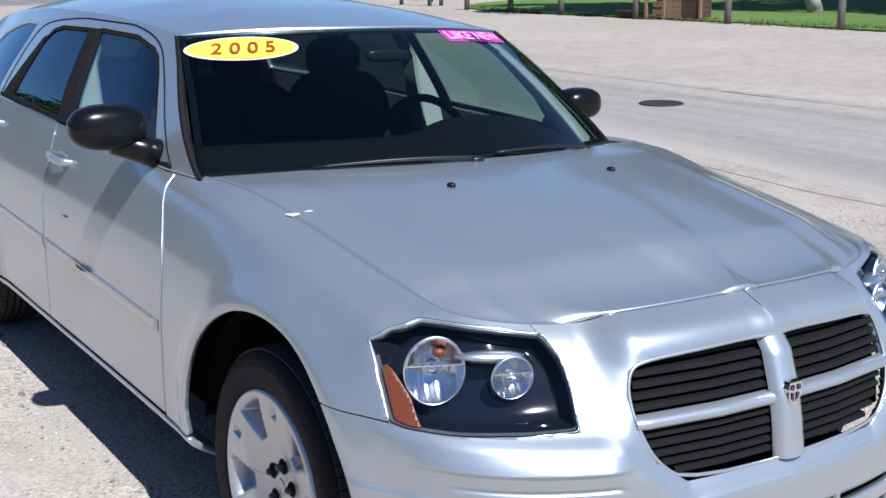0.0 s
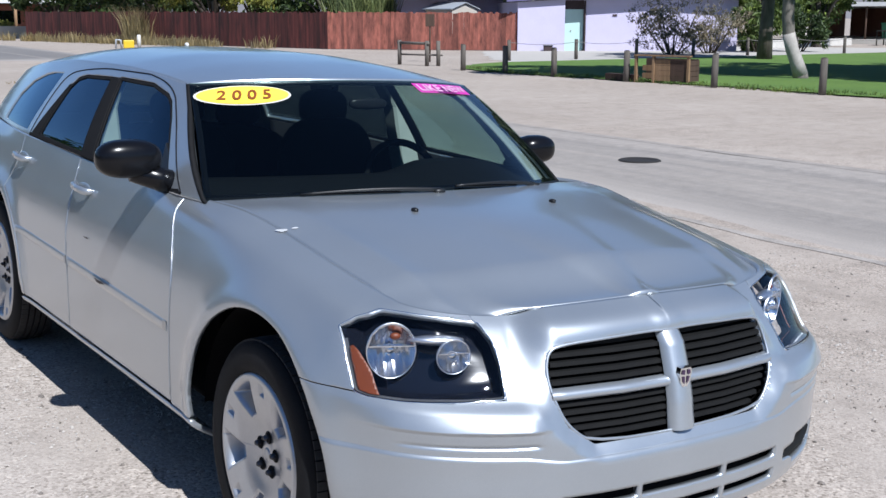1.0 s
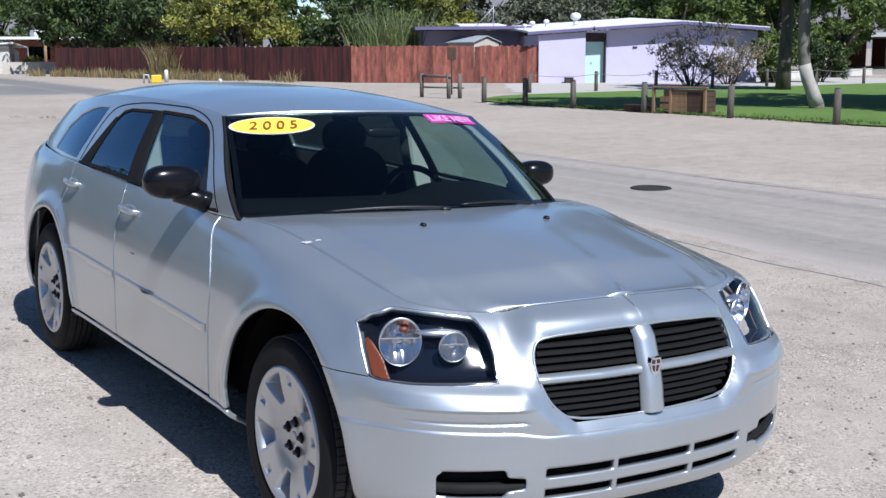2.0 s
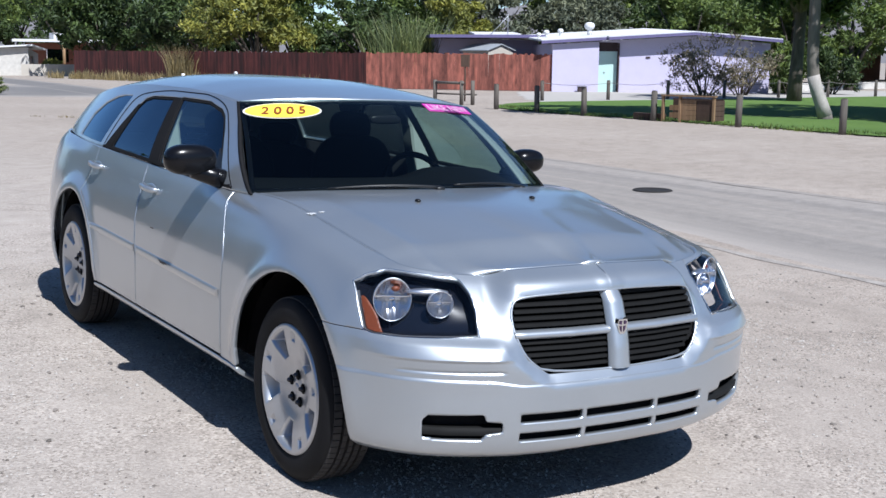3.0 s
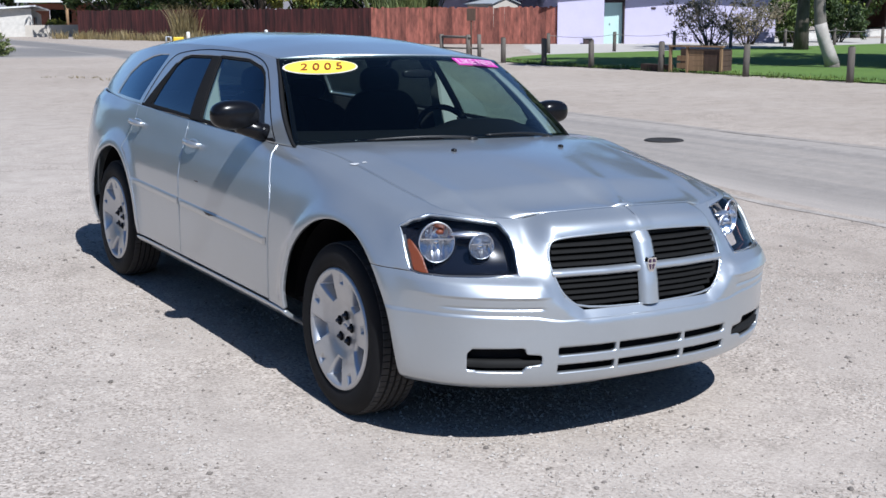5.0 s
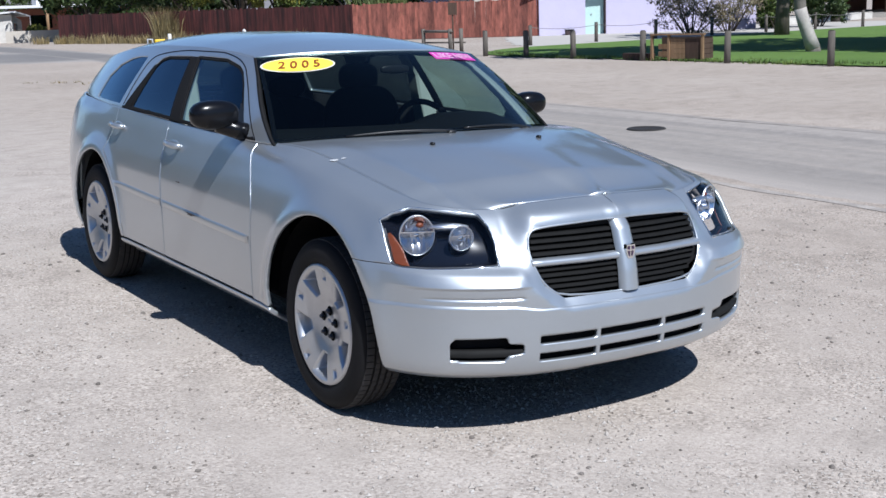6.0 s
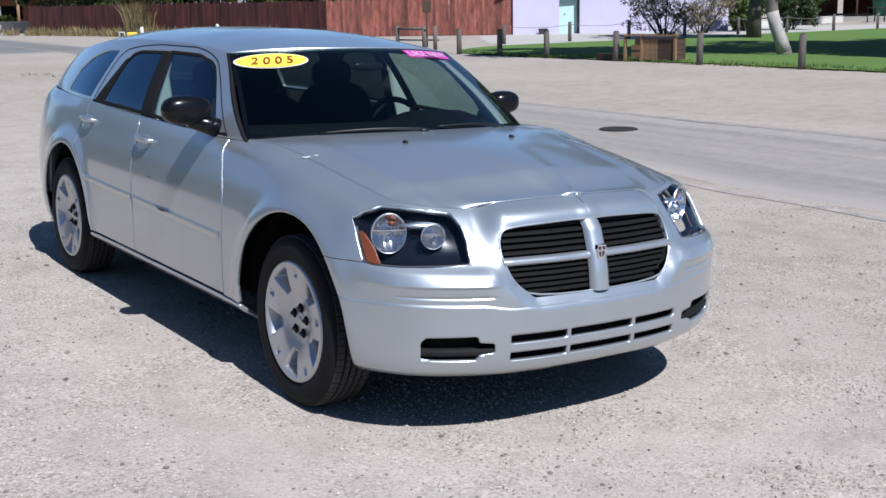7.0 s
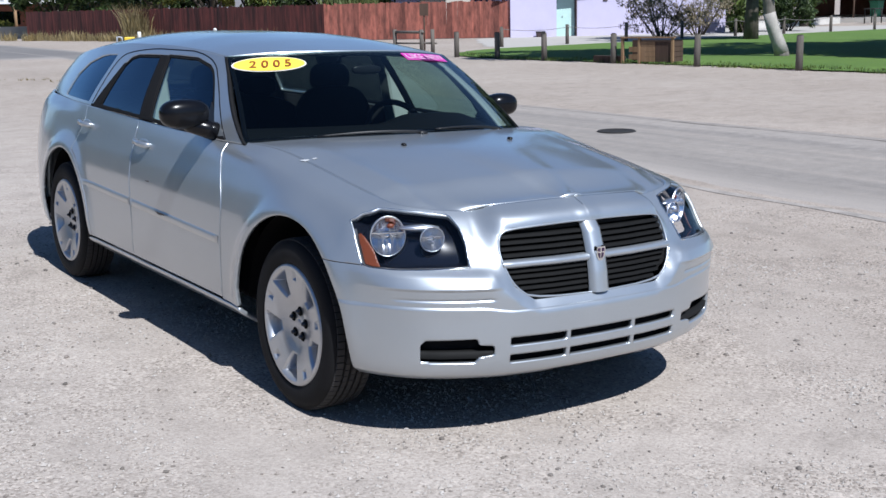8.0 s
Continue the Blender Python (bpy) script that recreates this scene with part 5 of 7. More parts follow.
def leaf_material(name, dark, light, thin=0.25):
    m, nt, b = material(name)
    geo = nt.nodes.new("ShaderNodeNewGeometry")
    n = noise_node(nt, 0.7, detail=3)
    r1 = ramp_node(nt, geo.outputs["Random Per Island"], [(0.0, dark), (1.0, light)])
    r2 = ramp_node(nt, n.outputs["Fac"], [(0.35, (0.55, 0.60, 0.60)), (0.65, (1.3, 1.22, 1.0))])
    c = mix_node(nt, 1.0, r1.outputs["Color"], r2.outputs["Color"], "MULTIPLY")
    nt.links.new(c, b.inputs["Base Color"])
    b.inputs["Roughness"].default_value = 0.6
    tl = nt.nodes.new("ShaderNodeBsdfTranslucent")
    nt.links.new(c, tl.inputs["Color"])
    mx = nt.nodes.new("ShaderNodeMixShader")
    mx.inputs["Fac"].default_value = thin
    nt.links.new(b.outputs["BSDF"], mx.inputs[1])
    nt.links.new(tl.outputs["BSDF"], mx.inputs[2])
    nt.links.new(mx.outputs["Shader"], nt.nodes["Material Output"].inputs["Surface"])
    return m


ASPHALT = asphalt_material()
LAWN = grass_material()
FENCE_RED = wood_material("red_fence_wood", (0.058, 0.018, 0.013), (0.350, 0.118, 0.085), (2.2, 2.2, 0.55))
# darker copy of the fence wood: tree shade and stains held in its colour
FENCE_DARK = wood_material("shaded_stained_fence_wood", (0.014, 0.005, 0.005), (0.125, 0.030, 0.025), (1.6, 1.6, 0.25))
POST_WOOD = wood_material("grey_post_wood", (0.065, 0.055, 0.046), (0.152, 0.133, 0.114))
TAN_WOOD = wood_material("tan_wood", (0.190, 0.110, 0.053), (0.342, 0.220, 0.122))
BROWN_WOOD = wood_material("brown_wood", (0.046, 0.026, 0.017), (0.099, 0.057, 0.038))
PALE_BARK = wood_material("pale_bark", (0.099, 0.087, 0.076), (0.220, 0.198, 0.175), (3, 3, 0.7))
BARK = wood_material("bark", (0.042, 0.033, 0.027), (0.122, 0.103, 0.084), (3, 3, 0.7))
WHITEWASH = simple("whitewash", (0.502, 0.479, 0.441), rough=0.9, vary=0.18, scale=4, bumps=0.4, bscale=25)
LAVENDER = simple("lavender_stucco", (0.471, 0.441, 0.593), rough=0.92, vary=0.05, scale=1.5, bumps=0.2, bscale=60)
PURPLE_TRIM = simple("purple_trim", (0.114, 0.099, 0.205), rough=0.7, vary=0.1, scale=3)
WHITE_ROOF = simple("white_roof", (0.608, 0.608, 0.608), rough=0.8, vary=0.06, scale=2)
TURQUOISE = simple("turquoise_door", (0.43, 0.60, 0.56), rough=0.6, vary=0.06, scale=3)
DARK_ENTRY = simple("dark_entry", (0.045, 0.030, 0.032), rough=0.9, vary=0.2, scale=3)
BEIGE_WALL = simple("beige_wall", (0.441, 0.403, 0.350), rough=0.92, vary=0.08, scale=2, bumps=0.2, bscale=40)
BRICK_RED = simple("brick_red", (0.175, 0.072, 0.049), rough=0.9, vary=0.25, scale=5, bumps=0.3, bscale=30)
CONCRETE = simple("concrete", (0.380, 0.357, 0.327), rough=0.92, vary=0.10, scale=2, bumps=0.2, bscale=40)
STEEL = simple("galvanised_steel", (0.395, 0.418, 0.441), rough=0.5, metal=0.35, vary=0.12, scale=4)
IRON = simple("cast_iron", (0.014, 0.012, 0.011), rough=0.8, vary=0.3, scale=30, bumps=0.4, bscale=90)
YELLOW = simple("yellow_paint", (0.608, 0.418, 0.015), rough=0.5, vary=0.08, scale=10)
GREEN_BIN = simple("green_plastic", (0.03, 0.16, 0.09), rough=0.5, vary=0.1, scale=10)
CABLE = simple("cable", (0.16, 0.15, 0.14), rough=0.7, vary=0.2, scale=20)
LEAF_DARK = leaf_material("leaf_dark", (0.018, 0.038, 0.011), (0.075, 0.118, 0.032))
LEAF_MID = leaf_material("leaf_mid", (0.045, 0.082, 0.016), (0.150, 0.205, 0.046))
LEAF_YELLOW = leaf_material("leaf_yellow", (0.110, 0.130, 0.024), (0.300, 0.300, 0.064))
LEAF_GREY = leaf_material("leaf_grey", (0.084, 0.099, 0.068), (0.190, 0.209, 0.148))
LEAF_REED = leaf_material("leaf_reed", (0.076, 0.110, 0.034), (0.198, 0.228, 0.099))
LEAF_SHRUB = leaf_material("leaf_shrub", (0.120, 0.100, 0.070), (0.300, 0.260, 0.190))
DRY_GRASS = leaf_material("dry_grass", (0.152, 0.118, 0.057), (0.304, 0.251, 0.144))
HILL = simple("hill_rock", (0.152, 0.144, 0.152), rough=1.0, vary=0.15, scale=0.01)


def strip(name, left, right, mat, z=0.006, cells=10, seed=0.0, jag=0.25, sunk=None):
    """A sheet between two lines of (x, y) with uneven edges."""
    L, R_ = np.array(left, float), np.array(right, float)
    k = np.linspace(0, len(L) - 1, 140)
    idx = np.arange(len(L))
    lx, ly = spline(idx, L[:, 0], k), spline(idx, L[:, 1], k)
    rx, ry = spline(idx, R_[:, 0], k), spline(idx, R_[:, 1], k)
    verts, faces, cross = [], [], []
    n = cells + 1
    for i in range(len(k)):
        jl = wobble(lx[i], ly[i] + seed, 0.9, jag) + wobble(lx[i], ly[i] + seed, 4.0, jag * 0.35)
        jr = wobble(rx[i], ry[i] + seed + 50, 0.9, jag) + wobble(rx[i], ry[i] + seed, 4.0, jag * 0.35)
        for j in range(n):
            f = j / cells
            x = (lx[i] + jl) * (1 - f) + (rx[i] + jr) * f
            y = ly[i] * (1 - f) + ry[i] * f
            verts.append((x, y, ground_height(x, y) + (z if sunk is None or 0 < j < cells else sunk)))
            cross.append(f)
    for i in range(len(k) - 1):
        for j in range(cells):
            a = i * n + j
            faces.append((a, a + 1, a + n + 1, a + n))
    ob = link_mesh(name, verts, faces, mat, None, True)
    ob.data.attributes.new("cross", "FLOAT", "POINT").data.foreach_set("value", cross)
    return ob


road = strip("road", [(5.2, -90), (5.1, -20), (5.3, 1.5), (5.5, 5), (7.0, 20), (10.4, 40), (11.4, 60), (12.5, 140)],
             [(9.5, -90), (9.3, -20), (9.05, 2), (8.98, 6), (9.9, 20), (13.2, 42), (14.6, 60), (17.0, 140)], ASPHALT, 0.006, 24, 0.0, 0.10, -0.01)
tagged(road, "worn pale grey asphalt road with dusty edges", "road", kind="structure")
side_street = strip("side_street", [(-80, 50), (-40, 47), (-5, 44.5), (6, 43), (10.6, 41)], [(-80, 66), (-40, 63), (-5, 61), (6, 60), (11.8, 60)], ASPHALT, 0.010, 20, 30.0, 0.25, -0.01)
tagged(side_street, "grey asphalt side street meeting the road", "road", kind="structure")


def crack(name, pts, width, mat, label, z=0.0085):
    """A dark tar seam along the road."""
    verts, faces = [], []
    n = 90
    idx = np.arange(len(pts))
    k = np.linspace(0, len(pts) - 1, n)
    P = np.array(pts, float)
    xs, ys = spline(idx, P[:, 0], k), spline(idx, P[:, 1], k)
    for i in range(n):
        w = width * (0.55 + 0.6 * abs(noise.noise((xs[i] * 0.7, ys[i] * 0.9, 3.0))))
        xx = xs[i] + wobble(xs[i], ys[i], 0.6, 0.12)
        verts += [(xx - w, ys[i], ground_height(xx, ys[i]) + z), (xx + w, ys[i], ground_height(xx, ys[i]) + z)]
    for i in range(n - 1):
        faces.append((2 * i, 2 * i + 1, 2 * i + 3, 2 * i + 2))
    return tagged(link_mesh(name, verts, faces, mat, None, True), label, "road", kind="structure")


EDGE_GREY = simple("crumbled_asphalt", (0.285, 0.255, 0.228), rough=0.95, vary=0.4, scale=5, bumps=0.5, bscale=40)
SEAM = simple("tar_seam", (0.252, 0.224, 0.200), rough=0.95, vary=0.3, scale=3, bumps=0.2, bscale=30)
crack("road_seam_far", [(9.3, -20), (9.05, 0), (8.93, 6), (9.15, 12), (10.2, 22)], 0.14, SEAM, "dark tar seam along the asphalt edge")
crack("road_edge_near", [(4.95, -20), (5.15, 1.5), (5.35, 5), (6.0, 12), (7.2, 21)], 0.085, EDGE_GREY, "crumbling dark asphalt edge along the lot", 0.004)

lawn_edge = [(19.55, -40), (19.55, 8), (19.5, 14), (19.5, 20), (19.3, 26), (20.5, 29.5), (24.0, 32.0)]
lawn_far = [(70, -40), (70, 8), (70, 14), (66, 20), (60, 27), (54, 31.5), (50, 33.0)]
lawn = strip("lawn", lawn_edge, lawn_far, LAWN, 0.035, 60, 11.0, 0.35)
tagged(lawn, "green mown lawn with a ragged dusty edge", "lawn", kind="structure")
yard = strip("yard_path", [(24.4, 32.4), (26.5, 36.0), (29, 40), (32, 44)], [(60, 33.6), (58, 37), (54, 41), (52, 46)], CONCRETE, 0.008, 20, 5.0, 0.3)
tagged(yard, "pale concrete and dirt apron before the house", "path", kind="structure")


def grass_tufts(name, spots, mat, label, blades=26, height=0.4, spread=0.25, width=0.012, kind="stuff"):
    rnd = random.Random(len(spots) * 7 + 3)
    verts, faces = [], []
    for sx, sy, sc in spots:
        for _ in range(blades):
            a, r = rnd.uniform(0, 6.283), spread * sc * math.sqrt(rnd.random())
            x, y = sx + r * math.cos(a), sy + r * math.sin(a)
            h = height * sc * rnd.uniform(0.5, 1.15)
            b = rnd.uniform(0, 6.283)
            lx, ly = math.cos(a) * h * rnd.uniform(0.1, 0.55), math.sin(a) * h * rnd.uniform(0.1, 0.55)
            dx, dy = math.cos(b) * width * sc, math.sin(b) * width * sc
            z0 = ground_height(x, y)
            i = len(verts)
            verts += [(x - dx, y - dy, z0), (x + dx, y + dy, z0), (x + lx * 0.4 + dx * 0.7, y + ly * 0.4 + dy * 0.7, z0 + h * 0.6),
                      (x + lx * 0.4 - dx * 0.7, y + ly * 0.4 - dy * 0.7, z0 + h * 0.6), (x + lx, y + ly, z0 + h)]
            faces += [(i, i + 1, i + 2, i + 3), (i + 3, i + 2, i + 4)]
    ob = link_mesh(name, verts, faces, mat, None, False)
    return tagged(ob, label, "grass", kind=kind)


rnd = random.Random(5)
edge_spots = []
for k in range(420):
    y = rnd.uniform(5, 29)
    x = float(np.interp(y, [5, 14, 20, 26, 29], [19.55, 19.5, 19.5, 19.3, 20.3])) + abs(rnd.gauss(0, 0.5)) - 0.15
    edge_spots.append((x, y, rnd.uniform(0.4, 0.9)))
grass_tufts("lawn_edge_grass", edge_spots, LEAF_MID, "ragged green grass at the lawn's edge", 14, 0.14, 0.2, 0.012)

# ---- timber fence ----
def fence_panel(parent, a, b, rs, wood, height=1.85):
    """One bay of upright boards with uneven tops, two rails and a post."""
    a, b = Vector(a), Vector(b)
    d = b - a
    n = max(1, round(d.length / 0.145))
    d2 = d.normalized()
    nrm = Vector((d2.y, -d2.x, 0))
    bm = bmesh.new()
    for k in range(n):
        p = a + d * ((k + 0.5) / n)
        w, h, off = 0.0745 + rs.uniform(-0.003, 0.004), height + rs.uniform(-0.05, 0.05), rs.uniform(-0.008, 0.008)
        lean = rs.uniform(-0.012, 0.012)
        vs = []
        for z in (0.02, h):
            for s1 in (-1, 1):
                for s2 in (-1, 1):
                    q = p + d2 * (s1 * w + lean * z) + nrm * (s2 * 0.010 + off)
                    vs.append(bm.verts.new((q.x, q.y, z)))
        for f in ((0, 1, 3, 2), (4, 6, 7, 5), (0, 4, 5, 1), (2, 3, 7, 6), (0, 2, 6, 4), (1, 5, 7, 3)):
            bm.faces.new([vs[i] for i in f])
    ob = part("boarding", bm, wood, parent, "red-stained upright boards with uneven tops")
    ob["kind"] = "stuff"
    for z in (0.4, 1.45):
        tube("rail", [tuple(a - nrm * 0.04 + Vector((0, 0, z))), tuple(b - nrm * 0.04 + Vector((0, 0, z)))], 0.04, wood, parent, "", 4)
    tube("post", [tuple(a - nrm * 0.07), tuple(a - nrm * 0.07 + Vector((0, 0, height)))], 0.05, wood, parent, "", 6)


def fence(a, b, seed, label, wood):
    f = new("timber_fence")
    tagged(f, label, "fence", "timber fences")
    rs = random.Random(seed)
    n = max(1, round((Vector(b) - Vector(a)).length / 2.4))
    for k in range(n):
        fence_panel(f, Vector(a).lerp(Vector(b), k / n), Vector(a).lerp(Vector(b), (k + 1) / n), rs, wood)


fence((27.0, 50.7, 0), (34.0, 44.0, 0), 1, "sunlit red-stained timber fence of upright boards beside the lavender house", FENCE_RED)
fence((19.6, 79.0, 0), (27.0, 50.7, 0), 2, "long red-brown timber fence, dark from stains and painted-in shade, with weeds along its foot", FENCE_DARK)

weeds = []
for k in range(150):
    f = rnd.random()
    if 79 - 28 * (1 - f) < 58 and k % 4:
        continue
    weeds.append((19.3 + 7.2 * (1 - f) - rnd.uniform(0.2, 1.7), 79 - 28 * (1 - f), rnd.uniform(0.6, 1.4)))
grass_tufts("fence_weeds", weeds, DRY_GRASS, "dry straw-coloured weeds along the fence", 26, 0.5, 0.35, 0.02)
grass_tufts("tall_dry_plant", [(22.6 + rnd.gauss(0, 0.35), 66 + rnd.gauss(0, 0.4), 1.0) for _ in range(16)], DRY_GRASS, "tall yellowed grass clump before the fence", 30, 2.1, 0.35, 0.025)
grass_tufts("lot_weeds", [(5.4, 27.3, 0.7), (5.7, 27.0, 0.6), (5.9, 25.7, 0.9), (6.2, 25.5, 0.6), (4.9, 28.0, 0.5)], DRY_GRASS, "small dry weeds on the gravel", 26, 0.10, 0.4, 0.012)

# ---- posts along the lawn ----
def rail_post(x, y, h=0.82, r=0.085):
    p = new("lawn_post")
    p.matrix_world = pose(x, y, 0, 0, 0, rnd.uniform(0, 90))
    tagged(p, "weathered grey timber post at the lawn's edge", "post", "posts round the lawn")
    lean = rnd.uniform(-0.02, 0.02)
    tube("shaft", [(0, 0, -0.05), (lean * 0.4, 0, h * 0.5), (lean, 0, h - 0.02), (lean, 0, h)], [r, r * 0.98, r * 0.95, r * 0.80], POST_WOOD, p, "", 12)
    return p


FRONT_POSTS = [7.4, 10.6, 13.9, 17.1, 20.2, 23.2, 25.5, 27.7]
BACK_POSTS = [25.5, 28.85, 32.1, 35.4, 38.8, 42.1, 45.5, 48.9]
for y in FRONT_POSTS:
    rail_post(19.3, y)
for x in BACK_POSTS:
    rail_post(x, 33.5, 0.80, 0.075)
for nm, pts in (("rope", [(19.3, a, 0.70) for a in FRONT_POSTS]), ("rope", [(a, 33.42, 0.70) for a in BACK_POSTS])):
    full = []
    for a, b in zip(pts[:-1], pts[1:]):
        for k in range(8):
            f = k / 8
            full.append((a[0] + (b[0] - a[0]) * f, a[1] + (b[1] - a[1]) * f, a[2] - 0.10 * 4 * f * (1 - f)))
    full.append(pts[-1])
    if pts[0][1] > 30:
        tagged(tube(nm, full, 0.012, CABLE, None, "", 6), "slack grey cable strung between the posts", "cable")

# rail gate and sign by the fence
gate = new("rail_barrier")
gate.matrix_world = pose(0, 0, 0)
tagged(gate, "low weathered timber rail barrier", "barrier")
for x, y in ((20.0, 32.6), (20.1, 31.0), (20.5, 30.9)):
    tube("post", [(x, y, -0.05), (x, y, 0.85)], 0.07, POST_WOOD, gate, "", 10)
tube("rail", [(20.0, 32.7, 0.76), (20.1, 30.9, 0.76)], 0.05, POST_WOOD, gate, "", 8)
tube("rail", [(20.0, 32.7, 0.36), (20.6, 30.8, 0.36)], 0.03, POST_WOOD, gate, "", 8)
sign = new("sign_post")
sign.matrix_world = pose(22.2, 34.0, 0, 0, 0, -32)
tagged(sign, "small dark board on a thin dark pole", "sign")
tube("pole", [(0, 0, -0.05), (0, 0, 1.75)], 0.03, BROWN_WOOD, sign, "", 8)
part("board", box_bm(-0.17, 0.17, -0.06, -0.03, 1.30, 1.75), BROWN_WOOD, sign, "dark brown board")

# wooden box at the lawn's edge
crate = new("wooden_planter")
crate.matrix_world = pose(19.75, 18.42, 0, 0, 0, 16)
tagged(crate, "timber planter box at the lawn's edge, tan planks and planks darkened for shade", "planter")
# the brown planks put the shade of the box's right half into colour
for y0, y1, mat, nm in ((0.02, 0.50, BROWN_WOOD, "plank darkened for shade"), (0.52, 0.98, TAN_WOOD, "sunlit tan plank")):
    for k in range(4):
        part("plank", box_bm(0.0, 0.03, y0, y1, 0.06 + k * 0.135, 0.185 + k * 0.135), mat, crate, nm)
for k in range(2):
    part("plank", box_bm(0.30, 0.33, 1.02, 1.50, 0.10 + k * 0.20, 0.24 + k * 0.20), TAN_WOOD, crate, "tan plank")
for y in (0.0, 1.0, 1.52):
    part("corner_post", box_bm(-0.03, 0.05, y - 0.03, y + 0.03, 0, 0.68), TAN_WOOD, crate)
part("top_rail", box_bm(-0.05, 0.08, -0.06, 1.56, 0.68, 0.72), TAN_WOOD, crate)
for k in range(4):
    part("plank", box_bm(0.05, 0.55, -0.02, 0.01, 0.06 + k * 0.135, 0.185 + k * 0.135), BROWN_WOOD, crate, "plank darkened for shade")
part("back_plank", box_bm(0.52, 0.55, 0.0, 1.52, 0.06, 0.62), BROWN_WOOD, crate)
sleeper = part("timber_sleeper", box_bm(19.36, 19.56, 20.0, 21.1, 0.0, 0.19), BROWN_WOOD, None)
tagged(sleeper, "dark brown timber sleeper lying on the ground", "sleeper")

# manhole
mh = lathe("manhole_cover", [(0.001, 0.010), (0.20, 0.010), (0.21, 0.014), (0.235, 0.014), (0.245, 0.010), (0.255, 0.0)], IRON, None, "", 40, "z", (7.47, 7.12, 0.004))
tagged(mh, "dark round iron manhole cover in the road", "manhole")


# ---- houses ----
def wall_between(name, a, b, h0, h1, mat, parent, t=0.2, z0=0.0, openings=(), label=""):
    """An upright wall from a to b; openings are (start, end, low, high) along it."""
    a, b = Vector((*a, 0)), Vector((*b, 0))
    d = b - a
    L = d.length
    d.normalize()
    nrm = Vector((-d.y, d.x, 0))
    xs = sorted({0.0, L, *(o[0] for o in openings), *(o[1] for o in openings)})
    bm = bmesh.new()

    def top(u):
        return h0 + (h1 - h0) * u / L
    for u0, u1 in zip(xs[:-1], xs[1:]):
        o = [q for q in openings if q[0] <= u0 + 1e-6 and q[1] >= u1 - 1e-6]
        bands = [(z0, None)] if not o else [(z0, o[0][2]), (o[0][3], None)]
        for lo, hi in bands:
            if hi is not None and hi - lo < 0.01:
                continue
            vs = []
            for k in (0, 1):
                for u in (u0, u1):
                    for zz in (lo, top(u) if hi is None else hi):
                        q = a + d * u + nrm * (t * k)
                        vs.append(bm.verts.new((q.x, q.y, zz)))
            for f in ((0, 2, 3, 1), (4, 5, 7, 6), (0, 1, 5, 4), (2, 6, 7, 3), (0, 4, 6, 2), (1, 3, 7, 5)):
                bm.faces.new([vs[i] for i in f])
    return part(name, bm, mat, parent, label)


def slab(name, pts, t, mat, parent, label=""):
    """A sloped slab from corner points (x, y, z), thickness downwards."""
    bm = bmesh.new()
    up = [bm.verts.new(p) for p in pts]
    dn = [bm.verts.new((p[0], p[1], p[2] - t)) for p in pts]
    bm.faces.new(up)
    bm.faces.new(dn[::-1])
    n = len(pts)
    for i in range(n):
        j = (i + 1) % n
        bm.faces.new((up[i], dn[i], dn[j], up[j]))
    return part(name, bm, mat, parent, label)


HA, HC, HE = (33.9, 43.9), (40.4, 40.4), (43.7, 38.62)
HB, HD = (38.6, 52.7), (48.4, 47.4)
house = new("lavender_house")
tagged(house, "single-storey lavender stucco house with white low roof", "house")
wall_between("wall", HA, HC, 2.36, 2.86, LAVENDER, house, 0.2, openings=[(2.35, 3.35, 0.0, 2.48)], label="lavender stucco wall")
wall_between("wall", HC, HE, 2.86, 2.50, LAVENDER, house, 0.2, label="lavender stucco wall")
wall_between("wall", HE, HD, 2.50, 2.5, LAVENDER, house, 0.2, label="lavender stucco wall")
wall_between("wall", HD, HB, 2.5, 2.4, LAVENDER, house, 0.2)
wall_between("wall", HB, HA, 2.4, 2.36, LAVENDER, house, 0.2)
hd = (Vector((*HC, 0)) - Vector((*HA, 0))).normalized()
hn = Vector((-hd.y, hd.x, 0))
p0 = Vector((*HA, 0)) + hd * 2.35 + hn * 0.25
p1 = Vector((*HA, 0)) + hd * 3.35 + hn * 0.25
wall_between("door", (p0.x + hd.x * 0.05, p0.y + hd.y * 0.05), (p1.x - hd.x * 0.03, p1.y - hd.y * 0.03), 2.03, 2.03, TURQUOISE, house, 0.05, label="turquoise front door")
dk = Vector((*HA, 0)) + hd * 2.70 + hn * 0.22
blob("door_knob", (dk.x, dk.y, 1.0), (0.035, 0.035, 0.035), STEEL, house, "metal door knob", 2.0, 10, 6)
wall_between("transom", (p0.x, p0.y), (p1.x, p1.y), 2.50, 2.50, DARK_ENTRY, house, 0.08, 2.03, label="dark panel over the door")
pp = Vector((*HA, 0)) + hd * 3.34 - hn * 0.05
part("door_post", box_bm(pp.x - 0.035, pp.x + 0.035, pp.y - 0.035, pp.y + 0.035, 0, 2.45), DARK_ENTRY, house, "dark porch post")


def off(p, along, out):
    return (p[0] + hd.x * along - hn.x * out, p[1] + hd.y * along - hn.y * out)


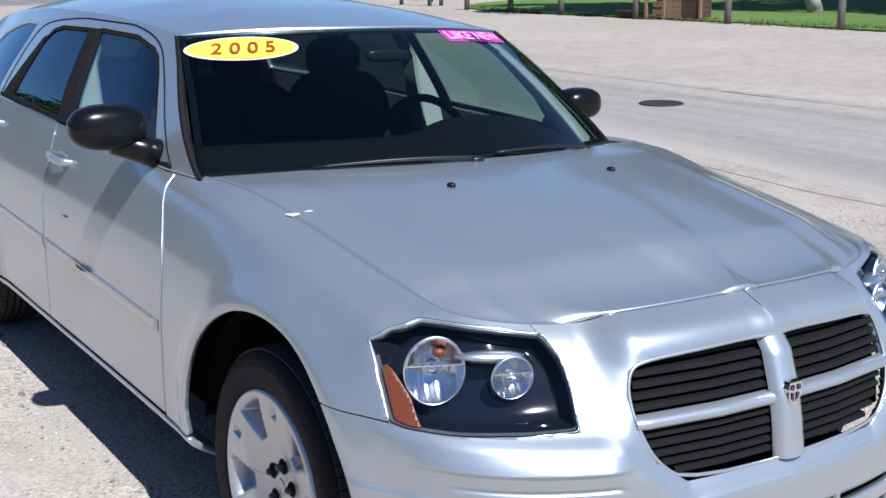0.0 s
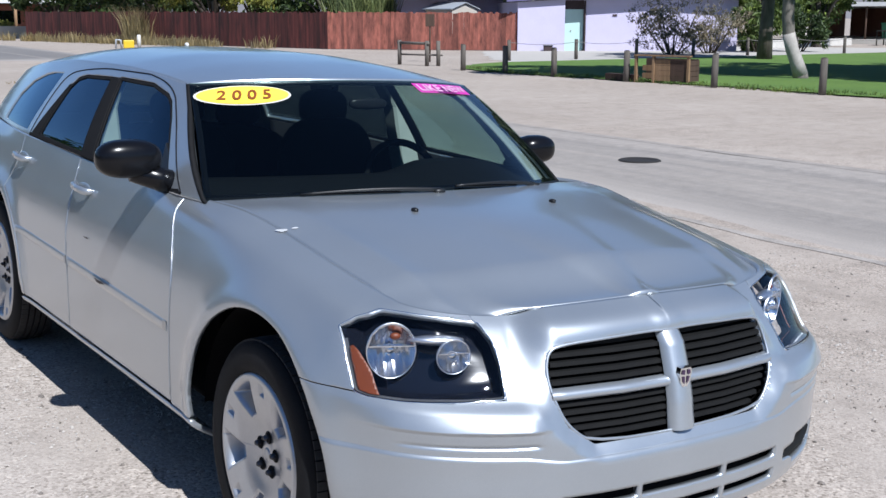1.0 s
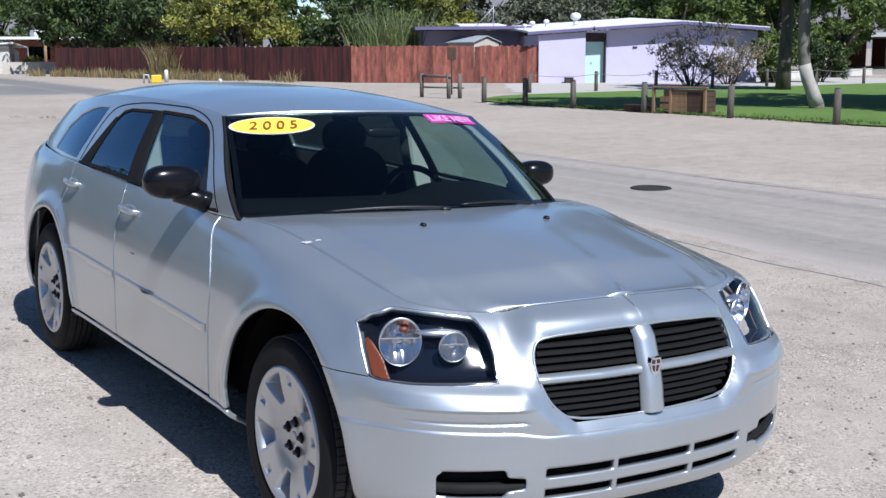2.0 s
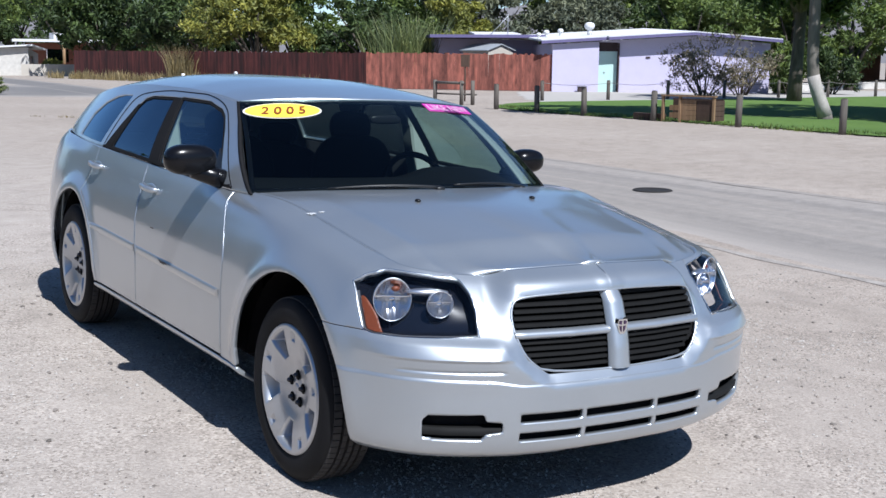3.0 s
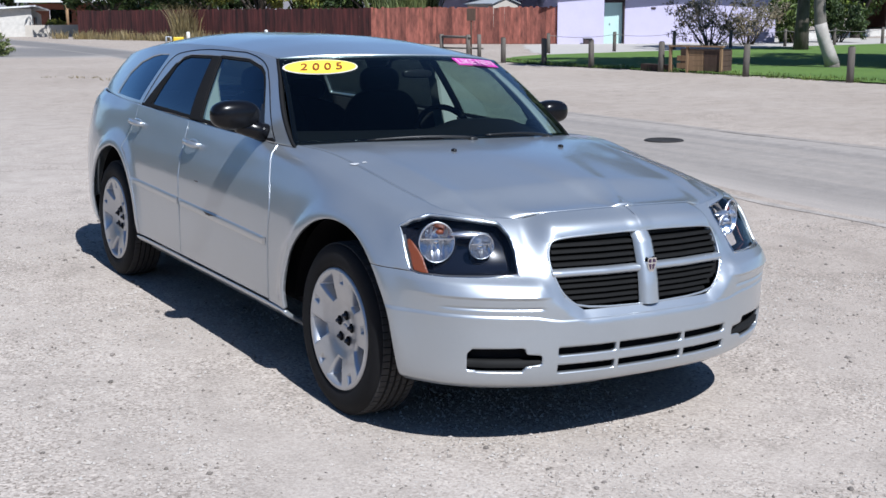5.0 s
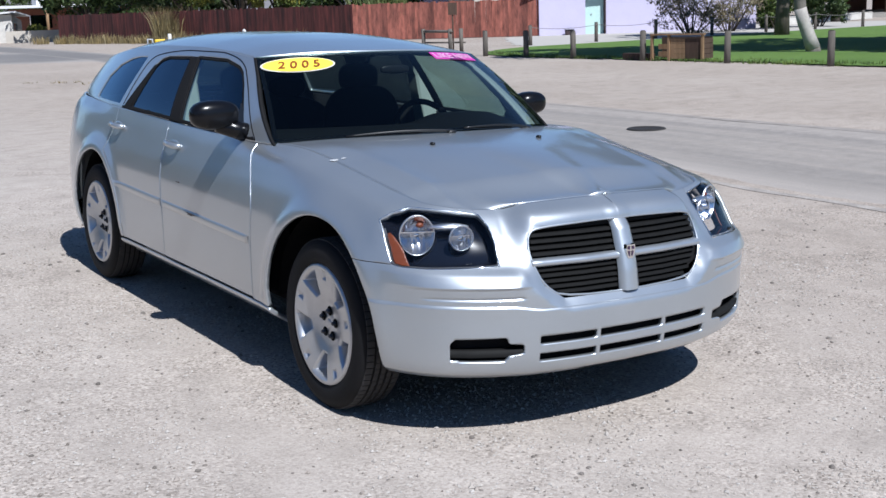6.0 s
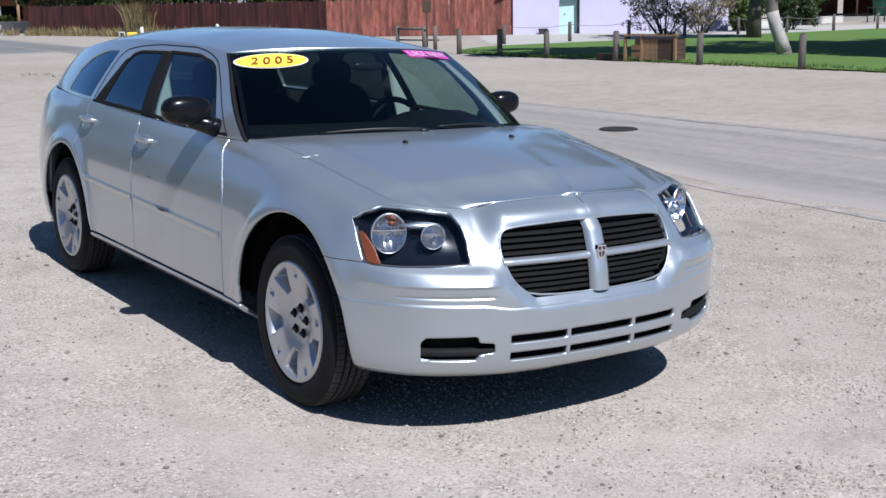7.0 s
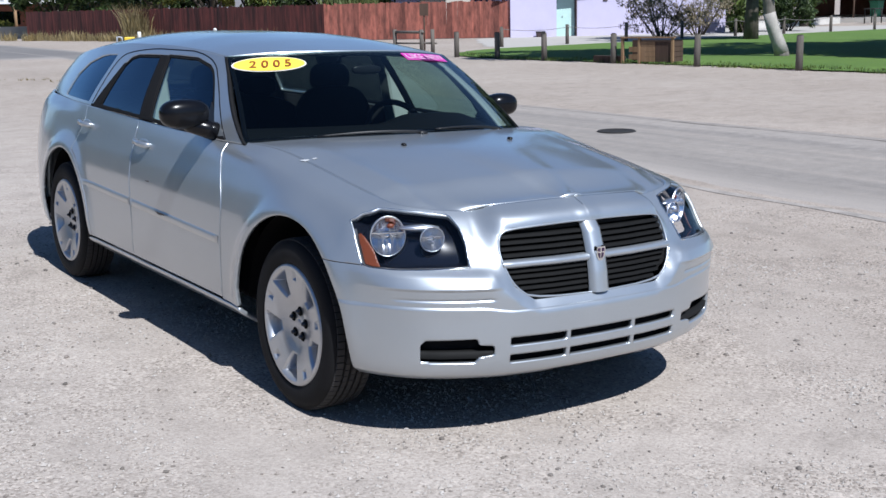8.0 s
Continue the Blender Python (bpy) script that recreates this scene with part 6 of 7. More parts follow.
def eave(p, q, z0, z1, back, rise):
    """A low-pitched white roof slope with its purple eaves board."""
    b0, b1 = (p[0] + hn.x * back, p[1] + hn.y * back), (q[0] + hn.x * back, q[1] + hn.y * back)
    slab("roof", [(*p, z0), (*q, z1), (*b1, z1 + rise), (*b0, z0 + rise)], 0.09, WHITE_ROOF, house, "white low-pitched roof")
    a3, b3 = Vector((*p, z0 - 0.05)), Vector((*q, z1 - 0.05))
    d3 = (b3 - a3).normalized()
    n3 = Vector((d3.y, -d3.x, 0)).normalized() * 0.04
    dn = Vector((0, 0, 0.15))
    bm = bmesh.new()
    vs = [bm.verts.new(c) for c in (a3 + n3, b3 + n3, b3 + n3 - dn, a3 + n3 - dn, a3 - n3, b3 - n3, b3 - n3 - dn, a3 - n3 - dn)]
    for f in ((0, 1, 2, 3), (7, 6, 5, 4), (0, 4, 5, 1), (3, 2, 6, 7), (0, 3, 7, 4), (1, 5, 6, 2)):
        bm.faces.new([vs[i] for i in f])
    part("fascia", bm, PURPLE_TRIM, house, "purple eaves board")


eave(off(HA, -0.6, 0.22), off(HA, 2.9, 0.22), 2.57, 2.80, 10.6, 0.40)
eave(off(HA, 2.7, 0.62), off(HC, -0.3, 0.62), 2.78, 3.07, 11.0, 0.40)
eave(off(HC, -0.3, 0.62), off(HE, 0.4, 0.62), 3.07, 2.75, 11.0, 0.40)
vent = part("wall_vent", box_bm(-0.11, 0.11, -0.02, 0.02, -0.045, 0.045), DARK_ENTRY, house, "small dark wall vent")
vp = Vector((*HA, 0)) + hd * 4.85 - hn * 0.02
vent.matrix_local = Matrix.Translation((vp.x, vp.y, 1.75)) @ Matrix.Rotation(math.atan2(hd.y, hd.x), 4, "Z")
for k, (al, back, s) in enumerate(((2.4, 3.0, 0.34), (0.2, 3.5, 0.20), (1.2, 5.0, 0.20), (-0.4, 2.2, 0.16))):
    q = off(HA, al, -back)
    zr = 2.58 + 0.065 * al + 0.035 * back
    rv = new("roof_vent")
    rv.parent = house
    rv["label"] = "white round roof vent"
    tube("stem", [(q[0], q[1], zr), (q[0], q[1], zr + s * 1.2)], s * 0.35, WHITE_ROOF, rv, "", 10)
    blob("cap", (q[0], q[1], zr + s * 1.5), (s * 0.8, s * 0.8, s * 0.6), WHITE_ROOF, rv, "", 2.2, 14, 8)
meter = new("meter_box")
meter.matrix_world = Matrix.Translation((35.05, 42.93, 0)) @ Matrix.Rotation(math.atan2(hd.y, hd.x), 4, "Z")
tagged(meter, "small dark meter box on the ground by the lavender wall", "box")
rounded(part("body", box_bm(-0.21, 0.21, -0.12, 0.12, 0.0, 0.24), DARK_ENTRY, meter), 0.02)
rounded(part("lid", box_bm(-0.23, 0.23, -0.14, 0.14, 0.24, 0.29), TRIM_GREY, meter, "dark grey lid"), 0.01)
# wing behind the fence
W0, W1, W2 = off(HA, 0.3, -7.0), off(HA, -5.5, -7.0), off(HA, -5.5, -10.5)
wall_between("wall", W1, W0, 2.68, 2.68, LAVENDER, house, 0.2, openings=[(1.6, 3.0, 1.0, 2.1)], label="lavender rear wing wall")
wall_between("wall", W2, W1, 2.68, 2.68, LAVENDER, house, 0.2)
slab("wing_roof", [(*off(HA, -5.9, -4.6), 2.86), (*off(HA, 0.3, -4.6), 2.90), (*off(HA, 0.3, -10.9), 2.93), (*off(HA, -5.9, -10.9), 2.90)], 0.16, PURPLE_TRIM, house, "dark-edged flat roof of the wing")
slab("roof", [(*off(HA, -3.3, -7.0), 2.99), (*off(HA, -0.7, -7.0), 3.00), (*off(HA, -0.7, -10.6), 3.16), (*off(HA, -3.3, -10.6), 3.15)], 0.08, WHITE_ROOF, house, "white low roof behind the wing")
ant = new("roof_antenna")
tagged(ant, "thin metal aerial with a guy rod on the roof", "antenna")
aq = off(HA, -1.6, -5.6)
tube("mast", [(*aq, 2.8), (*aq, 4.0)], 0.02, STEEL, ant, "", 6)
tube("rod", [(aq[0] - 0.9, aq[1] + 0.6, 2.75), (aq[0], aq[1], 3.9)], 0.02, STEEL, ant, "", 6)
shed2 = new("garden_shed")
tagged(shed2, "small shed with a pale pitched roof behind the fence", "shed")
shed2.matrix_world = pose(34.05, 48.6, 0, 0, 0, 11)
part("body", box_bm(-0.95, 0.95, 0.05, 2.0, 0, 2.05), BEIGE_WALL, shed2)
bm = bmesh.new()
gv_ = [bm.verts.new(c) for c in ((-0.95, 0.05, 2.05), (0.95, 0.05, 2.05), (0, 0.05, 2.34), (-0.95, 0.13, 2.05), (0.95, 0.13, 2.05), (0, 0.13, 2.34))]
for f in ((0, 1, 2), (5, 4, 3), (0, 3, 4, 1), (1, 4, 5, 2), (2, 5, 3, 0)):
    bm.faces.new([gv_[i] for i in f])
part("gable", bm, BEIGE_WALL, shed2, "pale gable end")
slab("roof", [(-1.10, -0.05, 2.06), (0, -0.05, 2.40), (0, 2.15, 2.40), (-1.10, 2.15, 2.06)], 0.05, STEEL, shed2, "grey roof slope")
slab("roof", [(0, -0.05, 2.40), (1.10, -0.05, 2.06), (1.10, 2.15, 2.06), (0, 2.15, 2.40)], 0.05, STEEL, shed2, "grey roof slope")

# carport house on the far side of the lawn
port = new("carport")
tagged(port, "flat white-roofed carport with dark open bay", "carport")
slab("roof", [(61.5, 51.5, 2.62), (66.0, 42.0, 2.70), (80, 48, 2.70), (76, 58, 2.62)], 0.26, WHITE_ROOF, port, "white flat roof edge")
wall_between("wall", (76, 56.5), (79, 48.5), 2.4, 2.4, BRICK_RED, port, 0.2, label="dark back wall")
wall_between("wall", (62.2, 50.6), (76, 57), 2.4, 2.4, BRICK_RED, port, 0.2)
part("column", box_bm(62.2, 62.9, 49.5, 50.1, 0, 2.4), WHITEWASH, port, "white column")
for x, y in ((64.3, 46.4), (66.1, 43.0), (72.0, 45.4)):
    tube("post", [(x, y, 0), (x, y, 2.45)], 0.06, BROWN_WOOD, port, "", 8)
slab("floor_slab", [(60, 50.6, 0.28), (65.4, 41.5, 0.28), (79, 48, 0.28), (76, 58, 0.28)], 0.28, CONCRETE, port, "raised concrete floor")
low_wall = wall_between("low_garden_wall", (47.5, 41.2), (60.5, 44.5), 0.42, 0.42, WHITEWASH, None, 0.2)
tagged(low_wall, "low white garden wall behind the lawn", "wall")
binn = new("wheeled_bin")
binn.matrix_world = pose(65.6, 45.6, 0.28)
tagged(binn, "dark green plastic wheeled bin in the carport", "bin")
bm = box_bm(-0.3, 0.3, -0.35, 0.35, 0.05, 1.0)
for vtx in bm.verts:
    if vtx.co.z < 0.5:
        vtx.co.x *= 0.8
        vtx.co.y *= 0.8
rounded(part("body", bm, GREEN_BIN, binn), 0.04)
rounded(part("lid", box_bm(-0.33, 0.33, -0.38, 0.38, 1.0, 1.07), GREEN_BIN, binn, "green lid"), 0.02)
bench = new("picnic_table")
bench.matrix_world = pose(61.6, 42.9, 0.0, 0, 0, 20)
tagged(bench, "dark metal picnic table beyond the lawn", "table")
part("tabletop", box_bm(-0.9, 0.9, -0.35, 0.35, 0.85, 0.91), IRON, bench)
for x in (-0.75, 0.75):
    for y in (-0.3, 0.3):
        tube("leg", [(x, y, 0), (x, y, 0.86)], 0.04, IRON, bench, "", 6)

# houses and yard at the far end of the road
far = new("far_house")
tagged(far, "low brick house with a white overhanging roof", "house")
wall_between("wall", (21.3, 100.0), (32, 97.2), 2.5, 2.5, BRICK_RED, far, 0.25, openings=[(1.6, 3.4, 0.9, 2.0)], label="red brick wall")
wall_between("wall", (32, 97.2), (35, 108), 2.5, 2.5, BRICK_RED, far, 0.25)
wall_between("wall", (24, 111), (21.3, 100.0), 2.5, 2.5, BRICK_RED, far, 0.25)
part("window_pane", box_bm(22.9, 24.6, 99.45, 99.52, 0.9, 2.0), TINT_GLASS, far, "dark window")
slab("roof", [(19.8, 98.2, 2.80), (33, 94.8, 2.80), (37, 110, 2.95), (23, 113, 2.95)], 0.22, WHITE_ROOF, far, "white overhanging roof")
part("cooler", box_bm(23.2, 24.6, 98.4, 99.8, 2.80, 3.35), WHITE_ROOF, far, "white rooftop cooler")
tube("porch_post", [(22.6, 93.0, 0), (22.6, 93.0, 2.6)], 0.12, TAN_WOOD, far, "brown timber post", 8)
lw2 = wall_between("yard_wall", (17.8, 86.6), (21.6, 85.6), 0.85, 0.85, BEIGE_WALL, None, 0.2)
tagged(lw2, "low cream yard wall at the roadside", "wall")
shed = new("white_shed")
tagged(shed, "small white outbuilding with a low gable", "shed")
wall_between("wall", (16.3, 88.4), (18.6, 87.7), 2.05, 2.05, WHITEWASH, shed, 0.15)
wall_between("wall", (18.6, 87.7), (20.4, 92.3), 2.05, 1.6, WHITEWASH, shed, 0.15, openings=[(1.0, 2.4, 0.4, 1.4)])
wall_between("wall", (17.7, 93.4), (16.3, 88.4), 2.05, 2.05, WHITEWASH, shed, 0.15)
slab("roof", [(15.9, 88.0, 2.12), (18.8, 87.2, 2.30), (21.0, 92.3, 2.0), (17.7, 93.8, 2.1)], 0.12, WHITE_ROOF, shed, "pale gable roof")
gatew = new("corrugated_gate")
tagged(gatew, "grey corrugated metal yard fence", "fence")
ga, gb = Vector((8.6, 87.0, 0)), Vector((16.2, 88.3, 0))
verts, faces = [], []
for k in range(91):
    q = ga.lerp(gb, k / 90)
    dy = 0.03 * math.sin(k * 1.6)
    verts += [(q.x, q.y + dy, 0.05), (q.x, q.y + dy, 1.95)]
for k in range(90):
    faces.append((2 * k, 2 * k + 2, 2 * k + 3, 2 * k + 1))
thick(link_mesh("sheet", verts, faces, STEEL, gatew, True, "grey corrugated sheet"), 0.01)
for f in (0.0, 0.35, 0.7, 1.0):
    q = ga.lerp(gb, f)
    tube("post", [(q.x, q.y - 0.08, 0), (q.x, q.y - 0.08, 2.05)], 0.05, WHITEWASH, gatew, "", 8)
pole = tube("utility_pole", [(7.3, 46.8, -0.2), (7.28, 46.8, 4.0), (7.25, 46.8, 9.5)], [0.26, 0.25, 0.22], STEEL, None, "", 20)
tagged(pole, "thick grey galvanised utility pole", "pole")
yb_ = new("yellow_barrier")
yb_.matrix_world = pose(6.5, 46.0, 0)
tagged(yb_, "yellow painted pole guard", "bollard")
tube("guard", [(0, 0, 0), (0, 0, 1.3)], 0.14, YELLOW, yb_, "", 12)
box = new("yellow_meter_box")
box.matrix_world = pose(18.7, 56.6, 0, 0, 0, -20)
tagged(box, "yellow roadside utility box by the fence", "utility box")
rounded(part("body", box_bm(-0.27, 0.27, -0.15, 0.15, 0.0, 0.42), YELLOW, box), 0.05)
tube("pipe", [(-0.36, 0, 0), (-0.40, 0, 0.42), (-0.62, 0, 0.44), (-0.64, 0, 0.0)], 0.05, STEEL, box, "grey pipe", 8)
mk = tube("marker_post", [(19.6, 57.6, 0), (19.6, 57.6, 0.62), (19.6, 57.6, 0.66)], [0.10, 0.10, 0.07], WHITE_STICKER, None, "", 12)
tagged(mk, "white round marker post by the fence", "post")


# ---- trees ----
def crown_mesh(name, lobes, count, size, mat, parent, seed, label="", droop=0.0, long=1.6, clumps=90):
    """Leaves as small folded blades, gathered in clumps over several lobes, with gaps between the clumps."""
    rs = np.random.RandomState(seed)
    lobes = np.array(lobes, float)
    vol = lobes[:, 3] * lobes[:, 4] * lobes[:, 5]
    groups = max(14, count // clumps) if clumps else count
    pick = rs.choice(len(lobes), groups, p=vol / vol.sum())
    d = rs.normal(size=(groups, 3))
    d /= np.linalg.norm(d, axis=1)[:, None]
    rad = rs.uniform(0.35, 1.0, groups) ** 0.45
    clump = np.sin(d[:, 0] * 7 + seed) * np.sin(d[:, 1] * 8 + 1.3 * seed) * np.sin(d[:, 2] * 6 + 2.1)
    rad = rad * (1.0 + 0.28 * clump)
    c = lobes[pick, :3] + d * lobes[pick, 3:6] * rad[:, None]
    if clumps:
        own = rs.randint(0, groups, count)
        wide = lobes[pick, 3][own] * rs.uniform(0.10, 0.24, groups)[own]
        c = c[own] + np.clip(rs.normal(size=(count, 3)), -1.8, 1.8) * wide[:, None] * np.array([1.0, 1.0, 0.62])
    u = rs.normal(size=(count, 3))
    u[:, 2] -= droop
    u /= np.linalg.norm(u, axis=1)[:, None]
    w = np.cross(u, rs.normal(size=(count, 3)))
    w /= np.linalg.norm(w, axis=1)[:, None]
    s = size * rs.uniform(0.6, 1.4, count)[:, None]
    n = np.cross(u, w)
    V = np.empty((count, 4, 3))
    V[:, 0] = c - u * s * long
    V[:, 1] = c + w * s * 0.6 + n * s * 0.25
    V[:, 2] = c + u * s * long
    V[:, 3] = c - w * s * 0.6 + n * s * 0.25
    idx = np.arange(count * 4).reshape(-1, 4)
    faces = np.concatenate([idx[:, [0, 1, 2]], idx[:, [0, 2, 3]]]).tolist()
    V = V.reshape(-1, 3)
    V[:, 2] = np.maximum(V[:, 2], 0.05)
    ob = link_mesh(name, V.tolist(), faces, mat, parent, False, label)
    return ob


def tree(x, y, height, spread, mat, seed, label, trunk_r=0.22, count=5000, leaf=0.16, low=0.30, lean=(0, 0), trunk_mat=None, name="tree", droop=0.0, group="", foot=None):
    t = new(name)
    t.matrix_world = pose(x, y, 0)
    tagged(t, label, "tree", group)
    rs = random.Random(seed)
    h0 = height * low
    axis = foot or [(0, 0, -0.1, trunk_r * 1.25), (lean[0] * 0.3, lean[1] * 0.3, h0 * 0.4, trunk_r)]
    axis = axis + [(lean[0], lean[1], h0, trunk_r * 0.85), (lean[0] * 1.3, lean[1] * 1.3, height * 0.62, trunk_r * 0.3)]
    tube("trunk", [a[:3] for a in axis], [a[3] for a in axis], trunk_mat or BARK, t, "", 12)
    lobes = []
    nl = 9
    for k in range(nl):
        a = 2 * math.pi * k / nl + rs.uniform(-0.4, 0.4)
        r = spread * rs.uniform(0.25, 0.72)
        z = height * rs.uniform(low + 0.12, 0.80)
        q = spread * rs.uniform(0.32, 0.52)
        cx, cy = lean[0] * 1.2 + r * math.cos(a), lean[1] * 1.2 + r * math.sin(a)
        lobes.append((cx, cy, z, q, q, q * rs.uniform(0.6, 0.9)))
        tube("limb", [(lean[0], lean[1], h0 * rs.uniform(0.85, 1.1)), (cx * 0.5 + lean[0] * 0.5, cy * 0.5 + lean[1] * 0.5, (h0 + z) * 0.5 + 0.2), (cx, cy, z)],
             [trunk_r * 0.5, trunk_r * 0.32, trunk_r * 0.10], trunk_mat or BARK, t, "", 7)
    lobes.append((lean[0] * 1.3, lean[1] * 1.3, height * 0.80, spread * 0.5, spread * 0.5, height * 0.18))
    crown_mesh("crown", lobes, count, leaf, mat, t, seed, "", droop)
    return t


def shrub(x, y, height, spread, mat, seed, label, count=2500, leaf=0.08, name="shrub", droop=-0.8):
    t = new(name)
    t.matrix_world = pose(x, y, 0)
    tagged(t, label, "shrub")
    rs = random.Random(seed)
    lobes = []
    for k in range(13):
        a = rs.uniform(0, 6.283)
        r = spread * rs.uniform(0.1, 0.65)
        z = height * rs.uniform(0.14, 0.78)
        cx, cy = r * math.cos(a) * 1.25, r * math.sin(a) * 1.25
        lobes.append((cx, cy, z, spread * rs.uniform(0.22, 0.40), spread * rs.uniform(0.22, 0.40), height * rs.uniform(0.16, 0.30)))
        tube("stem", [(cx * 0.2, cy * 0.2, 0), (cx * 0.6, cy * 0.6, z * 0.6), (cx, cy, z + height * 0.15)], [0.035, 0.025, 0.008], BARK, t, "", 5)
    crown_mesh("crown", lobes, count, leaf, mat, t, seed, "", droop, 2.2, 14)
    return t


# two trees on the lawn
FOOT = [(0.02, -0.01, -0.1, 0.235), (0.0, 0.0, 0.12, 0.205), (-0.10, 0.06, 0.45, 0.180), (-0.24, 0.15, 0.85, 0.170), (-0.33, 0.21, 1.25, 0.168), (-0.37, 0.23, 1.7, 0.165)]
tree(24.34, 18.66, 9.0, 5.2, LEAF_DARK, 21, "leaning lawn tree with a whitewashed trunk foot", 0.18, 12000, 0.15, 0.50, (-0.40, 0.25), name="lawn_tree", foot=FOOT, trunk_mat=PALE_BARK)
tube("whitewash_band", [a[:3] for a in FOOT[1:5]], [a[3] + 0.006 for a in FOOT[1:5]], LIMEWASH, bpy.data.objects["lawn_tree"], "whitewashed lower trunk", 14)
tree(35.3, 29.5, 8.4, 3.4, LEAF_DARK, 22, "dark-barked shade tree on the lawn", 0.26, 12000, 0.15, 0.42, (0.15, 0.0), name="shade_tree")
# two more trees, out of view, added to throw shade across the lawn
tree(31.0, 16.5, 9.5, 5.2, LEAF_DARK, 24, "broad unseen tree added to shade the lawn", 0.28, 12000, 0.16, 0.45, (0.2, 0.0), name="shade_tree")
tree(27.5, 10.5, 9.0, 5.0, LEAF_DARK, 25, "broad unseen tree added to shade the lawn", 0.26, 11000, 0.16, 0.45, (0.2, 0.1), name="shade_tree")
shrub(36.7, 36.1, 2.9, 2.5, LEAF_SHRUB, 31, "twiggy brown-leaved shrub before the lavender wall", 3600, 0.040)
shrub(39.6, 36.6, 2.4, 2.1, LEAF_SHRUB, 32, "thin brown-leaved shrub before the lavender wall", 2200, 0.040)
shrub(43.2, 36.8, 2.5, 1.6, LEAF_MID, 33, "green shrub at the house corner", 3000, 0.08)
shrub(46.0, 36.6, 2.3, 1.6, LEAF_DARK, 34, "dark green shrub at the house corner", 2600, 0.08)
shrub(5.8, 45.0, 1.2, 1.3, LEAF_GREY, 35, "grey-green desert bush at the pole's foot", 2200, 0.05)
shrub(7.0, 45.2, 1.1, 0.9, LEAF_REED, 36, "low yellow-green desert bush beside the pole", 1500, 0.05)
shrub(20.4, 88.5, 1.4, 1.3, LEAF_YELLOW, 37, "olive bush before the far house", 1500, 0.07)

# trees behind the fence and houses
ROW = [(23, 83, 7.2, 5.0, LEAF_DARK, 0.18), (28, 76, 8.2, 5.2, LEAF_DARK, 0.18), (27.5, 66, 6.8, 4.0, LEAF_YELLOW, 0.14), (32, 70, 8.0, 5.0, LEAF_MID, 0.17), (33, 61, 6.6, 3.6, LEAF_DARK, 0.15),
       (37, 64, 7.8, 4.6, LEAF_MID, 0.16), (36.5, 57.2, 5.8, 3.2, LEAF_YELLOW, 0.13), (43, 63, 8.6, 5.0, LEAF_GREY, 0.16), (47, 58, 7.2, 4.0, LEAF_GREY, 0.14), (52, 64, 9.5, 5.4, LEAF_MID, 0.18),
       (56, 56, 9.5, 5.6, LEAF_DARK, 0.18), (61, 62, 10.5, 6.0, LEAF_DARK, 0.2), (57, 49, 8.2, 4.6, LEAF_MID, 0.16), (69, 60, 11, 6.2, LEAF_DARK, 0.2), (82, 56, 11, 6.4, LEAF_MID, 0.2),
       (88, 44, 11, 6.4, LEAF_DARK, 0.2), (17, 118, 9.0, 6.0, LEAF_DARK, 0.22), (8, 112, 9.5, 6.5, LEAF_DARK, 0.22), (0, 116, 9.0, 6.5, LEAF_DARK, 0.22), (30, 92, 9.0, 5.5, LEAF_DARK, 0.2), (26, 104, 9.5, 6.0, LEAF_MID, 0.2),
       (78, 36, 10, 6.0, LEAF_DARK, 0.2), (26, 126, 10, 6.5, LEAF_DARK, 0.2), (34, 122, 10, 6.5, LEAF_DARK, 0.2), (42, 116, 10, 6.5, LEAF_MID, 0.2), (18, 130, 10, 7, LEAF_DARK, 0.2), (49, 50, 7.5, 3.8, LEAF_MID, 0.14), (54, 42, 6.5, 3.2, LEAF_MID, 0.13), (74, 66, 12, 7, LEAF_MID, 0.2), (90, 60, 12, 7, LEAF_DARK, 0.2), (96, 48, 12, 7, LEAF_MID, 0.2)]
NAMES = {LEAF_DARK.name: "dense dark green tree behind the fences", LEAF_MID.name: "green leafy tree behind the fences", LEAF_YELLOW.name: "yellow-green leafy tree over the fence", LEAF_GREY.name: "grey-green tree behind the house"}
for k, (x, y, h, s, mat, lf) in enumerate(ROW):
    tree(x, y, h, s, mat, 50 + k, NAMES[mat.name], 0.25, 9500, lf * 0.78, 0.14, name="garden_tree", group="trees behind the fences")
grass_tufts("giant_reeds", [(31.4 + rnd.gauss(0, 1.0), 54.4 + rnd.gauss(0, 0.8), 1.0) for _ in range(46)], LEAF_REED, "tall pale green reeds over the fence", 16, 3.9, 0.6, 0.035)
# far woods that close the view and mirror in the glass
rs_far = random.Random(77)
lobes = []
for k in range(46):
    a = radians(110 + 235 * k / 45)
    r = (42 if k > 16 else 95) + rs_far.uniform(-6, 9)
    h = rs_far.uniform(5.5, 8.5) if k > 16 else rs_far.uniform(6.0, 10.0)
    lobes.append((r * math.sin(a), r * math.cos(a), h * 0.5, 6.0, 6.0, h * 0.5))
woods = crown_mesh("far_woods", lobes, 100000, 0.26, LEAF_DARK, None, 91, clumps=0)
tagged(woods, "distant belt of dark green trees", "woods", kind="stuff")
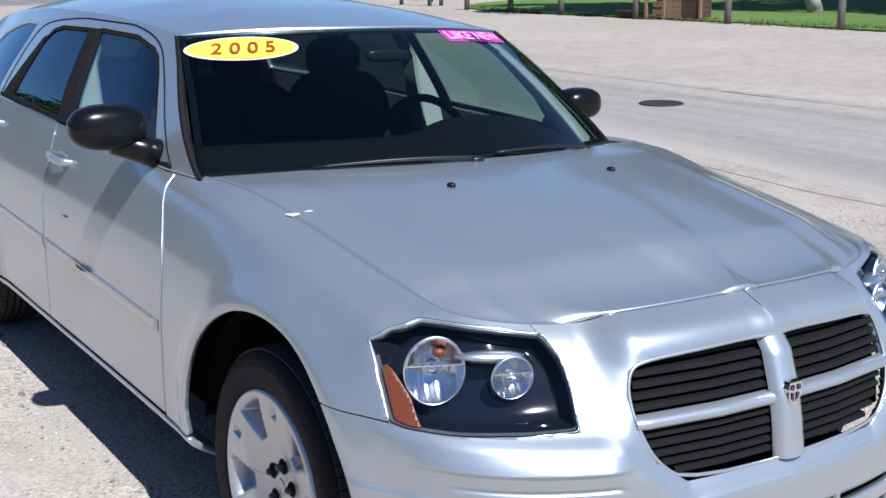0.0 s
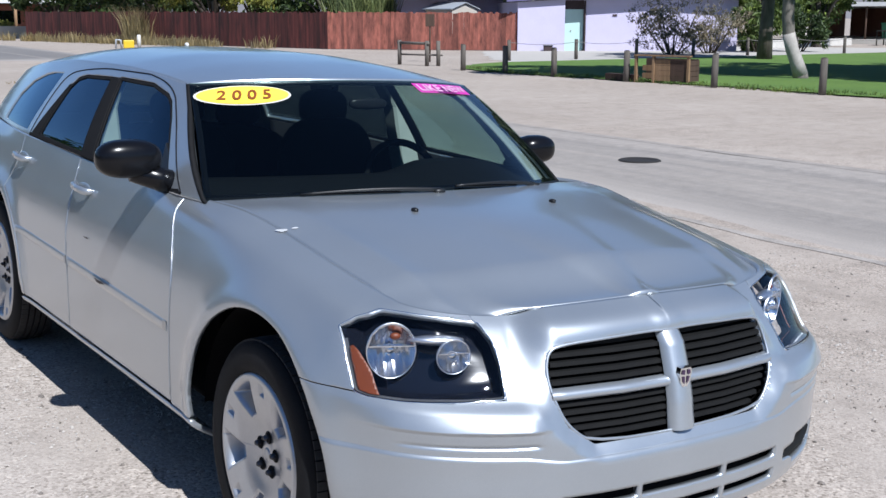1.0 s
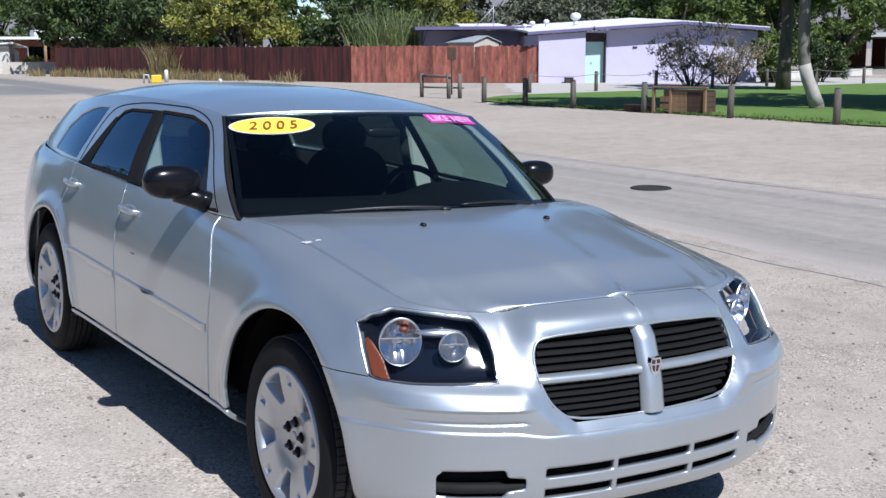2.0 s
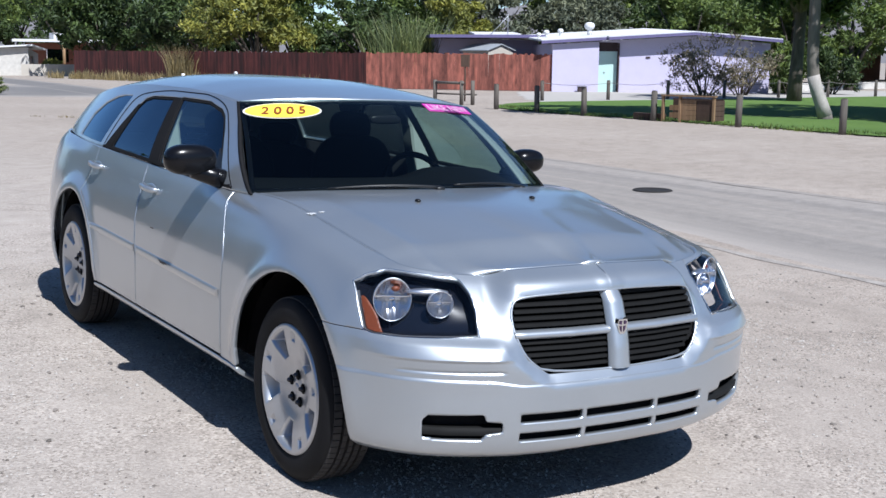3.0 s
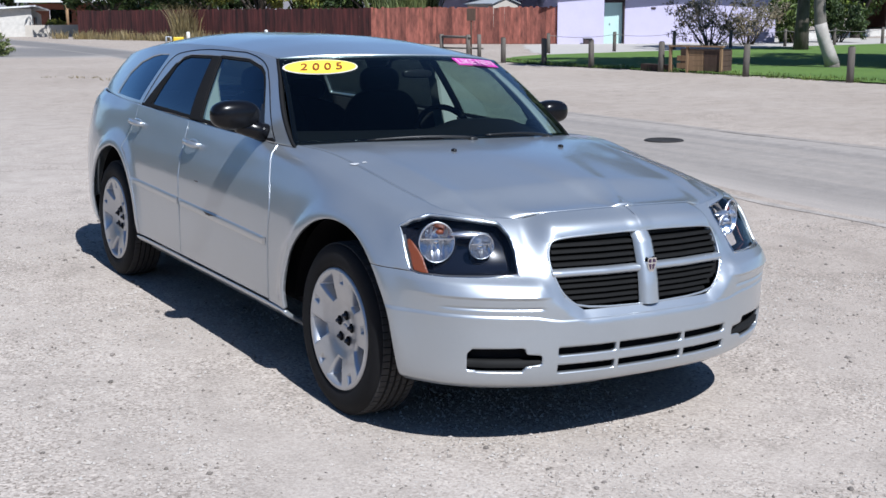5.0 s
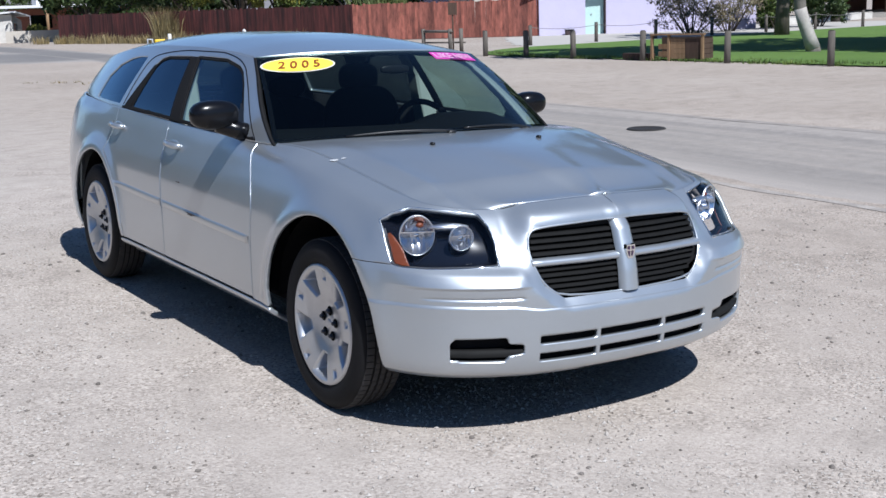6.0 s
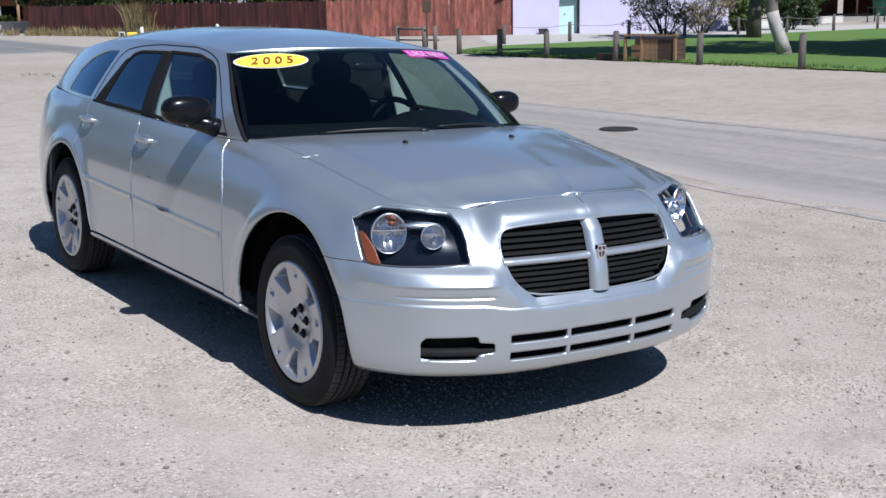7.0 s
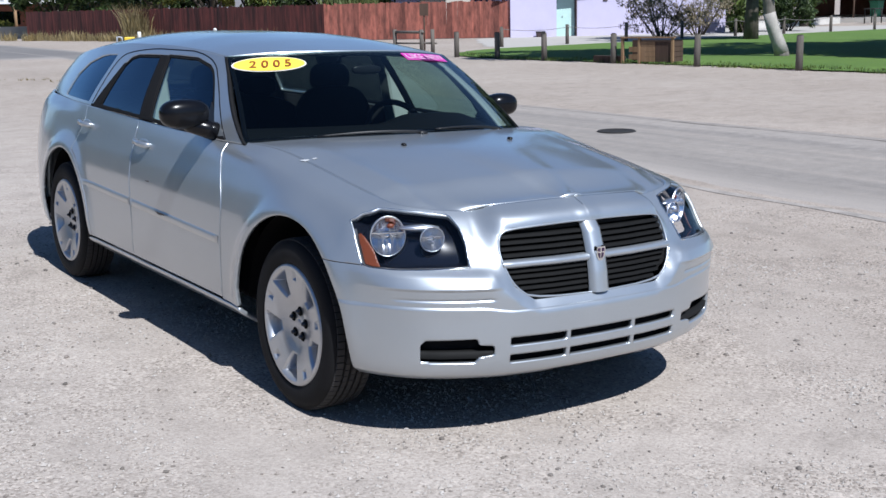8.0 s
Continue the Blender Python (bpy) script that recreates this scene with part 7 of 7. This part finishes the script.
# hills on the horizon
verts, faces = [], []
nh = 160
for k in range(nh):
    a = 2 * math.pi * k / nh
    r = 2400
    h = 60 + 150 * abs(noise.noise((math.cos(a) * 2.2, math.sin(a) * 2.2, 1.0))) + 50 * noise.noise((math.cos(a) * 7, math.sin(a) * 7, 4.0))
    verts += [(r * 0.9 * math.cos(a), r * 0.9 * math.sin(a), -5), (r * math.cos(a), r * math.sin(a), max(30, h))]
for k in range(nh):
    j = (k + 1) % nh
    faces.append((2 * k, 2 * j, 2 * j + 1, 2 * k + 1))
hills = link_mesh("hills", verts, faces, HILL, None, True)
tagged(hills, "hazy grey desert hills on the horizon", "hills", kind="structure")

# ---- small things on the car and stones on the ground ----
def sticker_number(text, u0, u1, w0, w1, mat, parent, slant=0.0, label="", shear=0.0):
    """Raised lettering on the screen, from the built-in font, bent to the glass."""
    cu = bpy.data.curves.new("lettering", "FONT")
    cu.body = text
    cu.align_x = "LEFT"
    cu.resolution_u = 4
    cu.offset = 0.020
    cu.shear = shear
    tmp = bpy.data.objects.new("lettering", cu)
    scene.collection.objects.link(tmp)
    bpy.context.view_layer.update()
    me = bpy.data.meshes.new_from_object(tmp.evaluated_get(bpy.context.evaluated_depsgraph_get()))
    bpy.data.objects.remove(tmp)
    co = np.array([v.co[:] for v in me.vertices])
    lo, hi = co.min(0), co.max(0)
    for v in me.vertices:
        fx = (v.co.x - lo[0]) / (hi[0] - lo[0])
        fy = (v.co.y - lo[1]) / (hi[1] - lo[1])
        p = screen_point(np.array(u0 + (u1 - u0) * fx + slant * fy), np.array(w0 + (w1 - w0) * fy))
        v.co = (p[0], p[1] - 0.0075 * 0.55, p[2] + 0.0075 * 0.83)
    me.materials.clear()
    me.materials.append(mat)
    ob = new("lettering", me)
    ob.parent = parent
    ob["label"] = label
    return ob


PINK_INK = simple("pale_pink_ink", (0.608, 0.350, 0.517), rough=0.5, vary=0.05, scale=20)


def stickers():
    y = new("year_sticker")
    y.parent = car
    y["label"] = "yellow oval sticker with brown year number on the windscreen"
    cu, cw, ru, rw = -0.755, 0.838, 0.228, 0.092
    on_screen("border", [(cu + ru * 1.05 * math.cos(a), cw + rw * 1.12 * math.sin(a)) for a in [2 * math.pi * k / 48 for k in range(48)]], WHITE_STICKER, y, 0.004, "thin white border")
    on_screen("oval", [(cu + ru * math.cos(a), cw + rw * math.sin(a)) for a in [2 * math.pi * k / 48 for k in range(48)]], YELLOW_STICKER, y, 0.006, "yellow oval")
    sticker_number("2 0 0 5", cu - 0.142, cu + 0.142, cw - 0.050, cw + 0.050, BROWN_INK, y, 0.0, "brown year number", 0.28)
    p = new("slogan_sticker")
    p.parent = car
    p["label"] = "pink strip sticker with lettering on the windscreen"
    u0, u1, w0, w1 = 0.32, 0.88, 0.845, 0.955
    quad = [(u0 + (u1 - u0) * k / 10, w0) for k in range(11)] + [(u1 - (u1 - u0) * k / 10, w1) for k in range(11)]
    on_screen("strip", quad, PINK_STICKER, p, 0.005, "pink strip")
    sticker_number("LIKE NEW", u0 + 0.02, u1 - 0.02, w0 + 0.016, w1 - 0.016, PINK_INK, p, 0.0, "pale lettering")


def marks():
    """Dark scrape on the rub strip, dark patch for the shade of the dent by the handle, pale spots on the wing."""
    def patch(name, yc, zc, ly, lz, mat, label, seed):
        rs = random.Random(seed)
        s = np.interp(yc, _pl[:, 1], _len)
        verts = []
        for k in range(14):
            a = 2 * math.pi * k / 14
            r = rs.uniform(0.55, 1.0)
            yy, zz = yc + ly * r * math.cos(a), zc + lz * r * math.sin(a)
            col = shell(np.array([np.interp(yy, _pl[:, 1], _len)]), np.linspace(0.2, 1.0, 200), -1.0)[0]
            x = float(np.interp(zz, col[:, 2], col[:, 0]))
            verts.append((x - 0.0035, yy, zz))
        return link_mesh(name, verts, [tuple(range(14))], mat, car, False, label)
    s = patch("scrape", 1.250, 0.628, 0.075, 0.008, SCUFF_AND_DENT, "dark scrape on the rub strip", 1)
    for vtx in s.data.vertices:
        vtx.co.x -= 0.0105
    # the dent is not shaped; a flat dark patch stands for its shade
    patch("dent_shade", 1.46, 0.765, 0.035, 0.004, SCUFF_AND_DENT, "small dent on the door, its shade drawn as a dark patch", 2)
    for dx, dy, r, sd in ((-0.015, 0.0, 0.016, 3), (0.025, 0.01, 0.009, 4)):
        rs = random.Random(sd)
        vs = []
        for k in range(10):
            a = 2 * math.pi * k / 10
            q = rs.uniform(0.5, 1.0)
            u = -0.985 + (dx + r * 1.6 * q * math.cos(a)) / 0.72
            w = 0.640 + (dy + r * q * math.sin(a)) / 1.2
            b = bonnet_point(np.array(u), np.array(w))
            vs.append((b[0], b[1], b[2] + 0.002))
        link_mesh("pale_spot", vs, [tuple(range(10))], PALE_SCUFF, car, False, "pale worn spot in the paint")


stickers()
marks()


STONE = np.array([(1, 0, 0), (-1, 0, 0), (0, 1, 0), (0, -1, 0), (0, 0, 1), (0, 0, -0.5)], float)
STONE_TRI = np.array([(0, 2, 4), (2, 1, 4), (1, 3, 4), (3, 0, 4), (2, 0, 5), (1, 2, 5), (3, 1, 5), (0, 3, 5)])


def stones():
    """Loose stones of the gravel, lying in drifts between bare dirt."""
    rs = np.random.RandomState(3)
    n = 330000
    X, Y = rs.uniform(-5.3, 5.2, n), -3.7 + 9.5 * rs.uniform(0, 1, n) ** 1.7
    drift = np.array([noise.noise((x * 0.9, y * 0.9, 2.0)) + 0.6 * noise.noise((x * 2.7, y * 2.7, 5.0)) for x, y in zip(X, Y)])
    fade = smoothstep(-3.7, -2.7, Y) * smoothstep(5.3, 4.3, np.abs(X)) * smoothstep(5.8, 4.4, Y)
    keep = rs.uniform(0, 1, n) < np.clip(0.34 + 0.95 * drift, 0.08, 0.85) * fade
    X, Y, drift = X[keep], Y[keep], drift[keep]
    n = len(X)
    size = np.clip(rs.lognormal(-5.38, 0.38, n), 0.0022, 0.013)
    sc = STONE[None] * (size[:, None] * rs.uniform(0.65, 1.35, (n, 3)))[:, None, :] * (1 + rs.uniform(-0.25, 0.25, (n, 6, 1)))
    a = rs.uniform(0, 6.283, n)
    c, s = np.cos(a)[:, None], np.sin(a)[:, None]
    Z = np.array([ground_height(x, y) for x, y in zip(X, Y)])
    V = np.stack([X[:, None] + sc[..., 0] * c - sc[..., 1] * s, Y[:, None] + sc[..., 0] * s + sc[..., 1] * c, (Z + size * 0.22)[:, None] + sc[..., 2] * 0.7], -1)
    T = STONE_TRI[None] + 6 * np.arange(n)[:, None, None]
    return V.reshape(-1, 3).tolist(), T.reshape(-1, 3).tolist()


def pebbles():
    """Scattered darker pebbles, one to three centimetres across."""
    rs = random.Random(12)
    verts, faces = [], []
    ring = 7
    for k in range(1500):
        x, y = rs.uniform(-5.5, 5.0), -3.6 + 10.5 * rs.random() ** 1.3
        r = rs.choice((0.004, 0.004, 0.005, 0.005, 0.006, 0.007, 0.009, 0.013))
        ax, ay, az = r * rs.uniform(0.9, 1.5), r * rs.uniform(0.8, 1.1), r * rs.uniform(0.5, 0.8)
        t = rs.uniform(0, 6.283)
        z0 = ground_height(x, y) + az * 0.35
        i = len(verts)
        for lev, zz in ((0.75, -0.6), (1.0, 0.0), (0.62, 0.7)):
            for j in range(ring):
                b = 2 * math.pi * j / ring + lev
                q = lev * rs.uniform(0.85, 1.12)
                u, v = ax * q * math.cos(b), ay * q * math.sin(b)
                verts.append((x + u * math.cos(t) - v * math.sin(t), y + u * math.sin(t) + v * math.cos(t), z0 + az * zz))
        verts.append((x, y, z0 + az))
        for lv in (0, 1):
            for j in range(ring):
                j2 = (j + 1) % ring
                faces.append((i + lv * ring + j, i + lv * ring + j2, i + (lv + 1) * ring + j2, i + (lv + 1) * ring + j))
        for j in range(ring):
            faces.append((i + 2 * ring + j, i + 2 * ring + (j + 1) % ring, i + 3 * ring))
    return verts, faces


def stone_material():
    m, nt, b = material("loose_stone")
    geo = nt.nodes.new("ShaderNodeNewGeometry")
    r = ramp_node(nt, geo.outputs["Random Per Island"], [(0.0, (0.122, 0.106, 0.091)), (0.14, (0.274, 0.239, 0.209)), (0.5, (0.365, 0.331, 0.296)), (1.0, (0.395, 0.365, 0.335))])
    nt.links.new(r.outputs["Color"], b.inputs["Base Color"])
    b.inputs["Roughness"].default_value = 0.95
    return m


sv, sf = stones()
tagged(link_mesh("loose_gravel", sv, sf, stone_material(), None, False), "loose pale and dark gravel stones", "gravel", kind="stuff")

pv, pf = pebbles()
PEBBLE = simple("pebble", (0.152, 0.133, 0.118), rough=0.95, vary=0.55, scale=3.0, bumps=0.3, bscale=120)
tagged(link_mesh("scattered_pebbles", pv, pf, PEBBLE, None, False), "scattered dark grey and brown pebbles on the dirt", "pebbles", kind="stuff")
